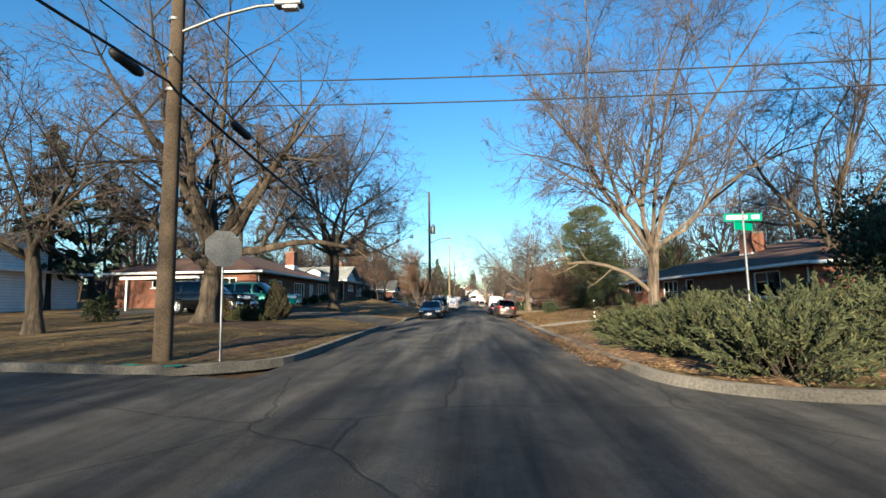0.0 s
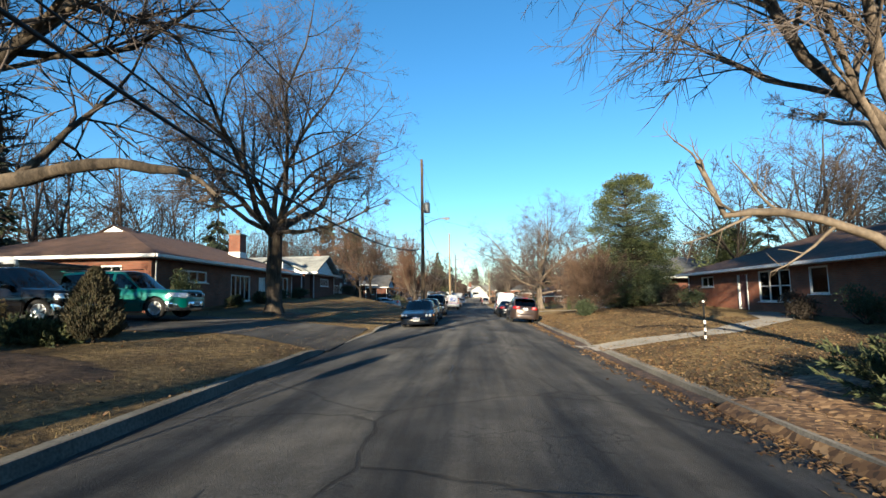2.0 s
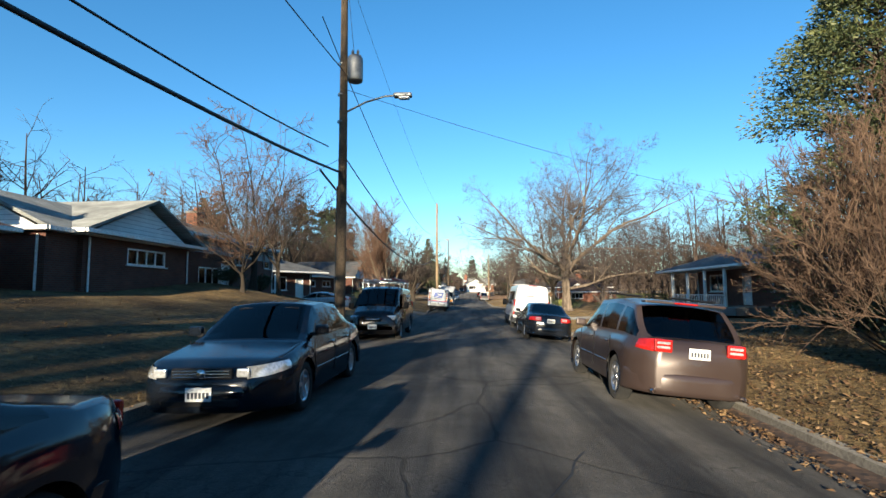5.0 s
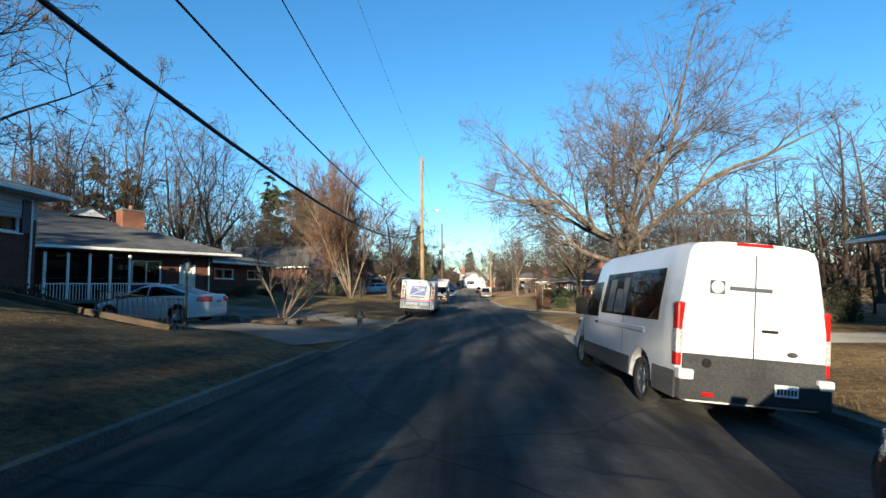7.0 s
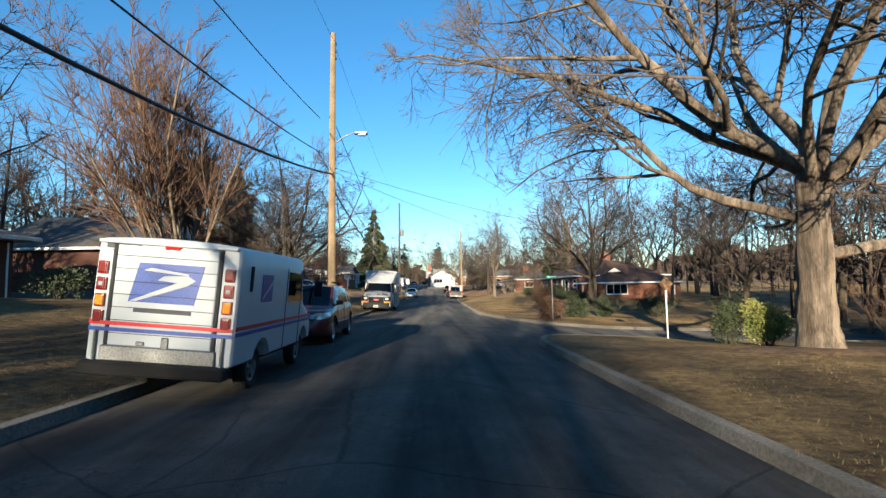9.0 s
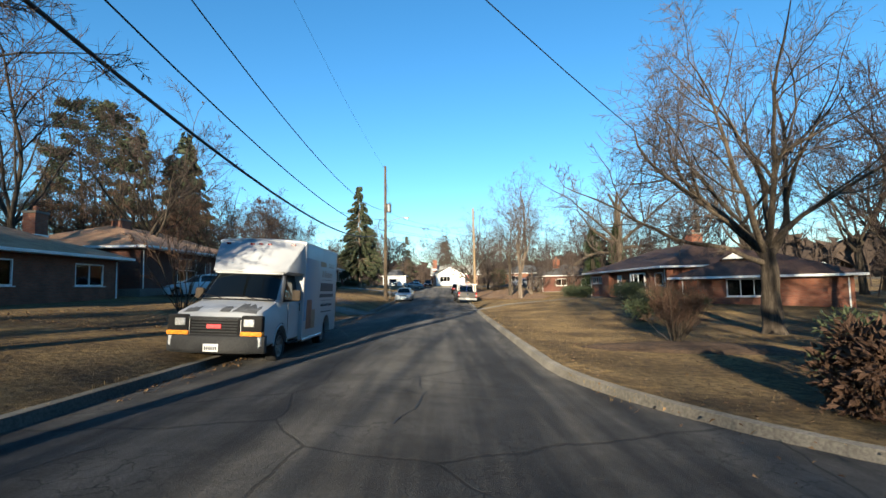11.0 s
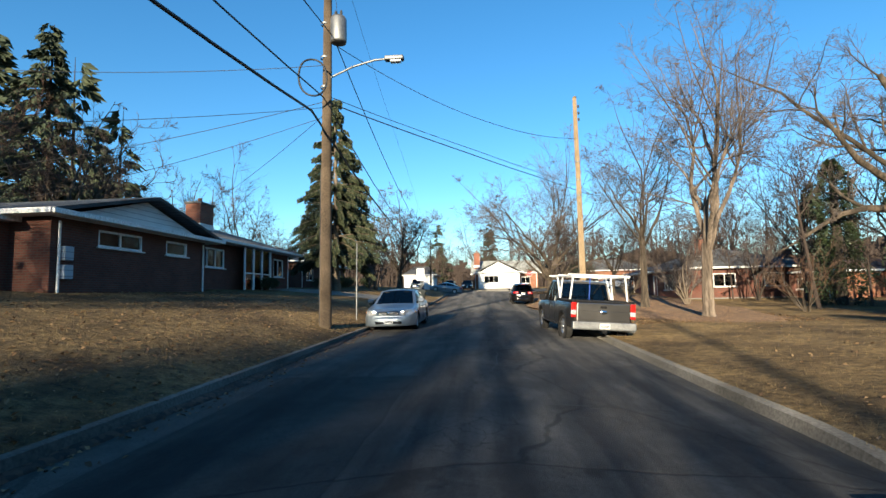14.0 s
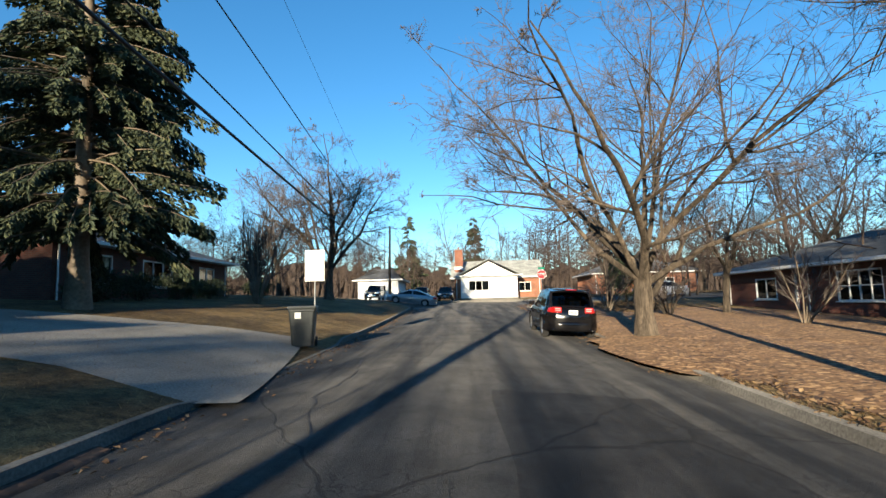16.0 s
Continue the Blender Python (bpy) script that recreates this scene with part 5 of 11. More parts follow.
wing = house("ranch_house", "dark brick rambler wing with a picture window and screened porch", -13.0, 160.95, 90, 13.0, 10.0, 2.45, 0.34, BRICK_D, ROOF_GREY,
      front=[(1.5, 1.15, 2.5, 1.0, 3, 1), (10.4, 0.9, 1.6, 1.2, 2, 1)], doors=[(6.4, 0.05, 1.0, 2.05)], base_z=1.6, chimneys=[(6.0, 2.6, 1.4, 0.9, 5.0)], over=0.7)
for kx in (5.1, 6.2, 7.3, 8.5):
    part("porch_post", rbox("porch_post", (0.1, 0.1, 2.4), WHITE, 0.01, 1, (kx, -0.6, 1.2)), wing, "white porch post")
for kx in (5.65, 6.75, 7.9):
    part("porch_rail", rbox("porch_rail", (1.0, 0.05, 0.07), WHITE, 0.01, 1, (kx, -0.6, 0.95)), wing)
    part("porch_screen", rbox("porch_screen", (1.0, 0.012, 2.3), AUTO_GLASS, 0, 1, (kx, -0.56, 1.2)), wing, "dark insect screen")
house("ranch_house", "brick rambler with white posts behind the spruce", -15.0, 179.0, 90, 14.0, 9.0, 2.4, 0.34, BRICK_D, ROOF_GREY, front=[(1.5, 0.8, 1.8, 1.3, 2, 1), (5.4, 0.8, 2.6, 1.3, 3, 1), (10.6, 0.8, 1.8, 1.3, 2, 1)], base_z=1.8)
# right side, walls facing the road: yaw -90 turns the front towards -x
house("ranch_house", "red-brick ranch house with a brown hip roof and bay window", 14.8, 47.2, -90, 25.0, 10.5, 2.3, 0.33, BRICK_R, ROOF_BROWN,
      front=[(2.0, 1.5, 1.6, 0.65, 2, 1), (8.4, 0.65, 2.6, 1.55, 3, 2), (12.3, 1.0, 1.2, 1.2, 1, 1), (20.5, 0.9, 2.2, 1.3, 2, 1)], doors=[(6.4, 0.05, 0.95, 2.05)], door_m=DOOR_RED, side0=[(3, 1, 1.5, 1.2, 2, 1)],
      side1=[(3, 1, 1.5, 1.2, 2, 1)], chimneys=[(14.5, 3.4, 1.4, 0.9, 4.9)], base_z=0.5)
house("ranch_house", "rambler with a white-posted porch and grey roof", 17.9, 77.0, -90, 14.0, 9.5, 2.4, 0.34, BRICK_D, ROOF_GREY, front=[(2, 0.9, 2.2, 1.2, 2, 1), (9.5, 0.9, 2.2, 1.2, 2, 1)], doors=[(6.4, 0.05, 0.95, 2.05)], base_z=0.75, over=2.2)
angled = house("ranch_house", "angled red-brick wing with a white-trimmed triple window", 18.0, 137.3, -34, 9.4, 8.0, 2.15, 0.36, BRICK_R, ROOF_BROWN, front=[(2.85, 0.95, 2.35, 1.15, 3, 1)], side1=[(2.4, 0.9, 1.6, 1.1, 2, 1)], base_z=-0.6)
part("gablet", slab_tri("gablet", (2.5, 2.3, 3.5), (4.1, 2.3, 3.5), (3.3, 2.3, 3.95), WHITE), angled, "small white gable vent")
for xx in (2.35, 4.25):
    part("roof", slab("roof", [(xx, 2.15, 3.46), (3.3, 2.15, 4.02), (3.3, 4.0, 4.02), (xx, 3.2, 3.46)], 0.06, ROOF_BROWN), angled)
bay_house = house("ranch_house", "red-brick ranch house with a white bay window and pale door", 18.4, 158.6, -90, 19.0, 10.5, 2.4, 0.36, BRICK_R, ROOF_BROWN,
      front=[(0.6, 1.35, 1.9, 0.75, 3, 1), (2.7, 1.35, 1.2, 0.75, 2, 1), (12.2, 0.6, 3.0, 1.45, 4, 1), (16.8, 1.1, 1.5, 1.0, 1, 1)], doors=[(8.6, 0.05, 1.0, 2.05)], side0=[(3, 1.3, 1.6, .8, 2, 1)], chimneys=[(10.9, 6.2, 1.5, 0.9, 5.6)], base_z=0.05, over=0.7)
# brick pier beside the door and the shallow bow of the window
part("pier", rbox("pier", (2.1, 0.5, 2.36), BRICK_R, 0.01, 1, (6.5, -0.26, 1.18)), bay_house, "brick pier beside the door")
part("bay_base", rbox("bay_base", (3.2, 0.42, 0.62), BRICK_D, 0.02, 1, (13.7, -0.22, 0.3)), bay_house)
part("bay_sill", rbox("bay_sill", (3.3, 0.5, 0.06), WHITE, 0.012, 1, (13.7, -0.24, 0.63)), bay_house)
BOW = [(kx, -0.14 - 0.3 * (1 - ((kx - 13.7) / 1.55) ** 2)) for kx in (12.15, 12.9, 13.7, 14.5, 15.25)]
for kx, ky in BOW:
    part("bay_post", rbox("bay_post", (0.1, 0.1, 1.45), WHITE, 0.01, 1, (kx, ky, 1.38)), bay_house)
for pa, pb in zip(BOW, BOW[1:]):
    part("bay_pane", slab_face_upright("bay_pane", pa, pb, 0.68, 2.08, PANE), bay_house)
    part("bay_rail", beam_bar("bay_rail", (*pa, 2.1), (*pb, 2.1), 0.09, WHITE), bay_house)
house("ranch_house", "brick rambler half hidden behind bare trees", 24.0, 188.0, -75, 12.0, 9.0, 2.3, 0.34, BRICK_O, ROOF_BROWN, front=[(2.0, 1.0, 2.0, 0.9, 2, 1), (8, 1.0, 2.0, 0.9, 2, 1)], base_z=-0.1, chimneys=[(4, 4, 0.9, 0.8, 4.6)])
house("ranch_house", "dark brick house with a white bay window and shaded porch", 17.8, 194.5, -90, 15.0, 10.0, 2.4, 0.34, BRICK_D, ROOF_GREY, front=[(9.5, 0.7, 2.6, 1.4, 4, 2), (3, 0.8, 2, 1.2, 2, 1)], doors=[(6.6, 0.05, 1.0, 2.05)], door_m=DOOR_RED, side0=[(2, 0.9, 1.8, 1.1, 2, 1), (6, 0.9, 1.6, 1.1, 2, 1)], side1=[(2, 0.9, 1.8, 1.1, 2, 1), (6, 0.9, 1.6, 1.1, 2, 1)], base_z=0.35, chimneys=[(10.5, 3.2, 1.2, 0.9, 5.3)])
# beyond the junction, facing the camera
house("white_house", "white house with an orange brick base and a front gable", 0.2, 226.0, 0, 7.2, 6.0, 2.75, 0.5, SIDING_W, ROOF_PALE, hip=False, gable_m=SIDING_W, ridge_along=False,
      front=[(1.0, 0.95, 2.6, 1.3, 3, 1)], doors=[(5.0, 0.15, 1.0, 2.05)], base_z=1.85)
house("white_house", "orange-brick house wing with a pale grey roof", -0.6, 229.0, 0, 11.5, 9.0, 2.6, 0.5, BRICK_O, ROOF_PALE, hip=False, gable_m=BRICK_O, front=[(8.5, 0.8, 1.6, 1.2, 2, 1)], chimneys=[(0.6, 1.5, 1.1, 0.8, 6.6)], base_z=1.85)
house("white_house", "small white garage with a grey roof and parked cars", -13.0, 226.0, 0, 5.2, 8.0, 2.6, 0.36, SIDING_W, ROOF_GREY, front=[(1.4, 0.8, 2.2, 1.2, 2, 1)], chimneys=[], base_z=1.8)
house("white_house", "brick house past the corner with white trim", 17.0, 226.0, 0, 13.0, 9.0, 2.6, 0.4, BRICK_O, ROOF_GREY, front=[(2.0, 0.8, 2.0, 1.2, 2, 1), (8, 0.8, 2, 1.2, 2, 1)], base_z=1.85)

# ---- vehicles ----
def parked(x, y, heading):
    """Where a vehicle stands on the street, leaning and pitching with it."""
    side = math.atan((on_street(x - 0.7, y) - on_street(x + 0.7, y)) / 1.4)
    ahead = math.atan((on_street(x, y + 1.4) - on_street(x, y - 1.4)) / 2.8)
    return Matrix.Translation((x, y, on_street(x, y))) @ Matrix.Rotation(side, 4, "Y") @ Matrix.Rotation(ahead, 4, "X") @ Matrix.Rotation(radians(heading), 4, "Z")


def loft(name, sections, mat, smooth=True, cap=True):
    """A skin through cross-sections: each a list of (x, y, z), all of one length, open or closed as drawn."""
    k, n = len(sections[0]), len(sections)
    v = [p for s in sections for p in s]
    f = [(i * k + j, i * k + (j + 1) % k, (i + 1) * k + (j + 1) % k, (i + 1) * k + j) for i in range(n - 1) for j in range(k)]
    if cap:
        f += [tuple(range(k))[::-1], tuple(range((n - 1) * k, n * k))]
    return mesh_of(name, v, f, smooth, mat)


def sharp(me, deg=35):
    me.set_sharp_from_angle(angle=radians(deg))
    return me


def section(y, w_sill, w_mid, w_top, z0, zm, z1, crown=0.03, r=0.06):
    """A closed body section at y: sill, waist and top half-widths."""
    half = [(w_sill * 0.86, z0), (w_sill, z0 + 0.05), (w_mid, zm), (w_mid * 0.995, zm + (z1 - zm) * 0.35), (w_top + (w_mid - w_top) * 0.35, z1 - r * 0.9), (w_top - r * 0.3, z1 - r * 0.15), (w_top * 0.6, z1 + crown * 0.7), (0, z1 + crown)]
    pts = [(x, y, z) for x, z in half]
    return pts + [(-x, y, z) for x, y, z in pts[-2::-1]]


def body_shell(spec, mat):
    """Lower body with wheel arches, bonnet and boot, from the side outline."""
    L, W = spec["L"] / 2, spec["W"] / 2
    ws, R = spec["wheels"], spec["arch"]
    ys = sorted({-L, -L + 0.04, -L + 0.12, -L + 0.25, L, L - 0.04, L - 0.12, L - 0.25, *np.round(np.arange(-L + 0.35, L - 0.3, 0.09), 3), *[round(w + R * math.cos(a), 3) for w in ws for a in np.linspace(0, math.pi, 13)]})
    secs = []
    for y in ys:
        top = float(np.interp(y, *zip(*spec["top"])))
        zlow = spec["sill"] + 0.10 * max(0, (abs(y) - (L - 0.5)) / 0.5)
        z0 = zlow
        for w in ws:
            if abs(y - w) < R:
                z0 = max(z0, spec["tyre"] + math.sqrt(R * R - (y - w) ** 2))
        nose = max(0.0, (abs(y) - (L - 0.75)) / 0.75)
        pinch = 1 - 0.13 * nose ** 2.2
        end = 1.0 if abs(y) < L - 0.13 else 1 - 0.12 * ((abs(y) - (L - 0.13)) / 0.13) ** 2
        wm = W * pinch * end
        drop = 0.07 * (1 - end) / 0.12
        top = top - drop
        zm = max(z0 + 0.06, spec["sill"] + (top - spec["sill"]) * 0.55)
        zm = min(zm, top - 0.05)
        z0 = min(z0 + (0.12 * (1 - end) / 0.12), zm - 0.03)
        secs.append(section(y, wm * 0.97, wm, wm * spec.get("shoulder", 0.9), z0, zm, top))
    return sharp(loft("body", secs, mat), 40)


def bumper_bar(name, W, L, z, h, mat, face=1, bow=0.26, thick=0.2, power=3.2):
    """A moulded bumper that sweeps back round the corners; face: 1 front, -1 rear."""
    secs = []
    for k in range(17):
        u = -1 + 2 * k / 16
        x = W / 2 * u
        y = L - bow * abs(u) ** power
        t = thick * (1 - 0.25 * abs(u))
        r = 0.045
        pts = [(-t, -h / 2), (-r, -h / 2), (-r * 0.3, -h / 2 + r * 0.5), (0, -h / 4), (0, h / 5), (-r * 0.25, h / 2 - r * 0.6), (-r, h / 2), (-t, h / 2)]
        secs.append([(x, face * (y + a), z + b) for a, b in pts])
    return sharp(loft(name, secs, mat), 50)


def wheel_meshes(r, width, spokes=5, rim=ALLOY):
    w = width / 2
    tyre = lathe("tyre", [(r * 0.62, -w * 0.8), (r * 0.9, -w), (r * 0.98, -w * 0.75), (r, -w * 0.35), (r, w * 0.35), (r * 0.98, w * 0.75), (r * 0.9, w), (r * 0.62, w * 0.8), (r * 0.62, -w * 0.8)], RUBBER, 28, "x")
    barrel = [(r * 0.63, -w * 0.75), (r * 0.64, w * 0.82), (r * 0.60, w * 0.84), (r * 0.57, w * 0.35), (r * 0.52, w * 0.2), (r * 0.001, w * 0.2)]
    bm = bmesh.new()
    tmp = lathe("rim", barrel, rim, 28, "x")
    bm.from_mesh(tmp)
    for k in range(spokes):
        a = 2 * math.pi * k / spokes
        g = bmesh.ops.create_cube(bm, size=1)["verts"]
        bmesh.ops.scale(bm, vec=(w * 0.3, r * 0.16, r * 0.5), verts=g)
        bmesh.ops.translate(bm, vec=(w * 0.55, 0, r * 0.33), verts=g)
        bmesh.ops.rotate(bm, cent=(0, 0, 0), matrix=Matrix.Rotation(a, 3, "X"), verts=g)
    g = bmesh.ops.create_cone(bm, cap_ends=True, segments=14, radius1=r * 0.16, radius2=r * 0.12, depth=w * 0.45, matrix=Matrix.Translation((w * 0.55, 0, 0)) @ Matrix.Rotation(math.pi / 2, 4, "Y"))
    me = bpy.data.meshes.new("rim")
    bm.to_mesh(me)
    bm.free()
    me.materials.append(rim)
    return tyre, me


def wheels(t, ys, track, r, width, spokes=5, rim=ALLOY):
    ty, ri = wheel_meshes(r, width, spokes, rim)
    for y in ys:
        for s in (-1, 1):
            w = new("wheel")
            w.parent = t
            w.matrix_basis = pose(s * track, y, r, 0, 0, 0 if s > 0 else 180)
            part("tyre", ty, w)
            part("rim", ri, w, "spoked metal rim")
    part("underbody", rbox("underbody", (track * 1.55, (max(ys) - min(ys)) + 1.0, 0.22), BLACK, 0.03, 1, (0, sum(ys) / len(ys), r + 0.06)), t)


def quad_panel(name, corners, mat, nx=4, nz=3, bulge=0.0, thick=0.0):
    """A slightly bowed panel between four corners (lower left, lower right, upper right, upper left)."""
    a, b, c, d = [Vector(p) for p in corners]
    nrm = (b - a).cross(d - a).normalized()
    v = []
    for j in range(nz + 1):
        for i in range(nx + 1):
            u, w = i / nx, j / nz
            p = (a * (1 - u) + b * u) * (1 - w) + (d * (1 - u) + c * u) * w
            v.append(tuple(p + nrm * bulge * 4 * u * (1 - u)))
    k = nx + 1
    f = [(j * k + i, j * k + i + 1, (j + 1) * k + i + 1, (j + 1) * k + i) for j in range(nz) for i in range(nx)]
    return mesh_of(name, v, f, True, mat)


def beam(name, a, b, w, mat, h=None):
    """A bar between two points."""
    a, b = Vector(a), Vector(b)
    me = rbox(name, (w, h or w, (b - a).length), mat, min(w, h or w) * 0.3, 1)
    me.transform(Matrix.Translation((a + b) / 2) @ (b - a).to_track_quat("Z", "Y").to_matrix().to_4x4())
    return me


def greenhouse(t, spec, mat):
    """Cabin: glass all round, pillars, roof skin, dark seats inside."""
    (y0, z0), (y1, z1), (y2, z2), (y3, z3) = spec["cabin"]  # rear base, rear top, front top, front base
    wb, wr = spec["W"] / 2 * 0.89, spec["W"] / 2 * spec.get("roof_w", 0.68)
    B, R = [(-wb, y0, z0), (wb, y0, z0)], [(-wr, y1, z1), (wr, y1, z1)]
    F, T = [(-wb, y3, z3), (wb, y3, z3)], [(-wr, y2, z2), (wr, y2, z2)]
    part("windscreen", quad_panel("windscreen", (F[1], F[0], T[0], T[1]), AUTO_GLASS, 8, 3, 0.05), t, "tinted windscreen")
    part("rear_window", quad_panel("rear_window", (B[0], B[1], R[1], R[0]), AUTO_GLASS, 8, 3, 0.05), t, "dark rear glass")
    for s in (0, 1):
        q = (B[s], F[s], T[s], R[s]) if s == 1 else (F[s], B[s], R[s], T[s])
        part("side_window", quad_panel("side_window", q, AUTO_GLASS, 6, 3, 0.03), t)
        pw = 0.075
        part("pillar", beam("pillar", F[s], T[s], pw, mat), t)
        part("pillar", beam("pillar", B[s], R[s], 0.065, mat), t)
        near_b, near_r = Vector(B[s]).lerp(Vector(F[s]), spec.get("sail", 0.3) / (y3 - y0)), Vector(R[s]).lerp(Vector(T[s]), 0.1 / (y2 - y1))
        off = Vector((0.014 if s else -0.014, 0, 0))
        sail = [Vector(p) + off for p in ((B[s], near_b, near_r, R[s]) if s == 1 else (near_b, B[s], R[s], near_r))]
        part("quarter_panel", quad_panel("quarter_panel", sail, mat, 4, 3, 0.02), t)
        ym = spec.get("b_pillar", (y1 + y2) / 2 - 0.1)
        ub = (ym - y0) / (y3 - y0)
        low = Vector(B[s]).lerp(Vector(F[s]), ub)
        up = Vector(R[s]).lerp(Vector(T[s]), min(max((ym - y1) / (y2 - y1), 0), 1))
        out = Vector((0.02 if s else -0.02, 0, 0))
        part("pillar", beam("pillar", low + out, up + out, 0.07, BLACK, 0.05), t)
        if spec.get("d_pillar"):
            yd = spec["d_pillar"]
            low = Vector(B[s]).lerp(Vector(F[s]), (yd - y0) / (y3 - y0))
            up = Vector(R[s]).lerp(Vector(T[s]), min(max((yd - y1) / (y2 - y1), 0), 1))
            part("pillar", beam("pillar", low + out, up + out, 0.09, mat, 0.05), t)
    n = 9
    secs = []
    for k in range(n):
        u = k / (n - 1)
        y = y1 - 0.06 + (y2 - y1 + 0.12) * u
        zz = z1 + (z2 - z1) * u + 0.045 * math.sin(math.pi * u) ** 0.7
        w = wr + 0.035
        secs.append([(w, y, zz - 0.045), (w - 0.02, y, zz), (w * 0.6, y, zz + 0.025), (0, y, zz + 0.035), (-w * 0.6, y, zz + 0.025), (-w + 0.02, y, zz), (-w, y, zz - 0.045), (0, y, zz - 0.03)])
    part("roof", sharp(loft("roof", secs, mat), 50), t)
    for y in (ym - 0.2, ym + 0.75 if ym + 0.75 < y3 - 0.4 else ym + 0.5):
        for s in (-0.36, 0.36):
            sx = s * spec["W"] / 1.8
            part("seat", rbox("seat", (0.48, 0.2, 0.75), INTERIOR, 0.06, 2, (sx, y - 0.25, z0 - 0.05)), t)
            part("headrest", rbox("headrest", (0.26, 0.1, 0.18), INTERIOR, 0.04, 2, (sx, y - 0.27, z0 + 0.42)), t)
    part("dashboard", rbox("dashboard", (wb * 1.9, 0.5, 0.12), INTERIOR, 0.04, 1, (0, y3 - 0.35, z3 - 0.03)), t)


def plate(t, y, z, face, x=0.0):
    """Registration plate with plain bars; face: -1 looks back, 1 looks ahead."""
    p = part("number_plate", rbox("number_plate", (0.305, 0.012, 0.155), PLATE, 0.005, 1, (x, y, z)), t, "white registration plate")
    for k in range(6):
        part("bar", rbox("bar", (0.03, 0.004, 0.07), INK, 0.002, 1, (x - 0.11 + 0.044 * k, y + face * 0.008, z - 0.01)), p)


def seams(t, xs_y, z0, z1, W):
    for y in xs_y:
        for s in (-1, 1):
            part("door_seam", rbox("door_seam", (0.012, 0.012, z1 - z0), BLACK, 0.003, 1, (s * (W / 2 - 0.002), y, (z0 + z1) / 2)), t)


def handles(t, ys, z, W, mat):
    for y in ys:
        for s in (-1, 1):
            part("door_handle", rbox("door_handle", (0.035, 0.17, 0.03), mat, 0.012, 1, (s * (W / 2 + 0.004), y, z)), t)


def mirrors(t, y, z, W, mat, size=(0.2, 0.11, 0.14)):
    for s in (-1, 1):
        part("wing_mirror", rbox("wing_mirror", size, mat, 0.035, 2, (s * (W / 2 + 0.05), y, z)), t)
        part("mirror_arm", rbox("mirror_arm", (0.2, 0.07, 0.05), BLACK, 0.015, 1, (s * (W / 2 - 0.08), y + 0.01, z - 0.06)), t)


class Shell:
    """The skin of a car: a smooth surface through its side outline, plan and cross sections. Local +y is ahead."""

    def __init__(self, spec):
        self.L, self.W = spec["L"] / 2, spec["W"] / 2
        self.spec, self.fall, self.rw = spec, spec.get("fall", 0.32), spec.get("roof_w", 0.7)
        L = self.L
        g = np.arange(-L, L + 0.005, 0.01)
        body = np.interp(g, *zip(*spec["top"]))
        (y0, z0), (y1, z1), (y2, z2), (y3, z3) = spec["cabin"]
        cab = np.interp(g, (y0, y1, (y1 + y2) / 2, y2, y3), (z0 - 0.02, z1, max(z1, z2) + 0.035, z2, z3 - 0.02), left=0, right=0)
        k = np.hanning(19)
        k /= k.sum()

        def smooth(v, n=1):
            for _ in range(n):
                v = np.convolve(np.pad(v, 9, "edge"), k, "valid")
            return v

        self.g, self.belt, self.crown = g, smooth(body, 2) - 0.03, smooth(np.maximum(body, cab))
        self.high = max(z1, z2) - (z0 + z3) / 2

    def half(self, y):
        """Half the width at a place along the car."""
        n = np.clip((abs(y) - (self.L - 0.8)) / 0.8, 0, 1)
        return self.W * (1 - self.fall * n ** 2.6)

    def nose(self, x):
        """How far the front reaches at a distance from the middle."""
        u = np.clip((1 - abs(x) / self.W) / self.fall, 0, 1)
        return self.L - 0.8 + 0.8 * u ** (1 / 2.6)

    def ring(self, y):
        """Half a cross section, from the sill up to the middle of the roof, and the height of the cabin over the belt."""
        sp, w = self.spec, float(self.half(y))
        zb, zt = float(np.interp(y, self.g, self.belt)), float(np.interp(y, self.g, self.crown))
        end = max(0.0, (abs(y) - (self.L - 0.16)) / 0.16)
        low = sp["sill"] + 0.07 * max(0, (abs(y) - (self.L - 0.5)) / 0.5) + 0.05 * end ** 2
        for q in sp["wheels"]:
            if abs(y - q) < sp["arch"]:
                low = max(low, sp["tyre"] + math.sqrt(sp["arch"] ** 2 - (y - q) ** 2))
        zb -= 0.05 * end ** 2
        zt -= 0.05 * end ** 2
        low = min(low, zb - 0.06)
        w -= 0.05 * end ** 2
        pts = []
        for k in range(10):
            u = k / 9
            z = low + (zb - low) * u
            rise = (z - sp["sill"]) / max(zb - sp["sill"], 0.05)
            bulge = 1 - 0.06 * abs(rise - 0.52) ** 1.6 * 2.4 - 0.05 * max(0, rise - 0.86) / 0.14
            crease = 0.006 * math.exp(-((rise - 0.7) / 0.05) ** 2)
            pts.append((w * bulge + crease, z))
        h = max(zt - zb, 0.01)
        f = min(h / self.high, 1.0)
        xa = pts[-1][0]
        wc = xa - 0.02 + (self.W * self.rw - xa + 0.02) * f if f > 0.12 else xa * 0.93
        zc = zt - min(0.055, 0.4 * h)
        for u in (0.1, 0.3, 0.5, 0.7, 0.88, 1.0):
            pts.append((xa + (wc - xa) * u + 0.03 * f * math.sin(math.pi * u), zb + (zc - zb) * u))
        for u in (0.05, 0.12, 0.3, 0.5, 0.75, 1.0):
            pts.append((wc * (1 - u), zc + (zt - zc) * (1 - (1 - u) ** 2.3)))
        return pts, h

    def side(self, y, z):
        """Half the width at a place and height on the flank."""
        pts, _ = self.ring(y)
        return float(np.interp(z, [p[1] for p in pts[:10]], [p[0] for p in pts[:10]]))


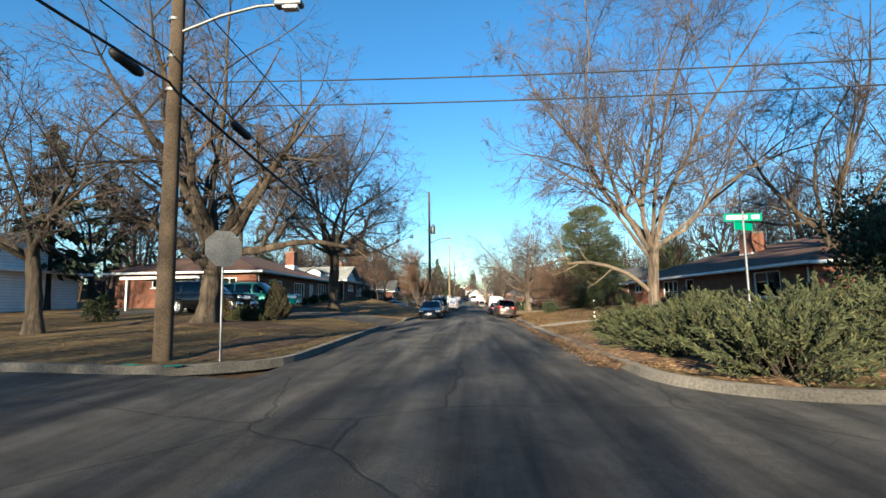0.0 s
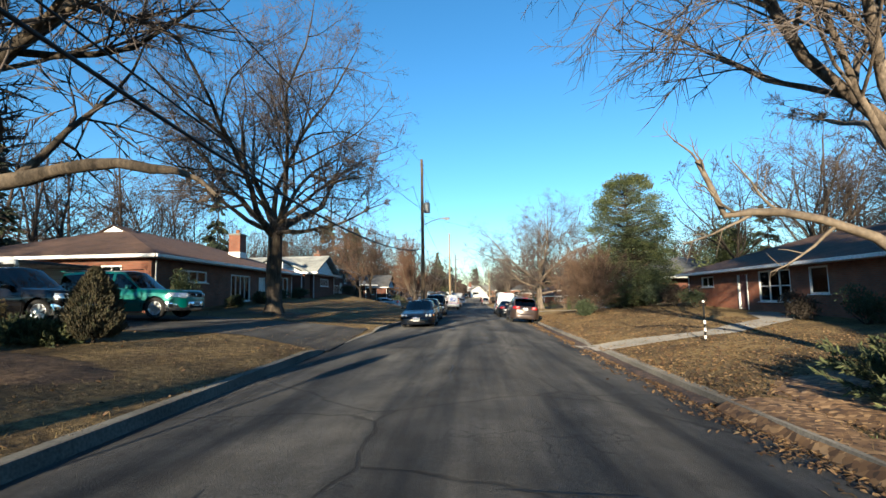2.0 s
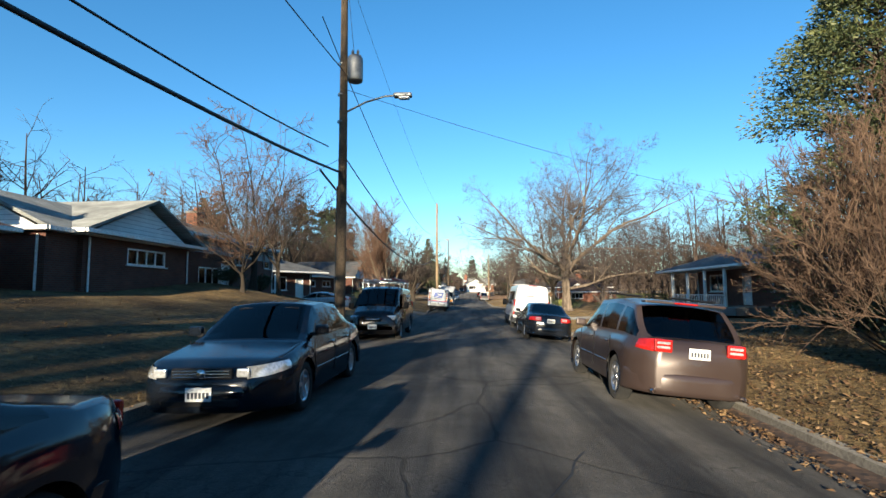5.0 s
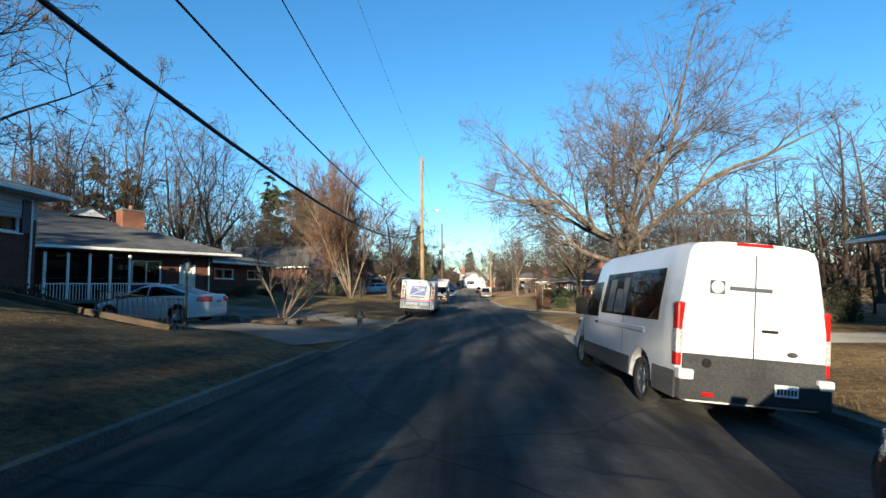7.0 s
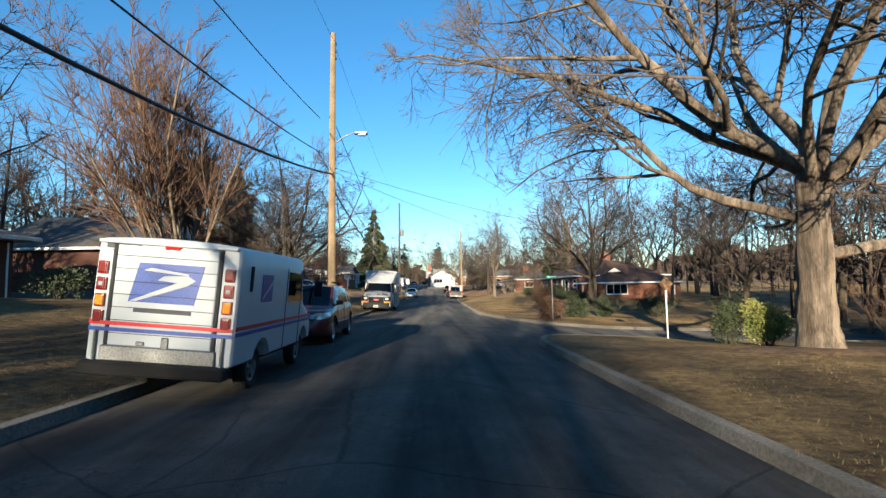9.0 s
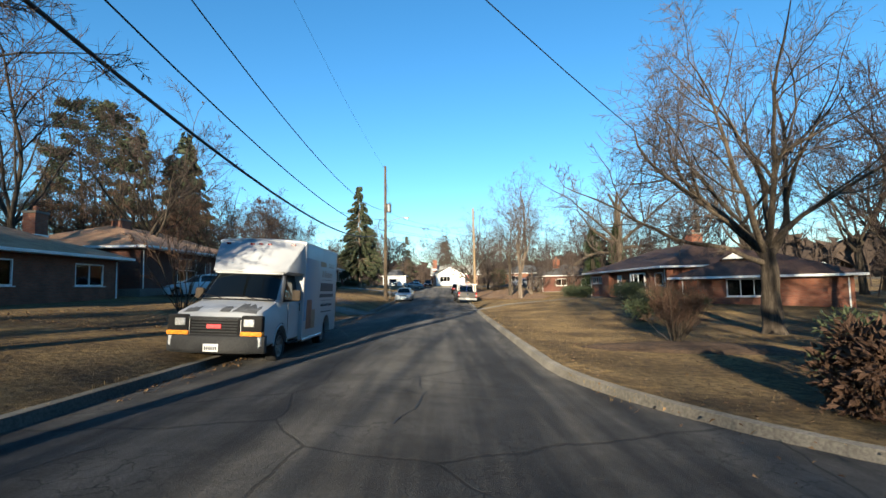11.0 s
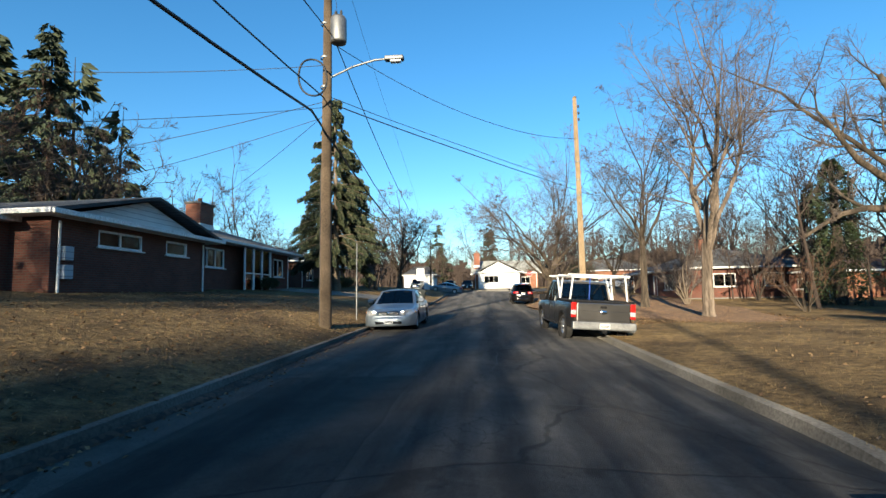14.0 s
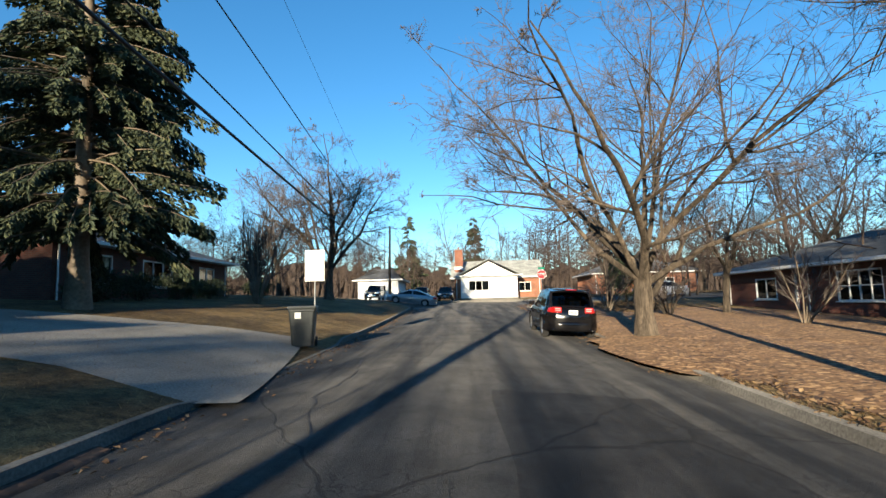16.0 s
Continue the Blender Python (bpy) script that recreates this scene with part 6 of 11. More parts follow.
def smooth_car(t, spec, mat):
    """The body with its arches, the panes that follow its skin, and dark seats inside."""
    sh = Shell(spec)
    L, ws, R = sh.L, spec["wheels"], spec["arch"]
    (y0, z0), (y1, z1), (y2, z2), (y3, z3) = spec["cabin"]
    marks = {y0, y1, y2, y3}
    ys = sorted({*np.round(np.linspace(-L, -L + 0.2, 8), 4), *np.round(np.linspace(L - 0.2, L, 8), 4), *np.round(np.arange(-L + 0.25, L - 0.22, 0.055), 4), *[round(w + R * math.cos(a), 4) for w in ws for a in np.linspace(0, math.pi, 15)], *[round(a + o, 4) for a in marks for o in (-0.05, 0, 0.05)]})
    rings = [sh.ring(y) for y in ys]
    half = len(rings[0][0])
    v = []
    for y, (pts, _) in zip(ys, rings):
        v += [(x, y, z) for x, z in pts] + [(-x, y, z) for x, z in pts[-2::-1]]
    k = 2 * half - 1
    skin, panes = [], collections.defaultdict(list)
    ym, yd = spec.get("b_pillar", (y1 + y2) / 2 - 0.1), spec.get("d_pillar")
    for i in range(len(ys) - 1):
        y, h = (ys[i] + ys[i + 1]) / 2, min(rings[i][1], rings[i + 1][1])
        for j in range(k - 1):
            q = (i * k + j, (i + 1) * k + j, (i + 1) * k + j + 1, i * k + j + 1)
            m = j if j < half - 1 else k - 2 - j
            s = 0 if j < half - 1 else 1
            hole = None
            if 10 <= m < 14 and h > 0.1 and y0 + 0.16 < y < y3 - 0.1:
                stops = [a for a in (ym, yd) if a is not None]
                if all(abs(y - a) > 0.045 for a in stops) and not (yd is None and y < y0 + spec.get("sail", 0.3)):
                    hole = ("side_window", s, sum(y > a for a in stops))
            elif m >= 17 and y2 + 0.02 < y < y3 - 0.05 and h > 0.03:
                hole = ("windscreen", 0, 0)
            elif m >= 17 and y0 + 0.05 < y < y1 - 0.02 and h > 0.03:
                hole = ("rear_window", 0, 0)
            (skin if hole is None else panes[hole]).append(q)
    skin += [tuple(range(k)), tuple(range(len(v) - 1, len(v) - 1 - k, -1))]
    part("body", sharp(mesh_of("body", v, skin, True, mat), 42), t)
    for (name, _, _), faces in panes.items():
        use = sorted({a for q in faces for a in q})
        at = {a: b for b, a in enumerate(use)}
        part(name, mesh_of(name, [v[a] for a in use], [tuple(at[a] for a in q) for q in faces], True, AUTO_GLASS), t, {"windscreen": "tinted windscreen", "rear_window": "dark rear glass"}.get(name, ""))
    wb = spec["W"] / 2 * 0.86
    for y in (ym - 0.2, ym + 0.75 if ym + 0.75 < y3 - 0.4 else ym + 0.5):
        for s in (-0.36, 0.36):
            sx = s * spec["W"] / 1.9
            part("seat", rbox("seat", (0.48, 0.2, 0.7), INTERIOR, 0.06, 2, (sx, y - 0.25, z0 - 0.1)), t)
            part("headrest", rbox("headrest", (0.26, 0.1, 0.18), INTERIOR, 0.04, 2, (sx, y - 0.27, z0 + 0.3)), t)
    part("dashboard", rbox("dashboard", (wb * 1.85, 0.5, 0.12), INTERIOR, 0.04, 1, (0, y3 - 0.4, z3 - 0.12)), t)
    part("cabin_floor", rbox("cabin_floor", (wb * 1.8, y3 - y0, 0.06), INTERIOR, 0.01, 1, (0, (y0 + y3) / 2, spec["sill"] + 0.2)), t)
    return sh


def skin_patch(name, sh, s, y0, y1, low, high, mat, out=0.007, n=14, m=5):
    """A lens or panel that lies on the flank between two stations; low and high: its edges as functions of 0..1 along it."""
    v = []
    for i in range(n + 1):
        u = i / n
        y = y0 + (y1 - y0) * u
        for j in range(m + 1):
            w = j / m
            z = low(u) + (high(u) - low(u)) * w
            x = sh.side(y, z)
            slope = (sh.side(min(y + 0.01, sh.L), z) - sh.side(max(y - 0.01, -sh.L), z)) / 0.02
            nl = math.hypot(1, slope)
            puff = out * (0.35 + 0.65 * min(1, 4 * w * (1 - w) * 1.6) * min(1, 6 * u * (1 - u) + 0.3))
            v.append((s * (x + puff / nl), y - puff * slope / nl, z))
    k = m + 1
    f = [(i * k + j, (i + 1) * k + j, (i + 1) * k + j + 1, i * k + j + 1) for i in range(n) for j in range(m)]
    return mesh_of(name, v, f if s > 0 else [q[::-1] for q in f], True, mat)


def car(label, mat, spec, x, y, heading, name="car", z=None, group=""):
    """A parked car from its outline; local +y is ahead."""
    zz = on_street(x, y) if z is None else z
    t = thing(name, label, "car", parked(x, y, heading) if z is None else pose(x, y, zz, 0, 0, heading), group)
    L, W = spec["L"] / 2, spec["W"]
    sh = smooth_car(t, spec, mat)
    wheels(t, spec["wheels"], W / 2 - spec.get("tread", 0.22) / 2 - 0.03, spec["tyre"], spec.get("tread", 0.22), spec.get("spokes", 5))
    fz, rz = spec["lamp_z"], spec["tail_z"]
    trim = spec.get("trim", mat)
    hw, hh = spec.get("head", (0.42, 0.17))
    tw, th = spec.get("tail", (0.34, 0.16))
    for s in (-1, 1):
        if hw > 0.1:
            part("headlight", skin_patch("headlight", sh, s, L - 0.52, L - 0.012, lambda u: fz - hh * (0.1 + 0.4 * u), lambda u: fz + hh * (0.5 - 0.12 * u), SILVER_LENS), t, "clear headlight")
            part("headlight_front", rbox("headlight_front", (0.15, 0.045, hh * 0.62), SILVER_LENS, 0.022, 3, (s * (float(sh.half(L)) - 0.13), L - 0.012, fz - 0.01)), t)
        if spec.get("amber"):
            part("indicator", skin_patch("indicator", sh, s, L - 0.6, L - 0.4, lambda u: fz - 0.04, lambda u: fz + 0.01 + 0.06 * u, AMBER, 0.012), t, "amber indicator")
        tl = part("tail_light", skin_patch("tail_light", sh, s, -L + 0.012, -L + min(tw * 0.8, 0.32), lambda u: rz - th * (0.5 - 0.15 * u), lambda u: rz + th * (0.5 - 0.2 * u), RED_LENS, 0.014), t, "red tail light")
        inner = float(sh.half(L)) - 0.12
        part("tail_lens", rbox("tail_lens", (0.26, 0.05, th * 0.94), RED_LENS, 0.025, 2, (s * inner, -L + 0.008, rz)), tl)
        if spec.get("clear_tail"):
            for dz in (-0.12, 0.2):
                part("reverse_lens", rbox("reverse_lens", (0.2, 0.03, th * 0.2), SILVER_LENS, 0.012, 1, (s * inner, -L - 0.012, rz + th * dz)), tl)
    gw, gh, gz = spec.get("grille", (0.8, 0.14, fz - 0.02))
    g = part("grille", rbox("grille", (gw, 0.06, gh), BLACK, 0.03, 2, (0, L - 0.03, gz)), t, "dark grille")
    for k in range(3):
        part("slat", rbox("slat", (gw * 0.94, 0.02, 0.014), spec.get("slat", CHROME), 0.005, 1, (0, L + 0.002, gz + gh * (k - 1) * 0.28)), g)
    part("emblem", lathe("emblem", [(0.001, 0.012), (0.05, 0.01), (0.055, 0)], CHROME, 14), t, m=Matrix.Translation((0, L + 0.006, gz)) @ Matrix.Rotation(-math.pi / 2, 4, "X"))
    b = spec["sill"]
    part("bumper", bumper_bar("bumper", W * 0.985, L + 0.04, b + 0.16, 0.32, trim, 1, 0.5, 0.22, 4.6), t)
    part("bumper", bumper_bar("bumper", W * 0.985, L + 0.04, b + 0.18, 0.32, trim, -1, 0.5, 0.22, 4.6), t)
    part("air_intake", rbox("air_intake", (W * 0.5, 0.05, 0.09), BLACK, 0.02, 1, (0, L + 0.024, b + 0.12)), t)
    plate(t, L + 0.055, spec.get("plate_f", b + 0.27), 1)
    plate(t, -L - 0.012 if spec.get("plate_low") else -L + spec.get("plate_in", -0.012), spec["plate_r"], -1)
    ztop = spec["cabin"][0][1]
    doors = spec["doors"]
    seams(t, doors, b + 0.14, ztop - 0.06, W)
    handles(t, [d + 0.18 for d in doors[:-1]], ztop - 0.16, W, spec.get("handle", mat))
    mirrors(t, spec["cabin"][3][0] - 0.36, ztop + 0.06, W - 0.04, mat)
    for s in (-1, 1):
        part("side_trim", rbox("side_trim", (0.03, spec["wheels"][1] - spec["wheels"][0] - 2 * spec["arch"], 0.05), spec.get("strip", mat), 0.012, 1, (s * (W / 2 - 0.012), sum(spec["wheels"]) / 2, b + 0.3)), t)
    if spec.get("exhaust"):
        for s in (-1, 1):
            part("exhaust_pipe", lathe("exhaust_pipe", [(0.03, 0), (0.04, 0.02), (0.04, 0.16), (0.03, 0.16)], CHROME, 12), t, m=Matrix.Translation((s * W * 0.34, -L - 0.05, b + 0.07)) @ Matrix.Rotation(-math.pi / 2, 4, "X"))
    if spec.get("spoiler"):
        part("spoiler", rbox("spoiler", (W * 0.66, 0.22, 0.04), mat, 0.015, 2, (0, spec["cabin"][1][0] - 0.1, spec["cabin"][1][1] + 0.02)), t)
        part("brake_light", rbox("brake_light", (0.36, 0.03, 0.03), RED_LENS, 0.01, 1, (0, spec["cabin"][1][0] - 0.22, spec["cabin"][1][1] + 0.02)), t, "high red brake light")
    if spec.get("rails"):
        for s in (-1, 1):
            part("roof_rail", beam("roof_rail", (s * W / 2 * 0.62, spec["cabin"][1][0] + 0.1, spec["cabin"][1][1] + 0.09), (s * W / 2 * 0.62, spec["cabin"][2][0] - 0.1, spec["cabin"][2][1] + 0.1), 0.035, BLACK), t)
    return t


SEDAN = dict(L=4.87, W=1.82, sill=0.2, arch=0.37, tyre=0.325, wheels=(-1.36, 1.38), top=[(-2.43, 0.82), (-2.3, 0.96), (-1.7, 1.0), (-1.2, 0.95), (0.9, 0.93), (1.3, 0.9), (2.1, 0.78), (2.35, 0.68), (2.43, 0.6)],
             cabin=[(-1.75, 0.97), (-0.95, 1.42), (0.35, 1.43), (1.2, 0.93)], lamp_z=0.66, tail_z=0.82, plate_r=0.78, doors=(-1.0, -0.02, 1.05), b_pillar=-0.05, head=(0.46, 0.16), grille=(0.72, 0.13, 0.64), plate_f=0.42)
COUPE = dict(SEDAN, sill=0.17, L=4.38, W=1.71, arch=0.345, tyre=0.3, wheels=(-1.28, 1.29), top=[(-2.19, 0.8), (-2.0, 0.94), (-1.3, 0.95), (0.8, 0.88), (1.2, 0.82), (1.9, 0.68), (2.1, 0.58), (2.19, 0.5)],
             cabin=[(-1.7, 0.94), (-0.6, 1.3), (0.15, 1.32), (1.15, 0.84)], lamp_z=0.585, tail_z=0.78, head=(0.01, 0.01), grille=(0.5, 0.03, 0.5), doors=(-0.35, 0.98), b_pillar=-0.38, plate_f=0.40, amber=True)
TL = dict(SEDAN, L=4.73, W=1.83, wheels=(-1.36, 1.38), top=[(-2.36, 0.86), (-2.25, 1.0), (-1.7, 1.03), (-1.2, 0.97), (0.9, 0.94), (1.3, 0.9), (2.0, 0.77), (2.36, 0.6)], cabin=[(-1.85, 1.0), (-0.95, 1.42), (0.25, 1.44), (1.25, 0.94)],
          tail=(0.36, 0.17), clear_tail=True, exhaust=True, tail_z=0.84, slat=BLACK)
CIVIC = dict(SEDAN, L=4.63, W=1.8, wheels=(-1.3, 1.4), cabin=[(-1.95, 1.02), (-0.75, 1.39), (0.3, 1.4), (1.35, 0.92)], top=[(-2.31, 0.86), (-2.2, 1.04), (-1.7, 1.02), (0.9, 0.93), (1.35, 0.88), (2.0, 0.76), (2.31, 0.6)], tail=(0.46, 0.2), tail_z=0.86)
SUV = dict(L=4.79, W=1.88, sill=0.27, arch=0.42, tyre=0.37, wheels=(-1.4, 1.42), top=[(-2.39, 0.95), (-2.3, 1.1), (-1.6, 1.1), (0.9, 1.06), (1.4, 1.02), (2.1, 0.92), (2.3, 0.8), (2.39, 0.7)],
           cabin=[(-2.22, 1.08), (-1.65, 1.62), (0.35, 1.68), (1.3, 1.05)], roof_w=0.72, lamp_z=0.8, tail_z=1.0, plate_r=0.92, doors=(-1.15, -0.1, 0.95), b_pillar=-0.15, d_pillar=-1.2, head=(0.44, 0.2), tail=(0.36, 0.2), grille=(0.8, 0.2, 0.78), spoiler=True, rails=True, plate_f=0.55, spokes=6)
X5 = dict(SUV, L=4.67, W=1.87, top=[(-2.33, 0.95), (-2.25, 1.08), (-1.6, 1.1), (0.9, 1.08), (1.3, 1.05), (2.1, 0.95), (2.33, 0.75)], cabin=[(-2.12, 1.08), (-1.75, 1.66), (0.3, 1.7), (1.2, 1.07)], exhaust=True, clear_tail=True)
ESCAPE = dict(SUV, L=4.52, W=1.84, wheels=(-1.33, 1.36), top=[(-2.26, 0.95), (-2.2, 1.08), (-1.6, 1.1), (0.8, 1.06), (1.3, 1.02), (2.0, 0.95), (2.2, 0.8), (2.26, 0.7)], cabin=[(-2.08, 1.08), (-1.6, 1.6), (0.3, 1.64), (1.2, 1.05)], grille=(1.0, 0.26, 0.74))
EXPLORER = dict(SUV, L=4.79, W=1.85, top=[(-2.39, 0.98), (-2.3, 1.06), (0.9, 1.05), (1.3, 1.04), (2.25, 0.98), (2.39, 0.85)], cabin=[(-2.3, 1.06), (-2.1, 1.7), (0.1, 1.72), (0.85, 1.05)], grille=(0.9, 0.2, 0.8), trim=CHROME, slat=CHROME, plate_f=0.5)

NAVY = paint("navy_car_paint", (0.004, 0.007, 0.013), 0.0, 0.1, 0.0)
BLACK_CAR = paint("black_car_paint", (0.003, 0.003, 0.004), 0.0, 0.1, 0.0)
BRONZE = paint("bronze_car_paint", (0.05, 0.034, 0.03), 0.3)
SILVER = paint("silver_blue_car_paint", (0.22, 0.26, 0.30), 0.5)
SLATE = paint("slate_car_paint", (0.007, 0.010, 0.016), 0.1, 0.12, 0.1)
MAROON = paint("maroon_car_paint", (0.09, 0.015, 0.017), 0.4)
GREEN_CAR = paint("teal_green_car_paint", (0.0, 0.12, 0.10), 0.4)
WHITE_CAR = paint("white_car_paint", (0.54, 0.545, 0.55), 0.0)
WHITE_TRUCK = paint("chalky_white_truck_paint", (0.36, 0.37, 0.385), 0.0, 0.5, 0.1)
# the mail truck's white, with the blue-grey of shade mixed into the colour
WHITE_MAIL_SHADED = paint("shade_tinted_white_truck_paint", (0.40, 0.435, 0.465), 0.0, 0.45, 0.2)
DARK_LENS = plain("dark_red_lamp_lens", (0.17, 0.012, 0.012), 0.25, 0, 0.4)
GREY_TRUCK = paint("grey_pickup_paint", (0.11, 0.105, 0.10), 0.85, 0.28, 0.4)

integra = car("navy blue coupe with round paired headlamps, parked at the kerb", NAVY, COUPE, -2.78, 38.4, 180)
for s in (-1, 1):
    for k, r, ahead in ((0.50, 0.062, 2.175), (0.67, 0.07, 2.1)):
        part("headlight", lathe("headlight", [(r, -0.2), (r, 0.0), (r * 0.8, 0.03), (0.001, 0.045)], SILVER_LENS, 18), integra, "round headlamp", Matrix.Translation((s * k, ahead, 0.585)) @ Matrix.Rotation(-math.pi / 2, 4, "X"))
car("dark blue sedan parked close behind a coupe", NAVY, SEDAN, -3.0, 45.5, 180)
car("bronze crossover SUV with chrome exhausts, parked at the kerb", BRONZE, dict(SUV, exhaust=True, clear_tail=True), 3.33, 47.3, 0)
car("dark slate sedan with red and clear tail lamps", SLATE, TL, 3.22, 59.35, 0)
car("maroon SUV with a wide chrome grille behind the mail truck", MAROON, ESCAPE, -2.85, 95.4, 180)
car("pale silver-blue sedan with a chrome grille at the kerb", SILVER, dict(SEDAN, L=4.9, W=1.84, wheels=(-1.32, 1.42), head=(0.56, 0.2), amber=True, plate_f=0.36), -2.5, 158.8, 180)
car("black SUV with lit red tail lamps beside a leafy verge", BLACK_CAR, X5, 4.05, 180.3, 0)
car("silver sedan standing across the junction", SILVER, CIVIC, -4.4, 208.0, 90)
car("white compact sedan parked nose-in on a driveway", WHITE_CAR, CIVIC, -11.5, 76.6, 84, z=on_lawn(-11.5, 76.6))
car("white sedan parked on the drive before a tan-roofed house", WHITE_CAR, SEDAN, -13.6, 135.4, 90, z=on_lawn(-13.6, 135.4) + 0.03)
car("teal green SUV with chrome bumper on a driveway", GREEN_CAR, EXPLORER, -12.5, 29.7, -90, z=on_lawn(-12.5, 29.7) + 0.02)
car("dark SUV parked beside a hedge on the driveway", BLACK_CAR, EXPLORER, -13.85, 26.5, -90, z=on_lawn(-13.85, 26.5) + 0.02)
car("dark grey SUV on a driveway beyond the junction", SLATE, EXPLORER, -10.0, 221.0, 180, z=on_street(-10, 221) + 0.12)
car("black SUV by the white house", BLACK_CAR, SUV, -1.6, 221.5, 180, z=on_street(-1.6, 221) + 0.12)
car("dark SUV on the drive beside a white house", SLATE, SUV, -4.6, 223.0, 180, z=on_street(-4.6, 223) + 0.12)
car("pale silver sedan parked on the side street", SILVER, SEDAN, 24.0, 101.0, 90)
car("white sedan parked past the corner house", WHITE_CAR, SEDAN, 19.0, 209.5, 90)


def box_section(y, wb, wt, z0, z1, r, tumble=0.5):
    """Closed rounded van section."""
    zw = z0 + (z1 - z0) * tumble
    half = [(wb * 0.9, z0), (wb, z0 + 0.06), (wb, zw), (wt + 0.01, z1 - r), (wt - r * 0.29, z1 - r * 0.29), (wt - r, z1), (wt * 0.5, z1 + 0.03), (0, z1 + 0.04)]
    pts = [(x, y, z) for x, z in half]
    return pts + [(-x, y, z) for x, y, z in pts[-2::-1]]


def van_body(name, mat, stations, arches, R, tyre, r=0.14, sill=0.3):
    """stations: (y, half width low, half width high, top z)."""
    sy = [s[0] for s in stations]
    ys = sorted({*sy, *np.round(np.arange(sy[0], sy[-1], 0.12), 3), *[round(w + R * math.cos(a), 3) for w in arches for a in np.linspace(0, math.pi, 13)]})
    secs = []
    for y in ys:
        wb, wt, z1 = [float(np.interp(y, sy, [s[k] for s in stations])) for k in (1, 2, 3)]
        z0 = sill
        for w in arches:
            if abs(y - w) < R:
                z0 = max(z0, tyre + math.sqrt(R * R - (y - w) ** 2))
        z0 = min(z0, z1 - 0.2)
        secs.append(box_section(y, wb, wt, z0, z1, min(r, 0.3 * z1), max((sill + z1) / 2 - z0, 0.06) / (z1 - z0)))
    return sharp(loft(name, secs, mat), 38)


def lean_panel(x0, z, wb, wt, z0, z1, tumble=0.5):
    zw = z0 + (z1 - z0) * tumble
    return wb if z < zw else wb + (wt - wb) * (z - zw) / (z1 - zw)


def side_glass(t, s, pts, wb, wt, z0, z1, mat, name="side_window", out=0.006, nz=4):
    """A pane on the flank: pts is (y0, y1, z_low, z_high, slant ahead)."""
    y0, y1, za, zb, sl = pts
    v, f, k = [], [], 0
    rows = [za + (zb - za) * j / nz for j in range(nz + 1)]
    for z in rows:
        x = s * (lean_panel(0, z, wb, wt, z0, z1) + out)
        cut = sl * (z - za) / (zb - za)
        v += [(x, y0, z), (x, y1 - cut, z)]
    f = [(2 * j, 2 * j + 1, 2 * j + 3, 2 * j + 2) if s > 0 else (2 * j, 2 * j + 2, 2 * j + 3, 2 * j + 1) for j in range(nz)]
    return part(name, mesh_of(name, v, f, True, mat), t)


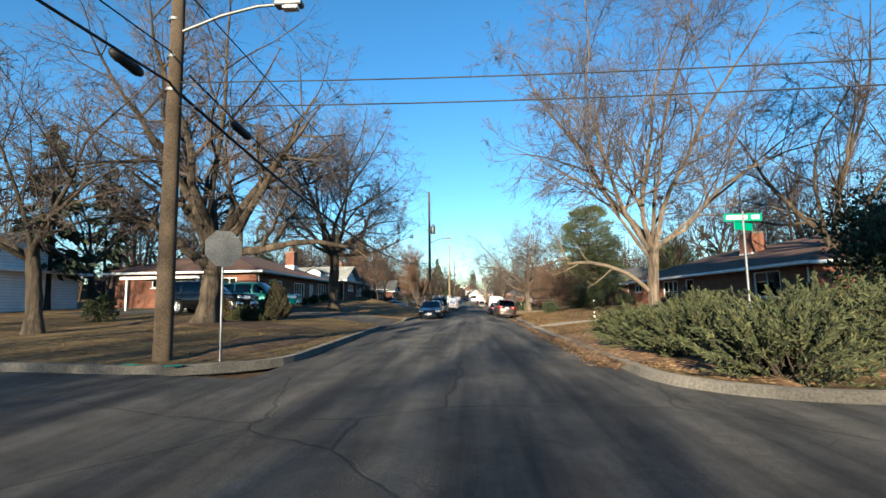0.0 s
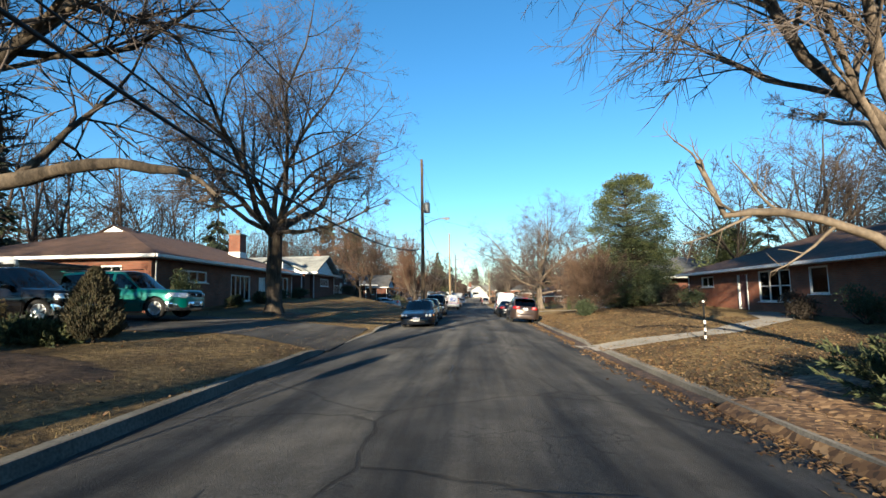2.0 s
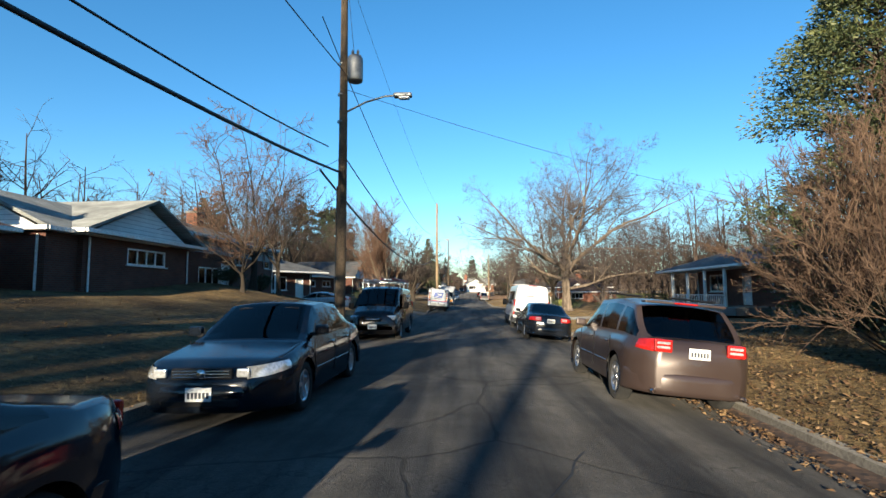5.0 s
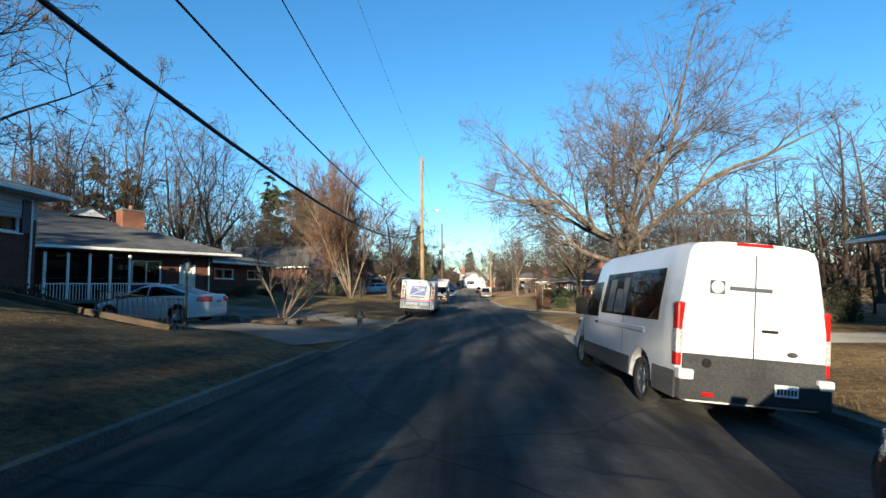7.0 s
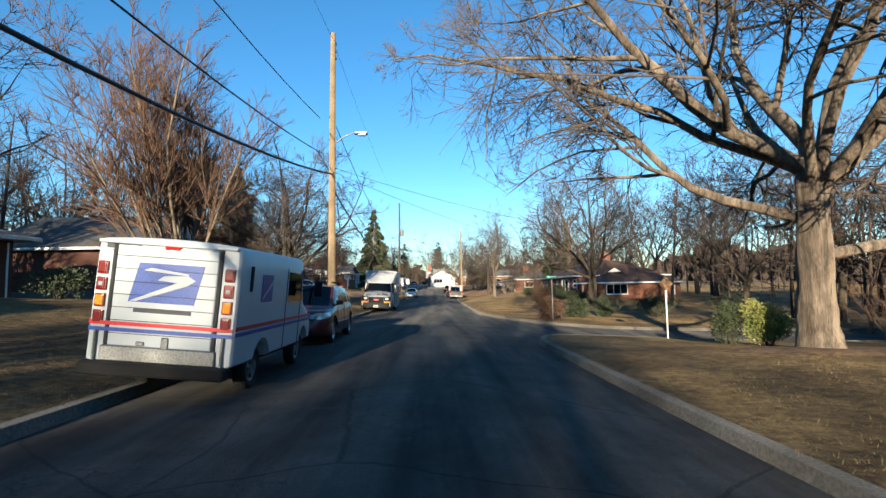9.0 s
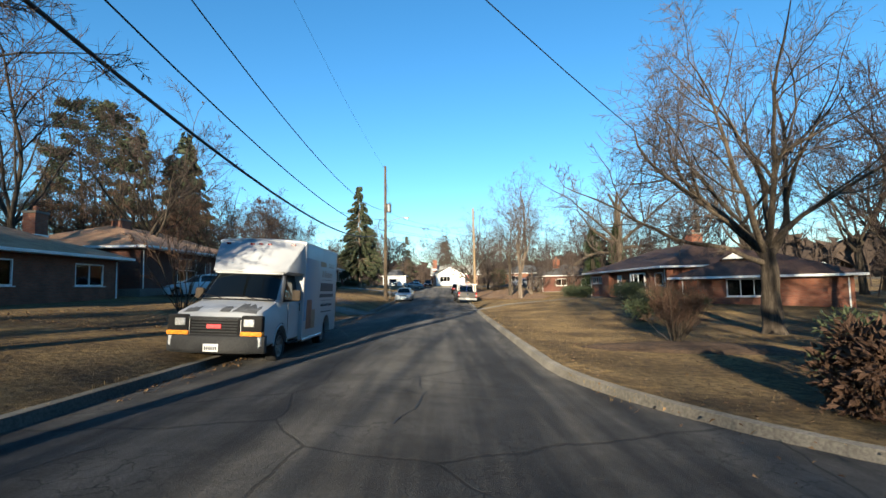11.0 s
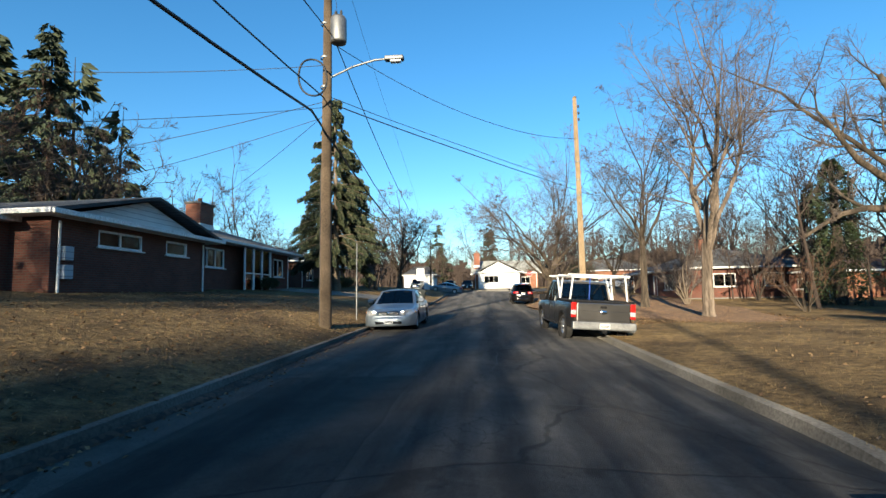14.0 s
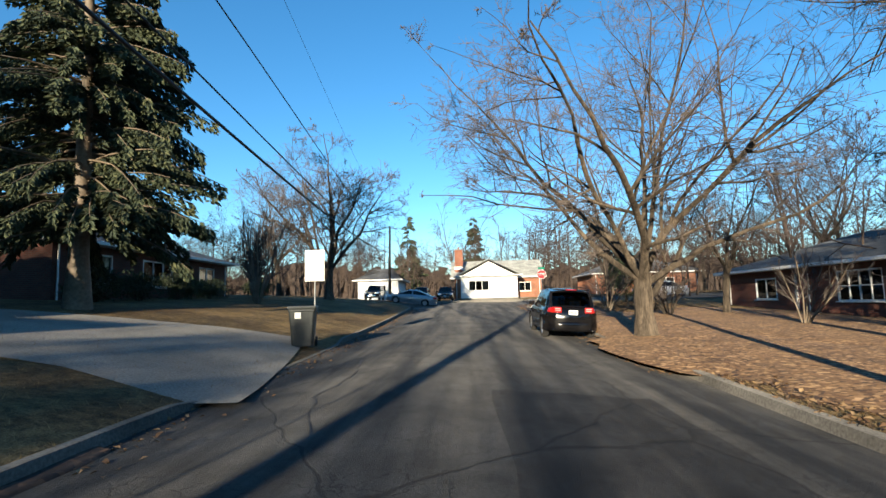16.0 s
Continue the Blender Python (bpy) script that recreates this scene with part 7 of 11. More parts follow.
def transit(x, y):
    """A white panel van with grey lower cladding; origin at its middle, heading +y."""
    t = thing("panel_van", "white mid-roof panel van with dark bumpers and rear doors", "van", parked(x, y, 0) @ Matrix.Diagonal((0.95, 1.03, 0.95, 1)))
    st = [(-2.99, 0.93, 0.80, 2.36), (-2.93, 0.99, 0.84, 2.44), (-2.6, 1.01, 0.86, 2.47), (0.6, 1.02, 0.86, 2.49), (1.1, 1.02, 0.84, 2.42), (1.45, 1.01, 0.80, 2.2), (2.05, 1.0, 0.82, 1.52), (2.25, 0.98, 0.85, 1.30), (2.75, 0.93, 0.78, 1.12), (2.93, 0.84, 0.66, 0.95), (2.99, 0.72, 0.55, 0.75)]
    part("body", van_body("body", WHITE_CAR, st, (-1.78, 1.97), 0.43, 0.36), t)
    wheels(t, (-1.78, 1.97), 0.87, 0.36, 0.23, 6, STEEL)
    for s in (-1, 1):
        part("cladding", rbox("cladding", (0.035, 2.8, 0.3), DARK_TRIM, 0.012, 1, (s * 1.008, 0.1, 0.5)), t)
        part("cladding", rbox("cladding", (0.035, 0.72, 0.36), DARK_TRIM, 0.012, 1, (s * 1.0, -2.6, 0.5)), t)
        tl = part("tail_light", rbox("tail_light", (0.11, 0.15, 0.86), RED_LENS, 0.03, 2, (s * 0.95, -2.91, 1.18)), t, "tall red tail light")
        part("reverse_lens", rbox("reverse_lens", (0.115, 0.155, 0.34), SILVER_LENS, 0.03, 2, (s * 0.952, -2.913, 1.08)), tl)
        part("corner_step", rbox("corner_step", (0.2, 0.16, 0.14), WHITE_CAR, 0.03, 2, (s * 0.9, -3.0, 0.66)), t)
        part("mirror", rbox("mirror", (0.24, 0.14, 0.4), BLACK, 0.05, 2, (s * 1.16, 1.45, 1.42)), t)
        part("door_handle", rbox("door_handle", (0.05, 0.22, 0.05), BLACK, 0.015, 1, (s * 1.02, 0.62, 1.12)), t)
        for yy in (0.45, 1.75, -0.9):
            part("door_seam", rbox("door_seam", (0.012, 0.014, 1.5), INK, 0.003, 1, (s * 1.012, yy, 1.15)), t)
        side_glass(t, s, (0.55, 1.72, 1.22, 1.95, 0.62), 1.02, 0.86, 0.3, 2.49, AUTO_GLASS)
        side_glass(t, s, (-2.42, 0.4, 1.32, 2.1, 0.1), 1.02, 0.86, 0.3, 2.49, AUTO_GLASS)
        part("rub_strip", rbox("rub_strip", (0.03, 2.6, 0.09), WHITE_CAR, 0.02, 1, (s * 1.02, -0.6, 1.14)), t)
        part("headlight", rbox("headlight", (0.26, 0.5, 0.26), SILVER_LENS, 0.07, 2, (s * 0.72, 2.7, 0.98)), t, "clear headlight")
    part("windscreen", quad_panel("windscreen", ((0.86, 2.03, 1.56), (-0.86, 2.03, 1.56), (-0.74, 1.42, 2.25), (0.74, 1.42, 2.25)), AUTO_GLASS, 8, 3, 0.06), t, "raked windscreen")
    part("rear_bumper", rbox("rear_bumper", (1.96, 0.2, 0.34), DARK_TRIM, 0.04, 2, (0, -2.97, 0.5)), t, "dark grey rear bumper")
    part("rear_cladding", rbox("rear_cladding", (1.86, 0.03, 0.3), DARK_TRIM, 0.01, 1, (0, -3.0, 0.78)), t)
    part("door_seam", rbox("door_seam", (0.014, 0.02, 1.62), INK, 0.004, 1, (0.0, -2.995, 1.5)), t)
    part("high_brake_light", rbox("high_brake_light", (0.5, 0.06, 0.06), RED_LENS, 0.02, 1, (0.0, -2.95, 2.44)), t, "high red brake light")
    plate(t, -3.085, 0.55, -1, 0.38)
    part("reflector", rbox("reflector", (0.16, 0.02, 0.06), RED_LENS, 0.01, 1, (-0.62, -3.08, 0.42)), t)
    part("tow_cap", lathe("tow_cap", [(0.06, 0), (0.06, 0.02), (0.001, 0.025)], BLACK, 14), t, m=Matrix.Translation((-0.62, -3.015, 0.82)) @ Matrix.Rotation(math.pi / 2, 4, "X"))
    # maker's lettering as plain shapes
    part("emblem", rbox("emblem", (0.2, 0.008, 0.18), INK, 0.01, 1, (-0.5, -3.0, 1.84)), t, "dark square emblem")
    part("emblem_inset", lathe("emblem_inset", [(0.085, 0), (0.085, 0.008), (0.001, 0.008)], WHITE_CAR, 18), t, m=Matrix.Translation((-0.5, -3.002, 1.84)) @ Matrix.Rotation(math.pi / 2, 4, "X"))
    part("lettering_bar", rbox("lettering_bar", (0.56, 0.008, 0.055), INK, 0.01, 1, (-0.06, -3.0, 1.84)), t, "dark lettering bar")
    part("lettering_bar", rbox("lettering_bar", (0.006, 0.8, 0.085), DULL_METAL, 0.003, 1, (-0.945, -1.6, 1.9)), t, "grey lettering bar on the side glass")
    part("lettering_bar", rbox("lettering_bar", (0.006, 1.2, 0.03), DULL_METAL, 0.003, 1, (-0.985, -1.4, 1.62)), t, "grey lettering bar on the side glass")
    # appliance pictures on the side glass
    for y0, w, zb in ((0.02, 0.34, 1.98), (-0.42, 0.36, 1.8), (-0.74, 0.26, 2.0)):
        pic = side_glass(t, -1, (y0 - w, y0, 1.36, zb, 0.0), 1.02, 0.86, 0.3, 2.49, DULL_METAL, "printed_appliance", 0.012)
        side_glass(pic, -1, (y0 - w + 0.05, y0 - 0.05, 1.42, 1.36 + (zb - 1.36) * 0.55, 0.0), 1.02, 0.86, 0.3, 2.49, INK, "printed_door", 0.017)
    part("door_handle", rbox("door_handle", (0.22, 0.03, 0.04), BLACK, 0.012, 1, (0.2, -3.005, 1.3)), t)
    part("badge", lathe("badge", [(0.07, 0), (0.07, 0.012), (0.001, 0.014)], DARK_TRIM, 18), t, "dark oval badge", Matrix.Translation((0.5, -2.995, 1.02)) @ Matrix.Rotation(math.pi / 2, 4, "X") @ Matrix.Diagonal((1, 0.5, 1, 1)))
    for yy, w in ((1.5, 0.8), (1.38, 0.36)):
        part("panel_crease", rbox("panel_crease", (w, 0.012, 0.012), WHITE_CAR, 0.005, 1, (-0.5, -2.998, yy)), t)
    return t


transit(3.42, 67.7)


def mail_truck(x, y):
    """A small boxy white delivery truck, seen from behind; heading +y."""
    t = thing("mail_truck", "boxy white mail truck with blue and red stripes", "truck", Matrix.Translation((x + 0.74, y, on_street(x + 0.74, y))) @ Matrix.Rotation(radians(5), 4, "Y") @ Matrix.Translation((-0.74, 0, 0)))
    st = [(-2.22, 0.93, 0.91, 2.06), (-2.18, 0.955, 0.935, 2.1), (0.9, 0.955, 0.935, 2.12), (1.05, 0.95, 0.92, 2.08), (1.45, 0.93, 0.86, 1.32), (2.1, 0.9, 0.8, 1.12), (2.22, 0.84, 0.74, 0.95)]
    part("body", van_body("body", WHITE_MAIL_SHADED, st, (-1.05, 1.5), 0.4, 0.33, 0.06, 0.46), t)
    wheels(t, (-1.05, 1.5), 0.74, 0.33, 0.2, 5, STEEL)
    part("bumper", rbox("bumper", (1.86, 0.2, 0.16), BLACK, 0.02, 1, (0, -2.3, 0.42)), t, "black rubber bumper")
    part("step_plate", rbox("step_plate", (1.5, 0.06, 0.2), STEEL, 0.015, 1, (0, -2.24, 0.6)), t)
    rd = part("roller_door", rbox("roller_door", (1.34, 0.04, 1.32), WHITE_MAIL_SHADED, 0.01, 1, (0, -2.225, 1.36)), t)
    for k in range(7):
        part("slat", rbox("slat", (1.33, 0.014, 0.008), DARK_TRIM, 0.002, 1, (0, -2.248, 0.86 + 0.17 * k)), rd)
    for s in (-1, 1):
        part("door_track", rbox("door_track", (0.05, 0.05, 1.4), DARK_TRIM, 0.01, 1, (s * 0.7, -2.225, 1.34)), t)
        for k, m in enumerate((DARK_LENS, AMBER, DARK_LENS, DARK_LENS)):
            lamp = part("rear_lamp", rbox("rear_lamp", (0.135, 0.04, 0.175), DARK_LENS, 0.035, 3, (s * 0.835, -2.232, 1.06 + 0.215 * k)), t, "stacked rear lamp")
            part("lens", rbox("lens", (0.1, 0.03, 0.135), m, 0.03, 3, (s * 0.835, -2.25, 1.06 + 0.215 * k)), lamp)
            if k == 2:
                part("reverse_lens", rbox("reverse_lens", (0.06, 0.03, 0.06), SILVER_LENS, 0.02, 2, (s * 0.835, -2.258, 1.06 + 0.215 * k)), lamp)
        part("grab_bar", rbox("grab_bar", (0.04, 0.05, 0.42), STEEL, 0.015, 1, (s * 0.83, -2.25, 0.68)), t)
        part("door_seam", rbox("door_seam", (0.012, 0.016, 1.4), INK, 0.003, 1, (s * 0.958, 0.0, 1.2)), t)
        part("door_seam", rbox("door_seam", (0.012, 0.016, 1.4), INK, 0.003, 1, (s * 0.958, 0.95, 1.2)), t)
        side_glass(t, s, (0.1, 1.1, 1.3, 1.9, 0.15), 0.955, 0.935, 0.46, 2.12, AUTO_GLASS)
        part("vent_window", rbox("vent_window", (0.02, 0.1, 0.36), BLACK, 0.008, 1, (s * 0.955, -1.75, 1.68)), t)
        part("mirror_arm", beam("mirror_arm", (s * 0.95, 1.05, 1.5), (s * 1.2, 1.25, 1.55), 0.03, BLACK), t)
        part("mirror", rbox("mirror", (0.16, 0.06, 0.3), BLACK, 0.03, 2, (s * 1.22, 1.25, 1.55)), t)
        for zz, m, h in ((1.0, SIGN_RED, 0.055), (0.92, BLUE, 0.055)):
            part("stripe", rbox("stripe", (0.008, 4.0, h), m, 0.002, 1, (s * 0.959, -0.2, zz)), t)
        em = part("emblem", rbox("emblem", (0.008, 0.5, 0.42), BLUE, 0.004, 1, (s * 0.957, -1.05, 1.55)), t, "blue emblem panel")
        part("emblem_wing", quad_panel("emblem_wing", ((s * 0.966, -1.28, 1.36), (s * 0.966, -0.85, 1.6), (s * 0.966, -0.82, 1.68), (s * 0.966, -1.25, 1.42)), WHITE_MAIL_SHADED, 1, 1), em)
    for zz, m, h in ((0.985, SIGN_RED, 0.05), (0.905, BLUE, 0.05)):
        part("stripe", rbox("stripe", (1.86, 0.008, h), m, 0.002, 1, (0, -2.25, zz)), t)
    part("roof_lip", rbox("roof_lip", (1.84, 0.06, 0.05), WHITE_MAIL_SHADED, 0.02, 2, (0, -2.24, 2.06)), t)
    part("drip_line", rbox("drip_line", (1.5, 0.012, 0.014), INK, 0.003, 1, (0, -2.235, 1.94)), t)
    em = part("emblem", slab_face("emblem", [(-0.46, 1.28), (0.40, 1.28), (0.50, 1.80), (-0.36, 1.80)], -2.252, BLUE), t, "blue slanted emblem panel")
    part("emblem_wing", slab_face("emblem_wing", [(-0.44, 1.29), (-0.36, 1.29), (0.28, 1.52), (0.40, 1.60), (0.30, 1.66), (-0.02, 1.64), (-0.10, 1.58), (0.16, 1.56)], -2.258, WHITE_MAIL_SHADED), em)
    part("emblem_line", slab_face("emblem_line", [(-0.30, 1.70), (0.30, 1.66), (0.30, 1.685), (-0.20, 1.74)], -2.258, WHITE_MAIL_SHADED), em)
    part("lettering_bar", rbox("lettering_bar", (0.76, 0.006, 0.05), INK, 0.003, 1, (0, -2.25, 1.17)), t, "grey web address bar")
    part("fleet_mark_bar", rbox("fleet_mark_bar", (0.46, 0.006, 0.06), INK, 0.003, 1, (-0.6, -2.228, 2.0)), t, "dark fleet number bar")
    part("high_brake_light", rbox("high_brake_light", (0.22, 0.05, 0.07), RED_LENS, 0.015, 1, (0.05, -2.23, 2.02)), t, "red brake light")
    part("door_latch", rbox("door_latch", (0.1, 0.03, 0.16), STEEL, 0.015, 1, (0.08, -2.25, 0.76)), t)
    part("door_latch", rbox("door_latch", (0.12, 0.03, 0.06), STEEL, 0.015, 1, (-0.24, -2.25, 0.74)), t)
    return t


def slab_face(name, pts, y, mat):
    """A thin flat shape facing -y from (x, z) corners."""
    v = [(x, y, z) for x, z in pts] + [(x, y + 0.006, z) for x, z in pts]
    n = len(pts)
    return mesh_of(name, v, [tuple(range(n)), tuple(range(2 * n - 1, n - 1, -1))] + [(i, i + n, (i + 1) % n + n, (i + 1) % n) for i in range(n)], False, mat)


mail_truck(-2.8, 88.55)


def small_van(x, y):
    """A dark van with a roof rack of ladders; heading turned to face the camera."""
    t = thing("work_van", "black work van with a red ladder on its roof rack", "van", pose(x, y, on_street(x, y), 0, 0, 180))
    st = [(-2.37, 0.84, 0.74, 1.74), (-2.3, 0.9, 0.78, 1.82), (0.3, 0.91, 0.78, 1.87), (0.75, 0.9, 0.74, 1.78), (1.55, 0.9, 0.76, 1.18), (2.1, 0.86, 0.74, 1.0), (2.3, 0.8, 0.66, 0.85), (2.37, 0.7, 0.56, 0.7)]
    part("body", van_body("body", BLACK_CAR, st, (-1.48, 1.45), 0.38, 0.32, 0.12, 0.25), t)
    wheels(t, (-1.48, 1.45), 0.79, 0.32, 0.2, 6)
    part("windscreen", quad_panel("windscreen", ((0.78, 1.52, 1.22), (-0.78, 1.52, 1.22), (-0.68, 0.78, 1.79), (0.68, 0.78, 1.79)), AUTO_GLASS, 8, 3, 0.05), t, "raked windscreen")
    for s in (-1, 1):
        side_glass(t, s, (0.1, 1.2, 1.1, 1.62, 0.5), 0.91, 0.78, 0.25, 1.87, AUTO_GLASS)
        part("headlight", rbox("headlight", (0.34, 0.36, 0.17), SILVER_LENS, 0.06, 2, (s * 0.62, 2.12, 0.8)), t, "clear headlight")
        part("mirror", rbox("mirror", (0.2, 0.14, 0.24), BLACK, 0.05, 2, (s * 1.02, 1.1, 1.2)), t)
        part("door_seam", rbox("door_seam", (0.012, 0.014, 1.1), INK, 0.003, 1, (s * 0.905, 0.02, 0.9)), t)
        part("tail_light", rbox("tail_light", (0.12, 0.1, 0.4), RED_LENS, 0.03, 2, (s * 0.84, -2.32, 1.1)), t, "red tail light")
        part("lettering_bar", rbox("lettering_bar", (0.014, 1.1, 0.09), PLATE, 0.003, 1, (s * 0.838, -1.2, 1.52)), t, "pale lettering bar")
        part("lettering_bar", rbox("lettering_bar", (0.014, 0.7, 0.06), PLATE, 0.003, 1, (s * 0.864, -1.2, 1.36)), t, "pale lettering bar")
    part("grille", rbox("grille", (0.66, 0.08, 0.16), BLACK, 0.03, 2, (0, 2.33, 0.74)), t)
    part("grille_trim", rbox("grille_trim", (0.5, 0.05, 0.05), CHROME, 0.02, 2, (0, 2.37, 0.76)), t)
    part("bumper", rbox("bumper", (1.6, 0.18, 0.24), BLACK_CAR, 0.06, 2, (0, 2.28, 0.45)), t)
    plate(t, 2.385, 0.5, 1)
    for yy in (-1.9, -0.6, 0.5):
        part("rack_bar", rbox("rack_bar", (1.6, 0.06, 0.05), ALLOY, 0.015, 1, (0, yy, 2.06)), t)
        for s in (-1, 1):
            part("rack_foot", rbox("rack_foot", (0.06, 0.08, 0.22), ALLOY, 0.015, 1, (s * 0.72, yy, 1.95)), t)
    lad = thing("ladder", "red fibreglass extension ladder with aluminium rungs", "ladder", pose(x, y, on_street(x, y) + 2.09, 0, 0, 180))
    for xx in (-0.62, -0.2):
        part("rail", rbox("rail", (0.05, 4.4, 0.1), LADDER_RED, 0.012, 1, (xx, -0.4, 0.06)), lad, "red side rail")
    for k in range(14):
        part("rung", rbox("rung", (0.4, 0.035, 0.035), ALLOY, 0.01, 1, (-0.41, -2.5 + 0.31 * k, 0.06)), lad)
    lad2 = thing("ladder", "aluminium step ladder tied on a roof rack", "ladder", pose(x, y, on_street(x, y) + 2.09, 0, 0, 180))
    for xx in (0.25, 0.62):
        part("rail", rbox("rail", (0.04, 3.2, 0.08), ALLOY, 0.01, 1, (xx, -0.7, 0.05)), lad2)
    for k in range(9):
        part("rung", rbox("rung", (0.36, 0.07, 0.03), ALLOY, 0.008, 1, (0.435, -2.1 + 0.33 * k, 0.05)), lad2)


small_van(-3.2, 57.0)


def text_mesh(body, size, mat, depth=0.003):
    """Letters in the built-in font as a mesh."""
    cu = bpy.data.curves.new("lettering", "FONT")
    cu.body, cu.size, cu.extrude, cu.align_x, cu.align_y = body, size, depth, "CENTER", "CENTER"
    ob = bpy.data.objects.new("lettering", cu)
    scene.collection.objects.link(ob)
    me = bpy.data.meshes.new_from_object(ob.evaluated_get(bpy.context.evaluated_depsgraph_get()))
    bpy.data.objects.remove(ob)
    me.materials.clear()
    me.materials.append(mat)
    return me


def fading_print(name, far, near, y0, y1):
    """Vinyl picture that fades from one colour into another along the vehicle, with soft clouds in it."""
    m, n, l, p = node_mat(name)
    tc, sp, nz, ad, mr, mx = n.new("ShaderNodeTexCoord"), n.new("ShaderNodeSeparateXYZ"), n.new("ShaderNodeTexNoise"), n.new("ShaderNodeMath"), n.new("ShaderNodeMapRange"), n.new("ShaderNodeMix")
    nz.inputs["Scale"].default_value, nz.inputs["Detail"].default_value = 2.6, 5
    ad.operation = "MULTIPLY_ADD"
    ad.inputs[1].default_value = 0.55
    l.new(tc.outputs["Object"], sp.inputs[0]), l.new(tc.outputs["Object"], nz.inputs["Vector"])
    l.new(nz.outputs[0], ad.inputs[0]), l.new(sp.outputs["Y"], ad.inputs[2]), l.new(ad.outputs[0], mr.inputs[0])
    mr.inputs[1].default_value, mr.inputs[2].default_value = y0 + 0.27, y1 + 0.27
    mx.data_type = "RGBA"
    mx.inputs[6].default_value, mx.inputs[7].default_value = (*far, 1), (*near, 1)
    l.new(mr.outputs[0], mx.inputs[0]), l.new(mx.outputs[2], p.inputs["Base Color"])
    p.inputs["Roughness"].default_value = 0.5
    return m


BLUE_PRINT = fading_print("blue_vinyl_print", (0.35, 0.36, 0.375), (0.10, 0.25, 0.40), -0.45, 0.75)
RED_PRINT = surf("red_vinyl_print", (0.10, 0.035, 0.025), (0.20, 0.085, 0.06), 2, 10, 0.45, 0.0)
TAN_PRINT = surf("tan_vinyl_print", (0.16, 0.12, 0.085), (0.24, 0.185, 0.13), 2, 10, 0.45, 0.0)
BUMPER_GREY = surf("scuffed_bumper_plastic", (0.016, 0.017, 0.018), (0.03, 0.03, 0.031), 3, 30, 0.8, 0.1)
PRIMER = surf("bare_grey_primer", (0.07, 0.072, 0.074), (0.12, 0.12, 0.12), 5, 40, 0.8, 0.1)
CAB = [(0.2, 1.0, 0.84, 2.02), (1.1, 1.0, 0.83, 2.03), (1.38, 1.0, 0.80, 1.99), (2.08, 0.99, 0.88, 1.36), (2.5, 0.985, 0.89, 1.27), (2.95, 0.97, 0.88, 1.17), (3.1, 0.96, 0.87, 1.1), (3.17, 0.94, 0.85, 1.02)]


def hood_z(x, y):
    """Height of the bonnet's skin."""
    wt, z1 = [float(np.interp(y, [c[0] for c in CAB], [c[k] for c in CAB])) for k in (2, 3)]
    return float(np.interp(abs(x), [0, wt * 0.5, wt - 0.1, wt], [z1 + 0.04, z1 + 0.03, z1, z1 - 0.08]))


def peeled(x0, x1, y0, y1, seed):
    """A ragged patch of bare primer lying on the bonnet."""
    rng = np.random.default_rng(seed)
    n, m = 14, 6
    ends = y0 + (y1 - y0) * rng.uniform(0.0, 0.5, n + 1) * np.r_[1.0, np.ones(n - 1), 1.0]
    ends[[0, -1]] = y1 - 0.03
    v = [(x0 + (x1 - x0) * i / n, ends[i] + (y1 - ends[i]) * j / m) for i in range(n + 1) for j in range(m + 1)]
    v = [(x, y, hood_z(x, y) + 0.007) for x, y in v]
    f = [(i * (m + 1) + j, (i + 1) * (m + 1) + j, (i + 1) * (m + 1) + j + 1, i * (m + 1) + j + 1) for i in range(n) for j in range(m)]
    return mesh_of("bare_primer_patch", v, f, True, PRIMER)


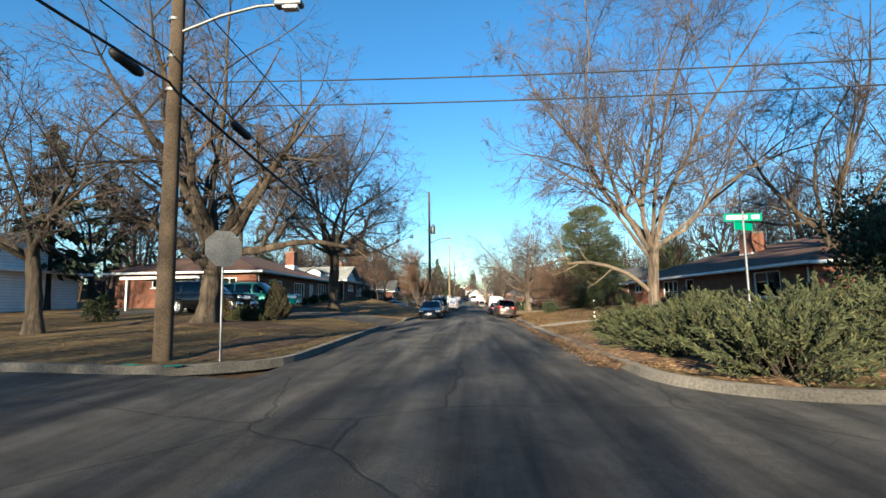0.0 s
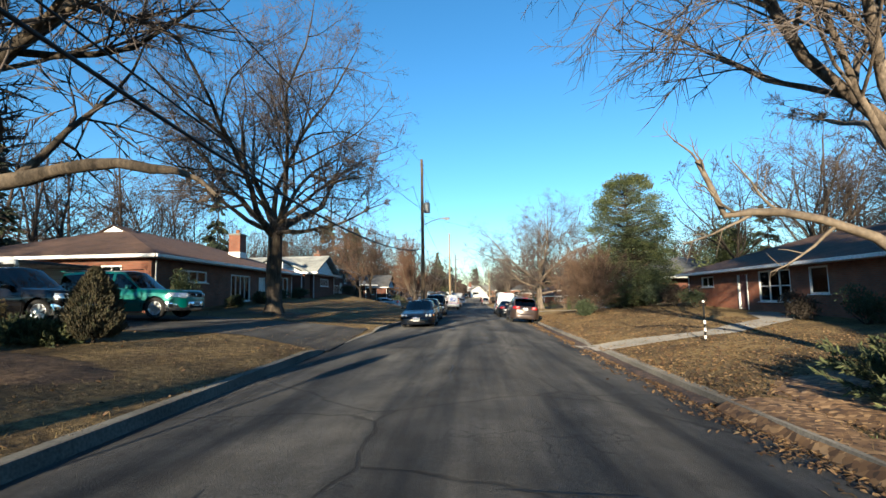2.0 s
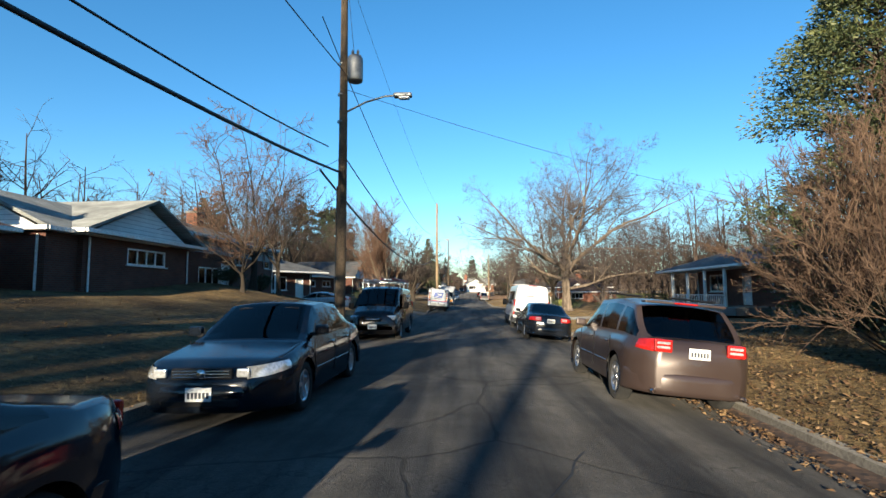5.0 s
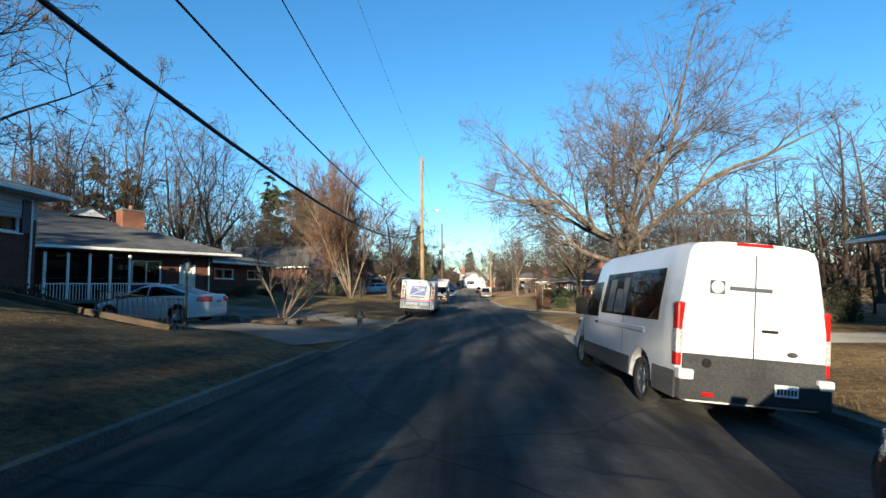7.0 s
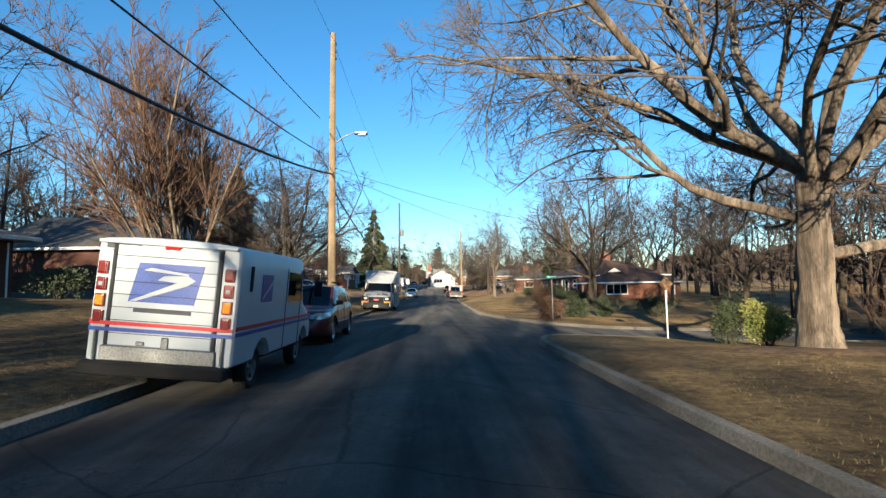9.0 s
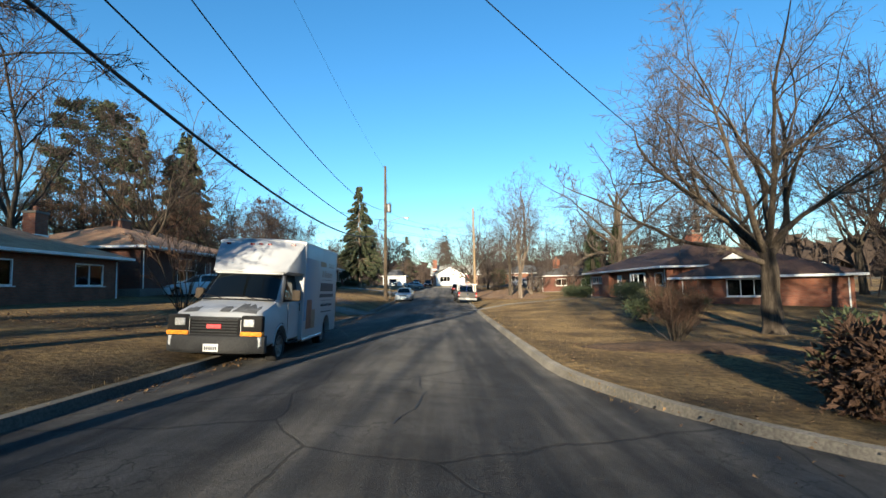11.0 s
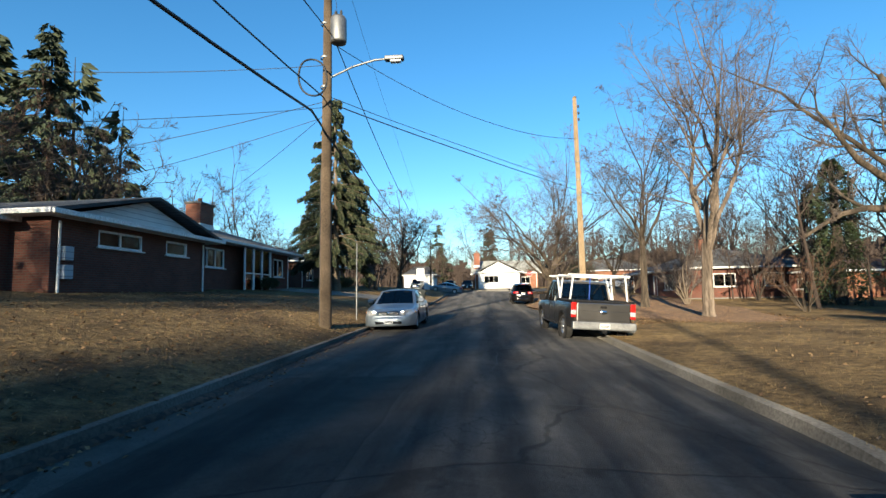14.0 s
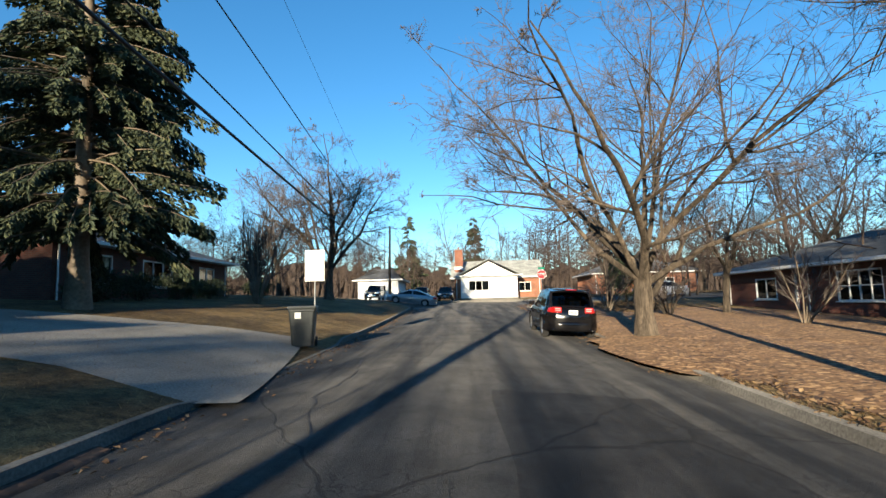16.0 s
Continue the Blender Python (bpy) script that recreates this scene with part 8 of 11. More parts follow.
def box_truck(x, y):
    """A white cutaway truck with a printed box, facing the camera."""
    t = thing("box_truck", "white cutaway box truck with a printed side and peeling bonnet", "truck", parked(x, y, 180))
    part("cab", van_body("cab", WHITE_TRUCK, CAB, (2.05,), 0.46, 0.37, 0.1, 0.42), t)
    body = [(-3.06, 1.08, 1.08, 2.82), (-3.03, 1.1, 1.1, 2.85), (0.66, 1.1, 1.1, 2.88), (0.7, 1.08, 1.08, 2.86)]
    part("box", van_body("box", WHITE_TRUCK, body, (-1.9,), 0.46, 0.37, 0.05, 0.34), t, "chalky white box body")
    nose = [box_section(0.68 + 0.84 * q, 1.09 - 0.22 * q ** 1.4, 1.07 - 0.23 * q ** 1.4, 1.99, 2.84 - 0.8 * q ** 1.15, 0.05 - 0.035 * q) for q in np.linspace(0, 1, 9)]
    part("box_front", sharp(loft("box_front", nose, WHITE_TRUCK), 30), t, "white raked front over the cab")
    wheels(t, (-1.9, 2.05), 0.87, 0.37, 0.24, 8, STEEL)
    part("chassis", rbox("chassis", (1.1, 5.2, 0.2), BLACK, 0.02, 1, (0, -0.3, 0.5)), t)
    ws = part("windscreen", quad_panel("windscreen", ((0.86, 2.07, 1.4), (-0.86, 2.07, 1.4), (-0.75, 1.42, 1.985), (0.75, 1.42, 1.985)), AUTO_GLASS, 8, 3, 0.06), t, "wide windscreen")
    for k in (-0.35, 0.4):
        part("wiper", beam("wiper", (k, 2.13, 1.42), (k + 0.45, 2.05, 1.5), 0.016, BLACK), ws)
    part("cowl", rbox("cowl", (1.7, 0.12, 0.03), BLACK, 0.012, 1, (0, 2.16, 1.39)), t)
    for s in (-1, 1):
        side_glass(t, s, (0.72, 1.86, 1.4, 1.94, 0.62), 1.0, 0.82, 0.42, 2.02, AUTO_GLASS, out=0.012)
        side_glass(t, s, (0.66, 1.98, 1.35, 1.98, 0.66), 1.0, 0.82, 0.42, 2.02, BLACK, "window_seal", 0.006)
        bz = part("headlight_bezel", rbox("headlight_bezel", (0.44, 0.2, 0.44), BLACK, 0.05, 2, (s * 0.745, 3.1, 0.87)), t)
        part("headlight", rbox("headlight", (0.22, 0.06, 0.16), SILVER_LENS, 0.03, 2, (s * 0.7, 3.19, 0.94)), bz, "square sealed headlight")
        part("indicator", rbox("indicator", (0.45, 0.2, 0.1), AMBER, 0.035, 2, (s * 0.75, 3.115, 0.72)), bz, "amber indicator")
        part("mirror_arm", beam("mirror_arm", (s * 0.98, 1.55, 1.38), (s * 1.1, 1.5, 1.42), 0.05, BLACK), t)
        part("mirror", rbox("mirror", (0.2, 0.13, 0.25), BARK_DARK, 0.05, 3, (s * 1.15, 1.5, 1.5)), t, "weathered brown mirror shell")
        for yy, z0, z1 in ((0.55, 0.5, 1.95), (1.62, 0.5, 1.3)):
            part("door_seam", rbox("door_seam", (0.012, 0.014, z1 - z0), INK, 0.003, 1, (s * (0.999 if z1 < 1.5 else 0.965), yy, (z0 + z1) / 2)), t)
        part("door_handle", rbox("door_handle", (0.03, 0.06, 0.2), BLACK, 0.012, 1, (s * 1.0, 0.68, 1.2)), t)
        part("arch_lip", wire("arch_lip", [(s * 0.985, 2.05 + 0.47 * math.cos(a), 0.37 + 0.47 * math.sin(a)) for a in np.linspace(0.1, math.pi - 0.1, 13)], 0.022, WHITE_TRUCK), t)
        part("step_bar", rbox("step_bar", (0.14, 1.0, 0.05), BLACK, 0.015, 1, (s * 0.93, 1.0, 0.37)), t)
        part("trim_rail", rbox("trim_rail", (0.03, 3.72, 0.045), ALLOY, 0.01, 1, (s * 1.1, -1.18, 2.83)), t)
        part("trim_rail", rbox("trim_rail", (0.03, 0.05, 2.45), ALLOY, 0.01, 1, (s * 1.1, -3.03, 1.6)), t)
        part("trim_rail", rbox("trim_rail", (0.03, 2.0, 0.06), ALLOY, 0.01, 1, (s * 1.1, -0.3, 0.37)), t)
        part("panel_seam", rbox("panel_seam", (0.012, 3.6, 0.012), DULL_METAL, 0.003, 1, (s * 1.1, -1.2, 2.66)), t)
        # printed side: picture area, lines of words, and bars for name and numbers
        sx = s * 1.104
        pr = part("side_print", rbox("side_print", (0.006, 1.3, 1.75), BLUE_PRINT, 0.003, 1, (sx, -0.02, 1.72)), t, "faded blue picture panel")
        part("print_block", rbox("print_block", (0.006, 0.5, 0.75), RED_PRINT, 0.2, 4, (sx + s * 0.004, 0.16, 1.0)), pr)
        part("print_block", rbox("print_block", (0.006, 0.42, 0.5), TAN_PRINT, 0.15, 4, (sx + s * 0.004, -0.25, 0.86)), pr)
        for zz, w, h in ((1.72, 1.6, 0.24), (1.47, 1.75, 0.1), (1.0, 1.3, 0.035)):
            part("lettering_bar", rbox("lettering_bar", (0.006, w, h), INK, 0.003, 1, (sx, -1.8, zz)), t, "dark lettering bar")
        part("lettering_bar", rbox("lettering_bar", (0.006, 0.72, 0.22), TAN_PRINT, 0.003, 1, (sx, -1.25, 2.42)), t, "tan lettering bar")
        for zz in (1.93, 1.33):
            part("rule", rbox("rule", (0.006, 1.3, 0.012), INK, 0.002, 1, (sx, -1.8, zz)), t)
        for word, size, mat, yy, zz in (("Baths", 0.34, TAN_PRINT, -2.28, 2.42), ("& Kitchens", 0.3, TAN_PRINT, -1.8, 2.1), ("Family Owned & Operated", 0.13, INK, -1.8, 1.2)):
            part("lettering", text_mesh(word, size, mat), t, "printed lettering", Matrix.Translation((sx, yy, zz)) @ Euler((math.pi / 2, 0, s * math.pi / 2)).to_matrix().to_4x4())
    for k in (-0.82, -0.22, 0.0, 0.22, 0.82):
        part("marker_lamp", rbox("marker_lamp", (0.11, 0.05, 0.05), DARK_LENS, 0.015, 1, (k, 0.86, 2.76)), t, "small marker lamp")
    g = part("grille", rbox("grille", (1.04, 0.14, 0.4), BLACK, 0.04, 2, (0, 3.13, 0.84)), t, "black slatted grille")
    for k in range(6):
        part("slat", rbox("slat", (0.94, 0.03, 0.022), DARK_TRIM, 0.006, 1, (0, 3.205, 0.7 + 0.058 * k)), g)
    part("grille_surround", rbox("grille_surround", (1.06, 0.05, 0.05), DARK_TRIM, 0.02, 2, (0, 3.2, 1.03)), g)
    part("emblem", rbox("emblem", (0.3, 0.02, 0.09), SIGN_RED, 0.01, 1, (0, 3.225, 0.86)), t, "red badge")
    part("bumper", bumper_bar("bumper", 2.0, 3.31, 0.5, 0.36, BUMPER_GREY, 1, 0.2), t, "dark grey bumper")
    plate(t, 3.325, 0.44, 1)
    for k, q in enumerate(((-0.8, -0.28, 2.45, 3.06), (-0.24, -0.02, 2.7, 3.08), (0.42, 0.72, 2.75, 3.08))):
        part("bare_primer_patch", peeled(*q, 70 + k), t, "grey patch of peeled paint")
    return t


box_truck(-2.95, 116.3)


def pickup(x, y):
    """A grey crew-cab pickup with a white pipe rack; heading +y."""
    t = thing("pickup_truck", "grey crew-cab pickup truck with a white pipe rack", "truck", parked(x, y, 4))
    spec = dict(L=5.8, W=2.0, sill=0.42, arch=0.47, tyre=0.39, wheels=(-1.75, 1.85), top=[(-2.9, 1.16), (-2.85, 1.2), (-0.75, 1.2), (-0.7, 1.14), (1.2, 1.14), (1.5, 1.14), (2.6, 1.1), (2.85, 1.0), (2.9, 0.9)], shoulder=0.95,
                cabin=[(-0.75, 1.15), (-0.6, 1.84), (0.75, 1.88), (1.55, 1.14)], roof_w=0.78, b_pillar=0.2, d_pillar=-0.55)
    part("body", body_shell(spec, GREY_TRUCK), t)
    greenhouse(t, spec, GREY_TRUCK)
    wheels(t, spec["wheels"], 0.84, 0.39, 0.27, 6)
    part("bed_floor", rbox("bed_floor", (1.6, 2.0, 0.03), BLACK, 0.005, 1, (0, -1.82, 1.235)), t, "dark open load bed")
    for s in (-1, 1):
        part("bed_rail", rbox("bed_rail", (0.14, 2.1, 0.07), BLACK, 0.02, 1, (s * 0.9, -1.82, 1.25)), t)
        part("tail_light", rbox("tail_light", (0.16, 0.1, 0.46), RED_LENS, 0.02, 2, (s * 0.9, -2.86, 0.98)), t, "tall red tail light")
        part("reverse_lens", rbox("reverse_lens", (0.165, 0.1, 0.14), SILVER_LENS, 0.02, 2, (s * 0.9, -2.868, 0.9)), t)
        part("running_board", rbox("running_board", (0.14, 2.3, 0.06), BLACK, 0.02, 1, (s * 1.0, 0.05, 0.44)), t)
        part("mirror", rbox("mirror", (0.22, 0.12, 0.22), BLACK, 0.04, 2, (s * 1.1, 1.1, 1.25)), t)
        part("headlight", rbox("headlight", (0.4, 0.16, 0.28), SILVER_LENS, 0.04, 2, (s * 0.72, 2.82, 0.88)), t, "clear headlight")
        part("rack_rail", beam("rack_rail", (s * 0.86, -2.6, 2.02), (s * 0.86, 0.55, 2.02), 0.05, WHITE), t, "white rack rail")
        for yy in (-2.4, -1.0):
            part("rack_post", beam("rack_post", (s * 0.9, yy, 1.26), (s * 0.82, yy, 2.02), 0.05, WHITE), t)
        part("rack_brace", beam("rack_brace", (s * 0.88, -0.95, 1.26), (s * 0.86, -0.35, 2.02), 0.05, WHITE), t)
        part("flare", lathe("flare", [(0.46, -0.03), (0.52, -0.02), (0.52, 0.03), (0.46, 0.03)], BLACK, 26, "x"), t, m=pose(s * 0.975, -1.75, 0.4))
    for yy in (-2.4, -1.0, 0.5):
        part("rack_bar", beam("rack_bar", (-0.98, yy, 2.06), (0.98, yy, 2.06), 0.05, WHITE), t, "white rack crossbar")
    part("strap", beam("strap", (0.1, -0.98, 1.26), (0.12, -0.98, 2.04), 0.035, BLUE), t, "blue strap")
    tg = part("tailgate", rbox("tailgate", (1.62, 0.08, 0.6), GREY_TRUCK, 0.03, 2, (0, -2.88, 0.9)), t)
    part("tailgate_panel", rbox("tailgate_panel", (1.5, 0.02, 0.28), GREY_TRUCK, 0.008, 1, (0, -2.922, 0.82)), tg)
    part("tailgate_handle", rbox("tailgate_handle", (0.2, 0.03, 0.07), BLACK, 0.015, 1, (0, -2.925, 1.08)), tg)
    part("badge", lathe("badge", [(0.001, 0.012), (0.06, 0.01), (0.065, 0)], CHROME, 16), tg, "oval badge", Matrix.Translation((0, -2.935, 0.93)) @ Matrix.Rotation(math.pi / 2, 4, "X") @ Matrix.Scale(1.7, 4, (1, 0, 0)))
    part("bumper", rbox("bumper", (1.92, 0.2, 0.24), STEEL, 0.04, 2, (0, -2.98, 0.52)), t, "brushed steel rear bumper")
    plate(t, -3.085, 0.52, -1)
    part("hitch", rbox("hitch", (0.12, 0.2, 0.1), BLACK, 0.02, 1, (0, -3.02, 0.36)), t)
    part("exhaust", beam("exhaust", (0.55, -2.6, 0.38), (0.95, -2.95, 0.38), 0.07, STEEL), t)
    handles(t, (0.35, -0.55), 1.0, 1.98, CHROME)
    seams(t, (0.2, -0.62, 1.3), 0.5, 1.12, 1.99)
    return t


pickup(4.12, 157.8)

# ---- street furniture ----
def sag(a, b, drop, n=18):
    return [tuple(Vector(a).lerp(Vector(b), k / n) - Vector((0, 0, drop * 4 * (k / n) * (1 - k / n)))) for k in range(n + 1)]


def utility_pole(x, y, top, r, mat, label, lamp=None, transformer=None, base=None):
    """Wooden pole; lamp: (height, reach towards +x); transformer: height."""
    z = on_lawn(x, y) if base is None else base
    t = thing("utility_pole", label, "pole", pose(x, y, z - 0.2), "wooden utility poles")
    h = top - z + 0.2
    rng = np.random.default_rng(int(abs(x) * 10 + y))
    l = grow(rng, np.zeros((1, 3)), np.array([[0.006, 0, 1.0]]), np.array([h]), 10, 0.002, 0)
    part("shaft", mesh_of("shaft", *tubes(l, np.linspace(r, r * 0.62, 11)[None], 14), True, mat), t)
    part("pole_cap", lathe("pole_cap", [(r * 0.62, h - 0.01), (r * 0.4, h + 0.03), (0.001, h + 0.04)], mat, 14), t)
    for k in (0.55, 0.62, 0.7):
        part("band", lathe("band", [(r * (1 - 0.38 * k) + 0.012, h * k), (r * (1 - 0.38 * k) + 0.012, h * k + 0.06)], STEEL, 16), t)
    for k in range(3):
        zz = h - 0.5 - 0.35 * k
        part("insulator", lathe("insulator", [(0.03, -0.08), (0.06, -0.05), (0.035, -0.02), (0.06, 0.02), (0.03, 0.07)], DARK_TRIM, 12), t, m=Matrix.Translation((r * 0.62 + 0.06, 0, zz)))
    if lamp:
        lh, reach = lamp
        s = 1 if reach > 0 else -1
        pts = [(0.1 * s, 0, lh - z - 0.35), (reach * 0.45, 0, lh - z + 0.0), (reach * 0.8, 0, lh - z + 0.18), (reach, 0, lh - z + 0.2)]
        part("lamp_arm", wire("lamp_arm", pts, 0.035, STEEL, 8), t, "curved steel lamp arm")
        hd = part("lamp_head", rbox("lamp_head", (0.62, 0.26, 0.14), STEEL, 0.06, 3, (reach + 0.25 * s, 0, lh - z + 0.2)), t, "cobra street lamp head")
        part("lamp_lens", rbox("lamp_lens", (0.36, 0.2, 0.1), SILVER_LENS, 0.04, 2, (reach + 0.3 * s, 0, lh - z + 0.11)), hd)
    if transformer:
        tr = part("transformer", lathe("transformer", [(0.001, 0), (0.24, 0), (0.26, 0.05), (0.26, 0.78), (0.22, 0.86), (0.001, 0.88)], STEEL, 20), t, "grey drum transformer", Matrix.Translation((0.45, -0.05, transformer - z - 0.4)))
        for dx in (-0.09, 0.09):
            part("bushing", lathe("bushing", [(0.03, 0.85), (0.05, 0.9), (0.03, 0.95), (0.05, 1.0), (0.02, 1.1)], DARK_TRIM, 10), tr, m=Matrix.Translation((dx, 0, 0)))
        part("bracket", rbox("bracket", (0.3, 0.1, 0.08), STEEL, 0.01, 1, (0.2, 0, transformer - z - 0.1)), t)
        part("drop_wire", wire("drop_wire", [(0.4, 0, transformer - z + 0.6), (0.3, 0, transformer - z + 1.6), (r * 0.7, 0, h - 0.6)], 0.008, CABLE), t)
    part("guard_pipe", beam("guard_pipe", (-r - 0.01, 0.04, 0.2), (-r * 0.8, 0.04, min(5.2, h * 0.6)), 0.05, DARK_TRIM), t)
    return t


utility_pole(-6.35, 10.25, 11.0, 0.19, POLE_WOOD, "weathered brown utility pole with a street lamp at the corner", lamp=(8.05, 2.3))
utility_pole(-4.05, 53.5, 13.4, 0.17, POLE_WOOD, "tall wooden utility pole with a transformer and street lamp", lamp=(8.3, 1.8), transformer=9.4)
utility_pole(-3.72, 102.5, 13.4, 0.18, POLE_PALE, "tall pale wooden utility pole with a street lamp", lamp=(8.6, 1.1))
utility_pole(-4.12, 154.55, 14.2, 0.185, POLE_WOOD, "wooden utility pole with a drum transformer and lamp", lamp=(8.7, 2.0), transformer=9.9)
utility_pole(5.8, 164.5, 11.2, 0.16, POLE_PALE, "bare new wooden pole on the verge")
utility_pole(-6.64, 210.0, 9.0, 0.13, BARK_DARK, "dark wooden pole near the junction")



def cable(a, b, drop, r, label, n=18):
    ob = new("overhead_wire", wire("overhead_wire", sag(a, b, drop, n), r, CABLE, 5))
    tagged(ob, label, "wire", "overhead wires")


LABELS = ("thick black telephone cable between poles", "black overhead service cable between poles", "thin black overhead wire between poles", "fine power line between pole tops")
# pole to pole: heights and offsets at both ends and the slack of each run
RUNS = [((-6.35, 10.25), (-4.05, 53.5), ((0.03, 6.2, -0.06, 5.73, 1.45), (0.36, 6.49, -0.45, 6.61, 1.6), (0.13, 8.58, 0.16, 9.05, 0.81), (0, 10.8, 0, 13.2, 0.7))),
        ((-4.05, 53.5), (-3.72, 102.5), ((-0.7, 5.81, 0.05, 6.67, 2.14), (-0.04, 6.48, -0.46, 7.65, 1.54), (-0.7, 11.14, -0.56, 9.33, 1.83), (0, 13.2, 0, 13.2, 0.8))),
        ((-3.72, 102.5), (-4.12, 154.55), ((-0.02, 6.11, -0.45, 7.12, 1.97), (-0.7, 7.84, -0.05, 7.53, 1.77), (0.2, 8.91, 0.27, 9.53, 2.05), (0, 13.2, 0, 14.0, 0.8))),
        ((-4.12, 154.55), (-6.64, 210.0), ((-0.45, 7.12, 0, 6.4, 1.2), (-0.05, 7.53, 0, 6.9, 1.2), (0.27, 9.53, 0, 7.6, 1.0), (0, 13.9, 0, 8.8, 0.6)))]
for (xa, ya), (xb, yb), lines in RUNS:
    for k, (oa, za, ob_, zb, drop) in enumerate(lines):
        cable((xa + oa, ya, za), (xb + ob_, yb, zb), drop, (0.04, 0.022, 0.018, 0.007)[k], LABELS[k])
# the run that comes from behind the camera
for k, z in enumerate((6.3, 7.0, 9.0)):
    cable((-7.5, -34, z), (-6.35, 10.25, z), 0.6, (0.03, 0.017, 0.014)[k], "overhead cable coming up to the corner pole")
# service drops and crossings
cable((-6.35, 10.25, 6.35), (26, 6.0, 5.3), 0.5, 0.014, "black wire crossing the street at the corner")
cable((-6.35, 10.25, 5.8), (26, 5.8, 4.9), 0.5, 0.014, "black wire crossing the street at the corner")
cable((-6.35, 10.25, 9.1), (28, 10.5, 8.4), 0.3, 0.012, "pale overhead wire crossing the street", 12)
cable((-4.12, 154.55, 9.5), (5.8, 164.5, 9.0), 0.9, 0.012, "slack wire across the road to a pole")
cable((-4.12, 154.55, 7.4), (12.0, 174.8, 7.5), 0.4, 0.02, "twisted black cable crossing to the far side")
cable((-4.12, 154.55, 7.6), (12.3, 174.8, 7.7), 0.4, 0.012, "thin black cable crossing to the far side")
cable((-4.12, 154.55, 8.6), (-22.0, 152.0, 9.0), 0.5, 0.010, "service drop over the brick houses")
cable((-4.12, 154.55, 7.4), (-20.5, 155.0, 5.6), 0.4, 0.011, "service drop to a gabled house")
cable((-4.12, 154.55, 6.9), (-16.0, 153.5, 4.0), 0.3, 0.009, "service drop to a gabled house")
cable((-4.2, 131.2, 5.8), (18.6, 143.0, 3.4), 0.4, 0.010, "service drop to a brick house")
cable((-4.05, 53.5, 6.2), (-15.5, 60, 4.6), 0.4, 0.009, "service drop to a gabled house")
cable((-4.05, 53.5, 8.6), (20, 62, 5.0), 0.6, 0.008, "service drop across the road")
cable((-3.72, 102.5, 7.0), (16.5, 112, 4.4), 0.7, 0.010, "service drop across the side street")
cable((-3.72, 102.5, 6.8), (16.0, 125, 4.0), 0.7, 0.010, "service drop to a brick rambler")
cable((-3.72, 102.5, 6.4), (-17, 94, 4.0), 0.4, 0.009, "service drop to a ranch house")
cable((-4.12, 154.55, 7.0), (-15, 163, 4.6), 0.3, 0.009, "service drop to a gabled house")
cable((-4.12, 154.55, 7.2), (-16, 146, 4.2), 0.3, 0.009, "service drop to a brick house")
for (x, y, z) in ((-6.75, 9.3, 6.35), (-5.9, 12.6, 6.05)):
    t = thing("cable_splice", "black cable splice case hanging on the wire", "cable fitting", pose(x, y, z, 0, 8, 84))
    part("case", lathe("case", [(0.001, -0.42), (0.07, -0.4), (0.11, -0.3), (0.11, 0.3), (0.07, 0.4), (0.001, 0.42)], CABLE, 14, "x"), t)
    for k in (-0.2, 0.2):
        part("strap", lathe("strap", [(0.118, k - 0.02), (0.118, k + 0.02)], DARK_TRIM, 14, "x"), t)
t = thing("cable_coil", "loop of spare black cable on a pole", "cable", pose(-4.3, 153.9, 7.9, 90, 0, 20))
part("loop", mesh_of("loop", *tubes(np.array([[(0.42 * math.cos(a), 0.6 * math.sin(a), 0.05 * math.sin(3 * a)) for a in np.linspace(0, 2 * math.pi, 28)]]), np.full((1, 28), 0.03), 6), True, CABLE), t)


def sign_post(x, y, h, name, label, lean=0.0, r=0.028, mat=STEEL, base=None):
    t = thing(name, label, "sign", pose(x, y, on_lawn(x, y) - 0.05 if base is None else base, lean, 0, 0))
    part("post", lathe("post", [(r, 0), (r, h), (r * 0.8, h + 0.01), (0.001, h + 0.012)], mat, 10), t)
    return t


def octagon(r, y, z, mat, name="plate"):
    v = [(r * math.cos(math.pi / 8 + k * math.pi / 4), y, z + r * math.sin(math.pi / 8 + k * math.pi / 4)) for k in range(8)]
    v += [(a, y + 0.006, c) for a, _, c in v]
    return mesh_of(name, v, [tuple(range(8)), tuple(range(15, 7, -1))] + [(i, i + 8, (i + 1) % 8 + 8, (i + 1) % 8) for i in range(8)], False, mat)


FACE = Matrix.Rotation(math.pi / 2, 4, "X")
s1 = sign_post(-5.2, 10.4, 2.75, "stop_sign", "grey back of a stop sign on a steel post")
s1.rotation_euler[2] = radians(46)
part("plate", octagon(0.41, -0.04, 2.42, DULL_METAL), s1, "bare metal octagon seen from behind")
part("red_face", octagon(0.40, -0.03, 2.42, SIGN_RED, "red_face"), s1, "red face turned away", Matrix.Translation((0, 0.012, 0)))
s2 = sign_post(5.66, 10.43, 3.05, "street_sign", "green street name blades on a steel post")
b = part("blade", rbox("blade", (0.76, 0.008, 0.16), SIGN_GREEN, 0.003, 1, (0, 0, 2.93)), s2, "green street name blade")
for xx, ww in ((-0.12, 0.42), (0.25, 0.16)):
    part("lettering_bar", rbox("lettering_bar", (ww, 0.006, 0.085), WHITE, 0.003, 1, (xx, -0.008, 2.93)), b, "white lettering bar")
b = part("blade", rbox("blade", (0.008, 0.62, 0.16), SIGN_GREEN, 0.003, 1, (0, 0, 2.74)), s2, "green cross-street blade")
b.rotation_euler[2] = radians(-60)
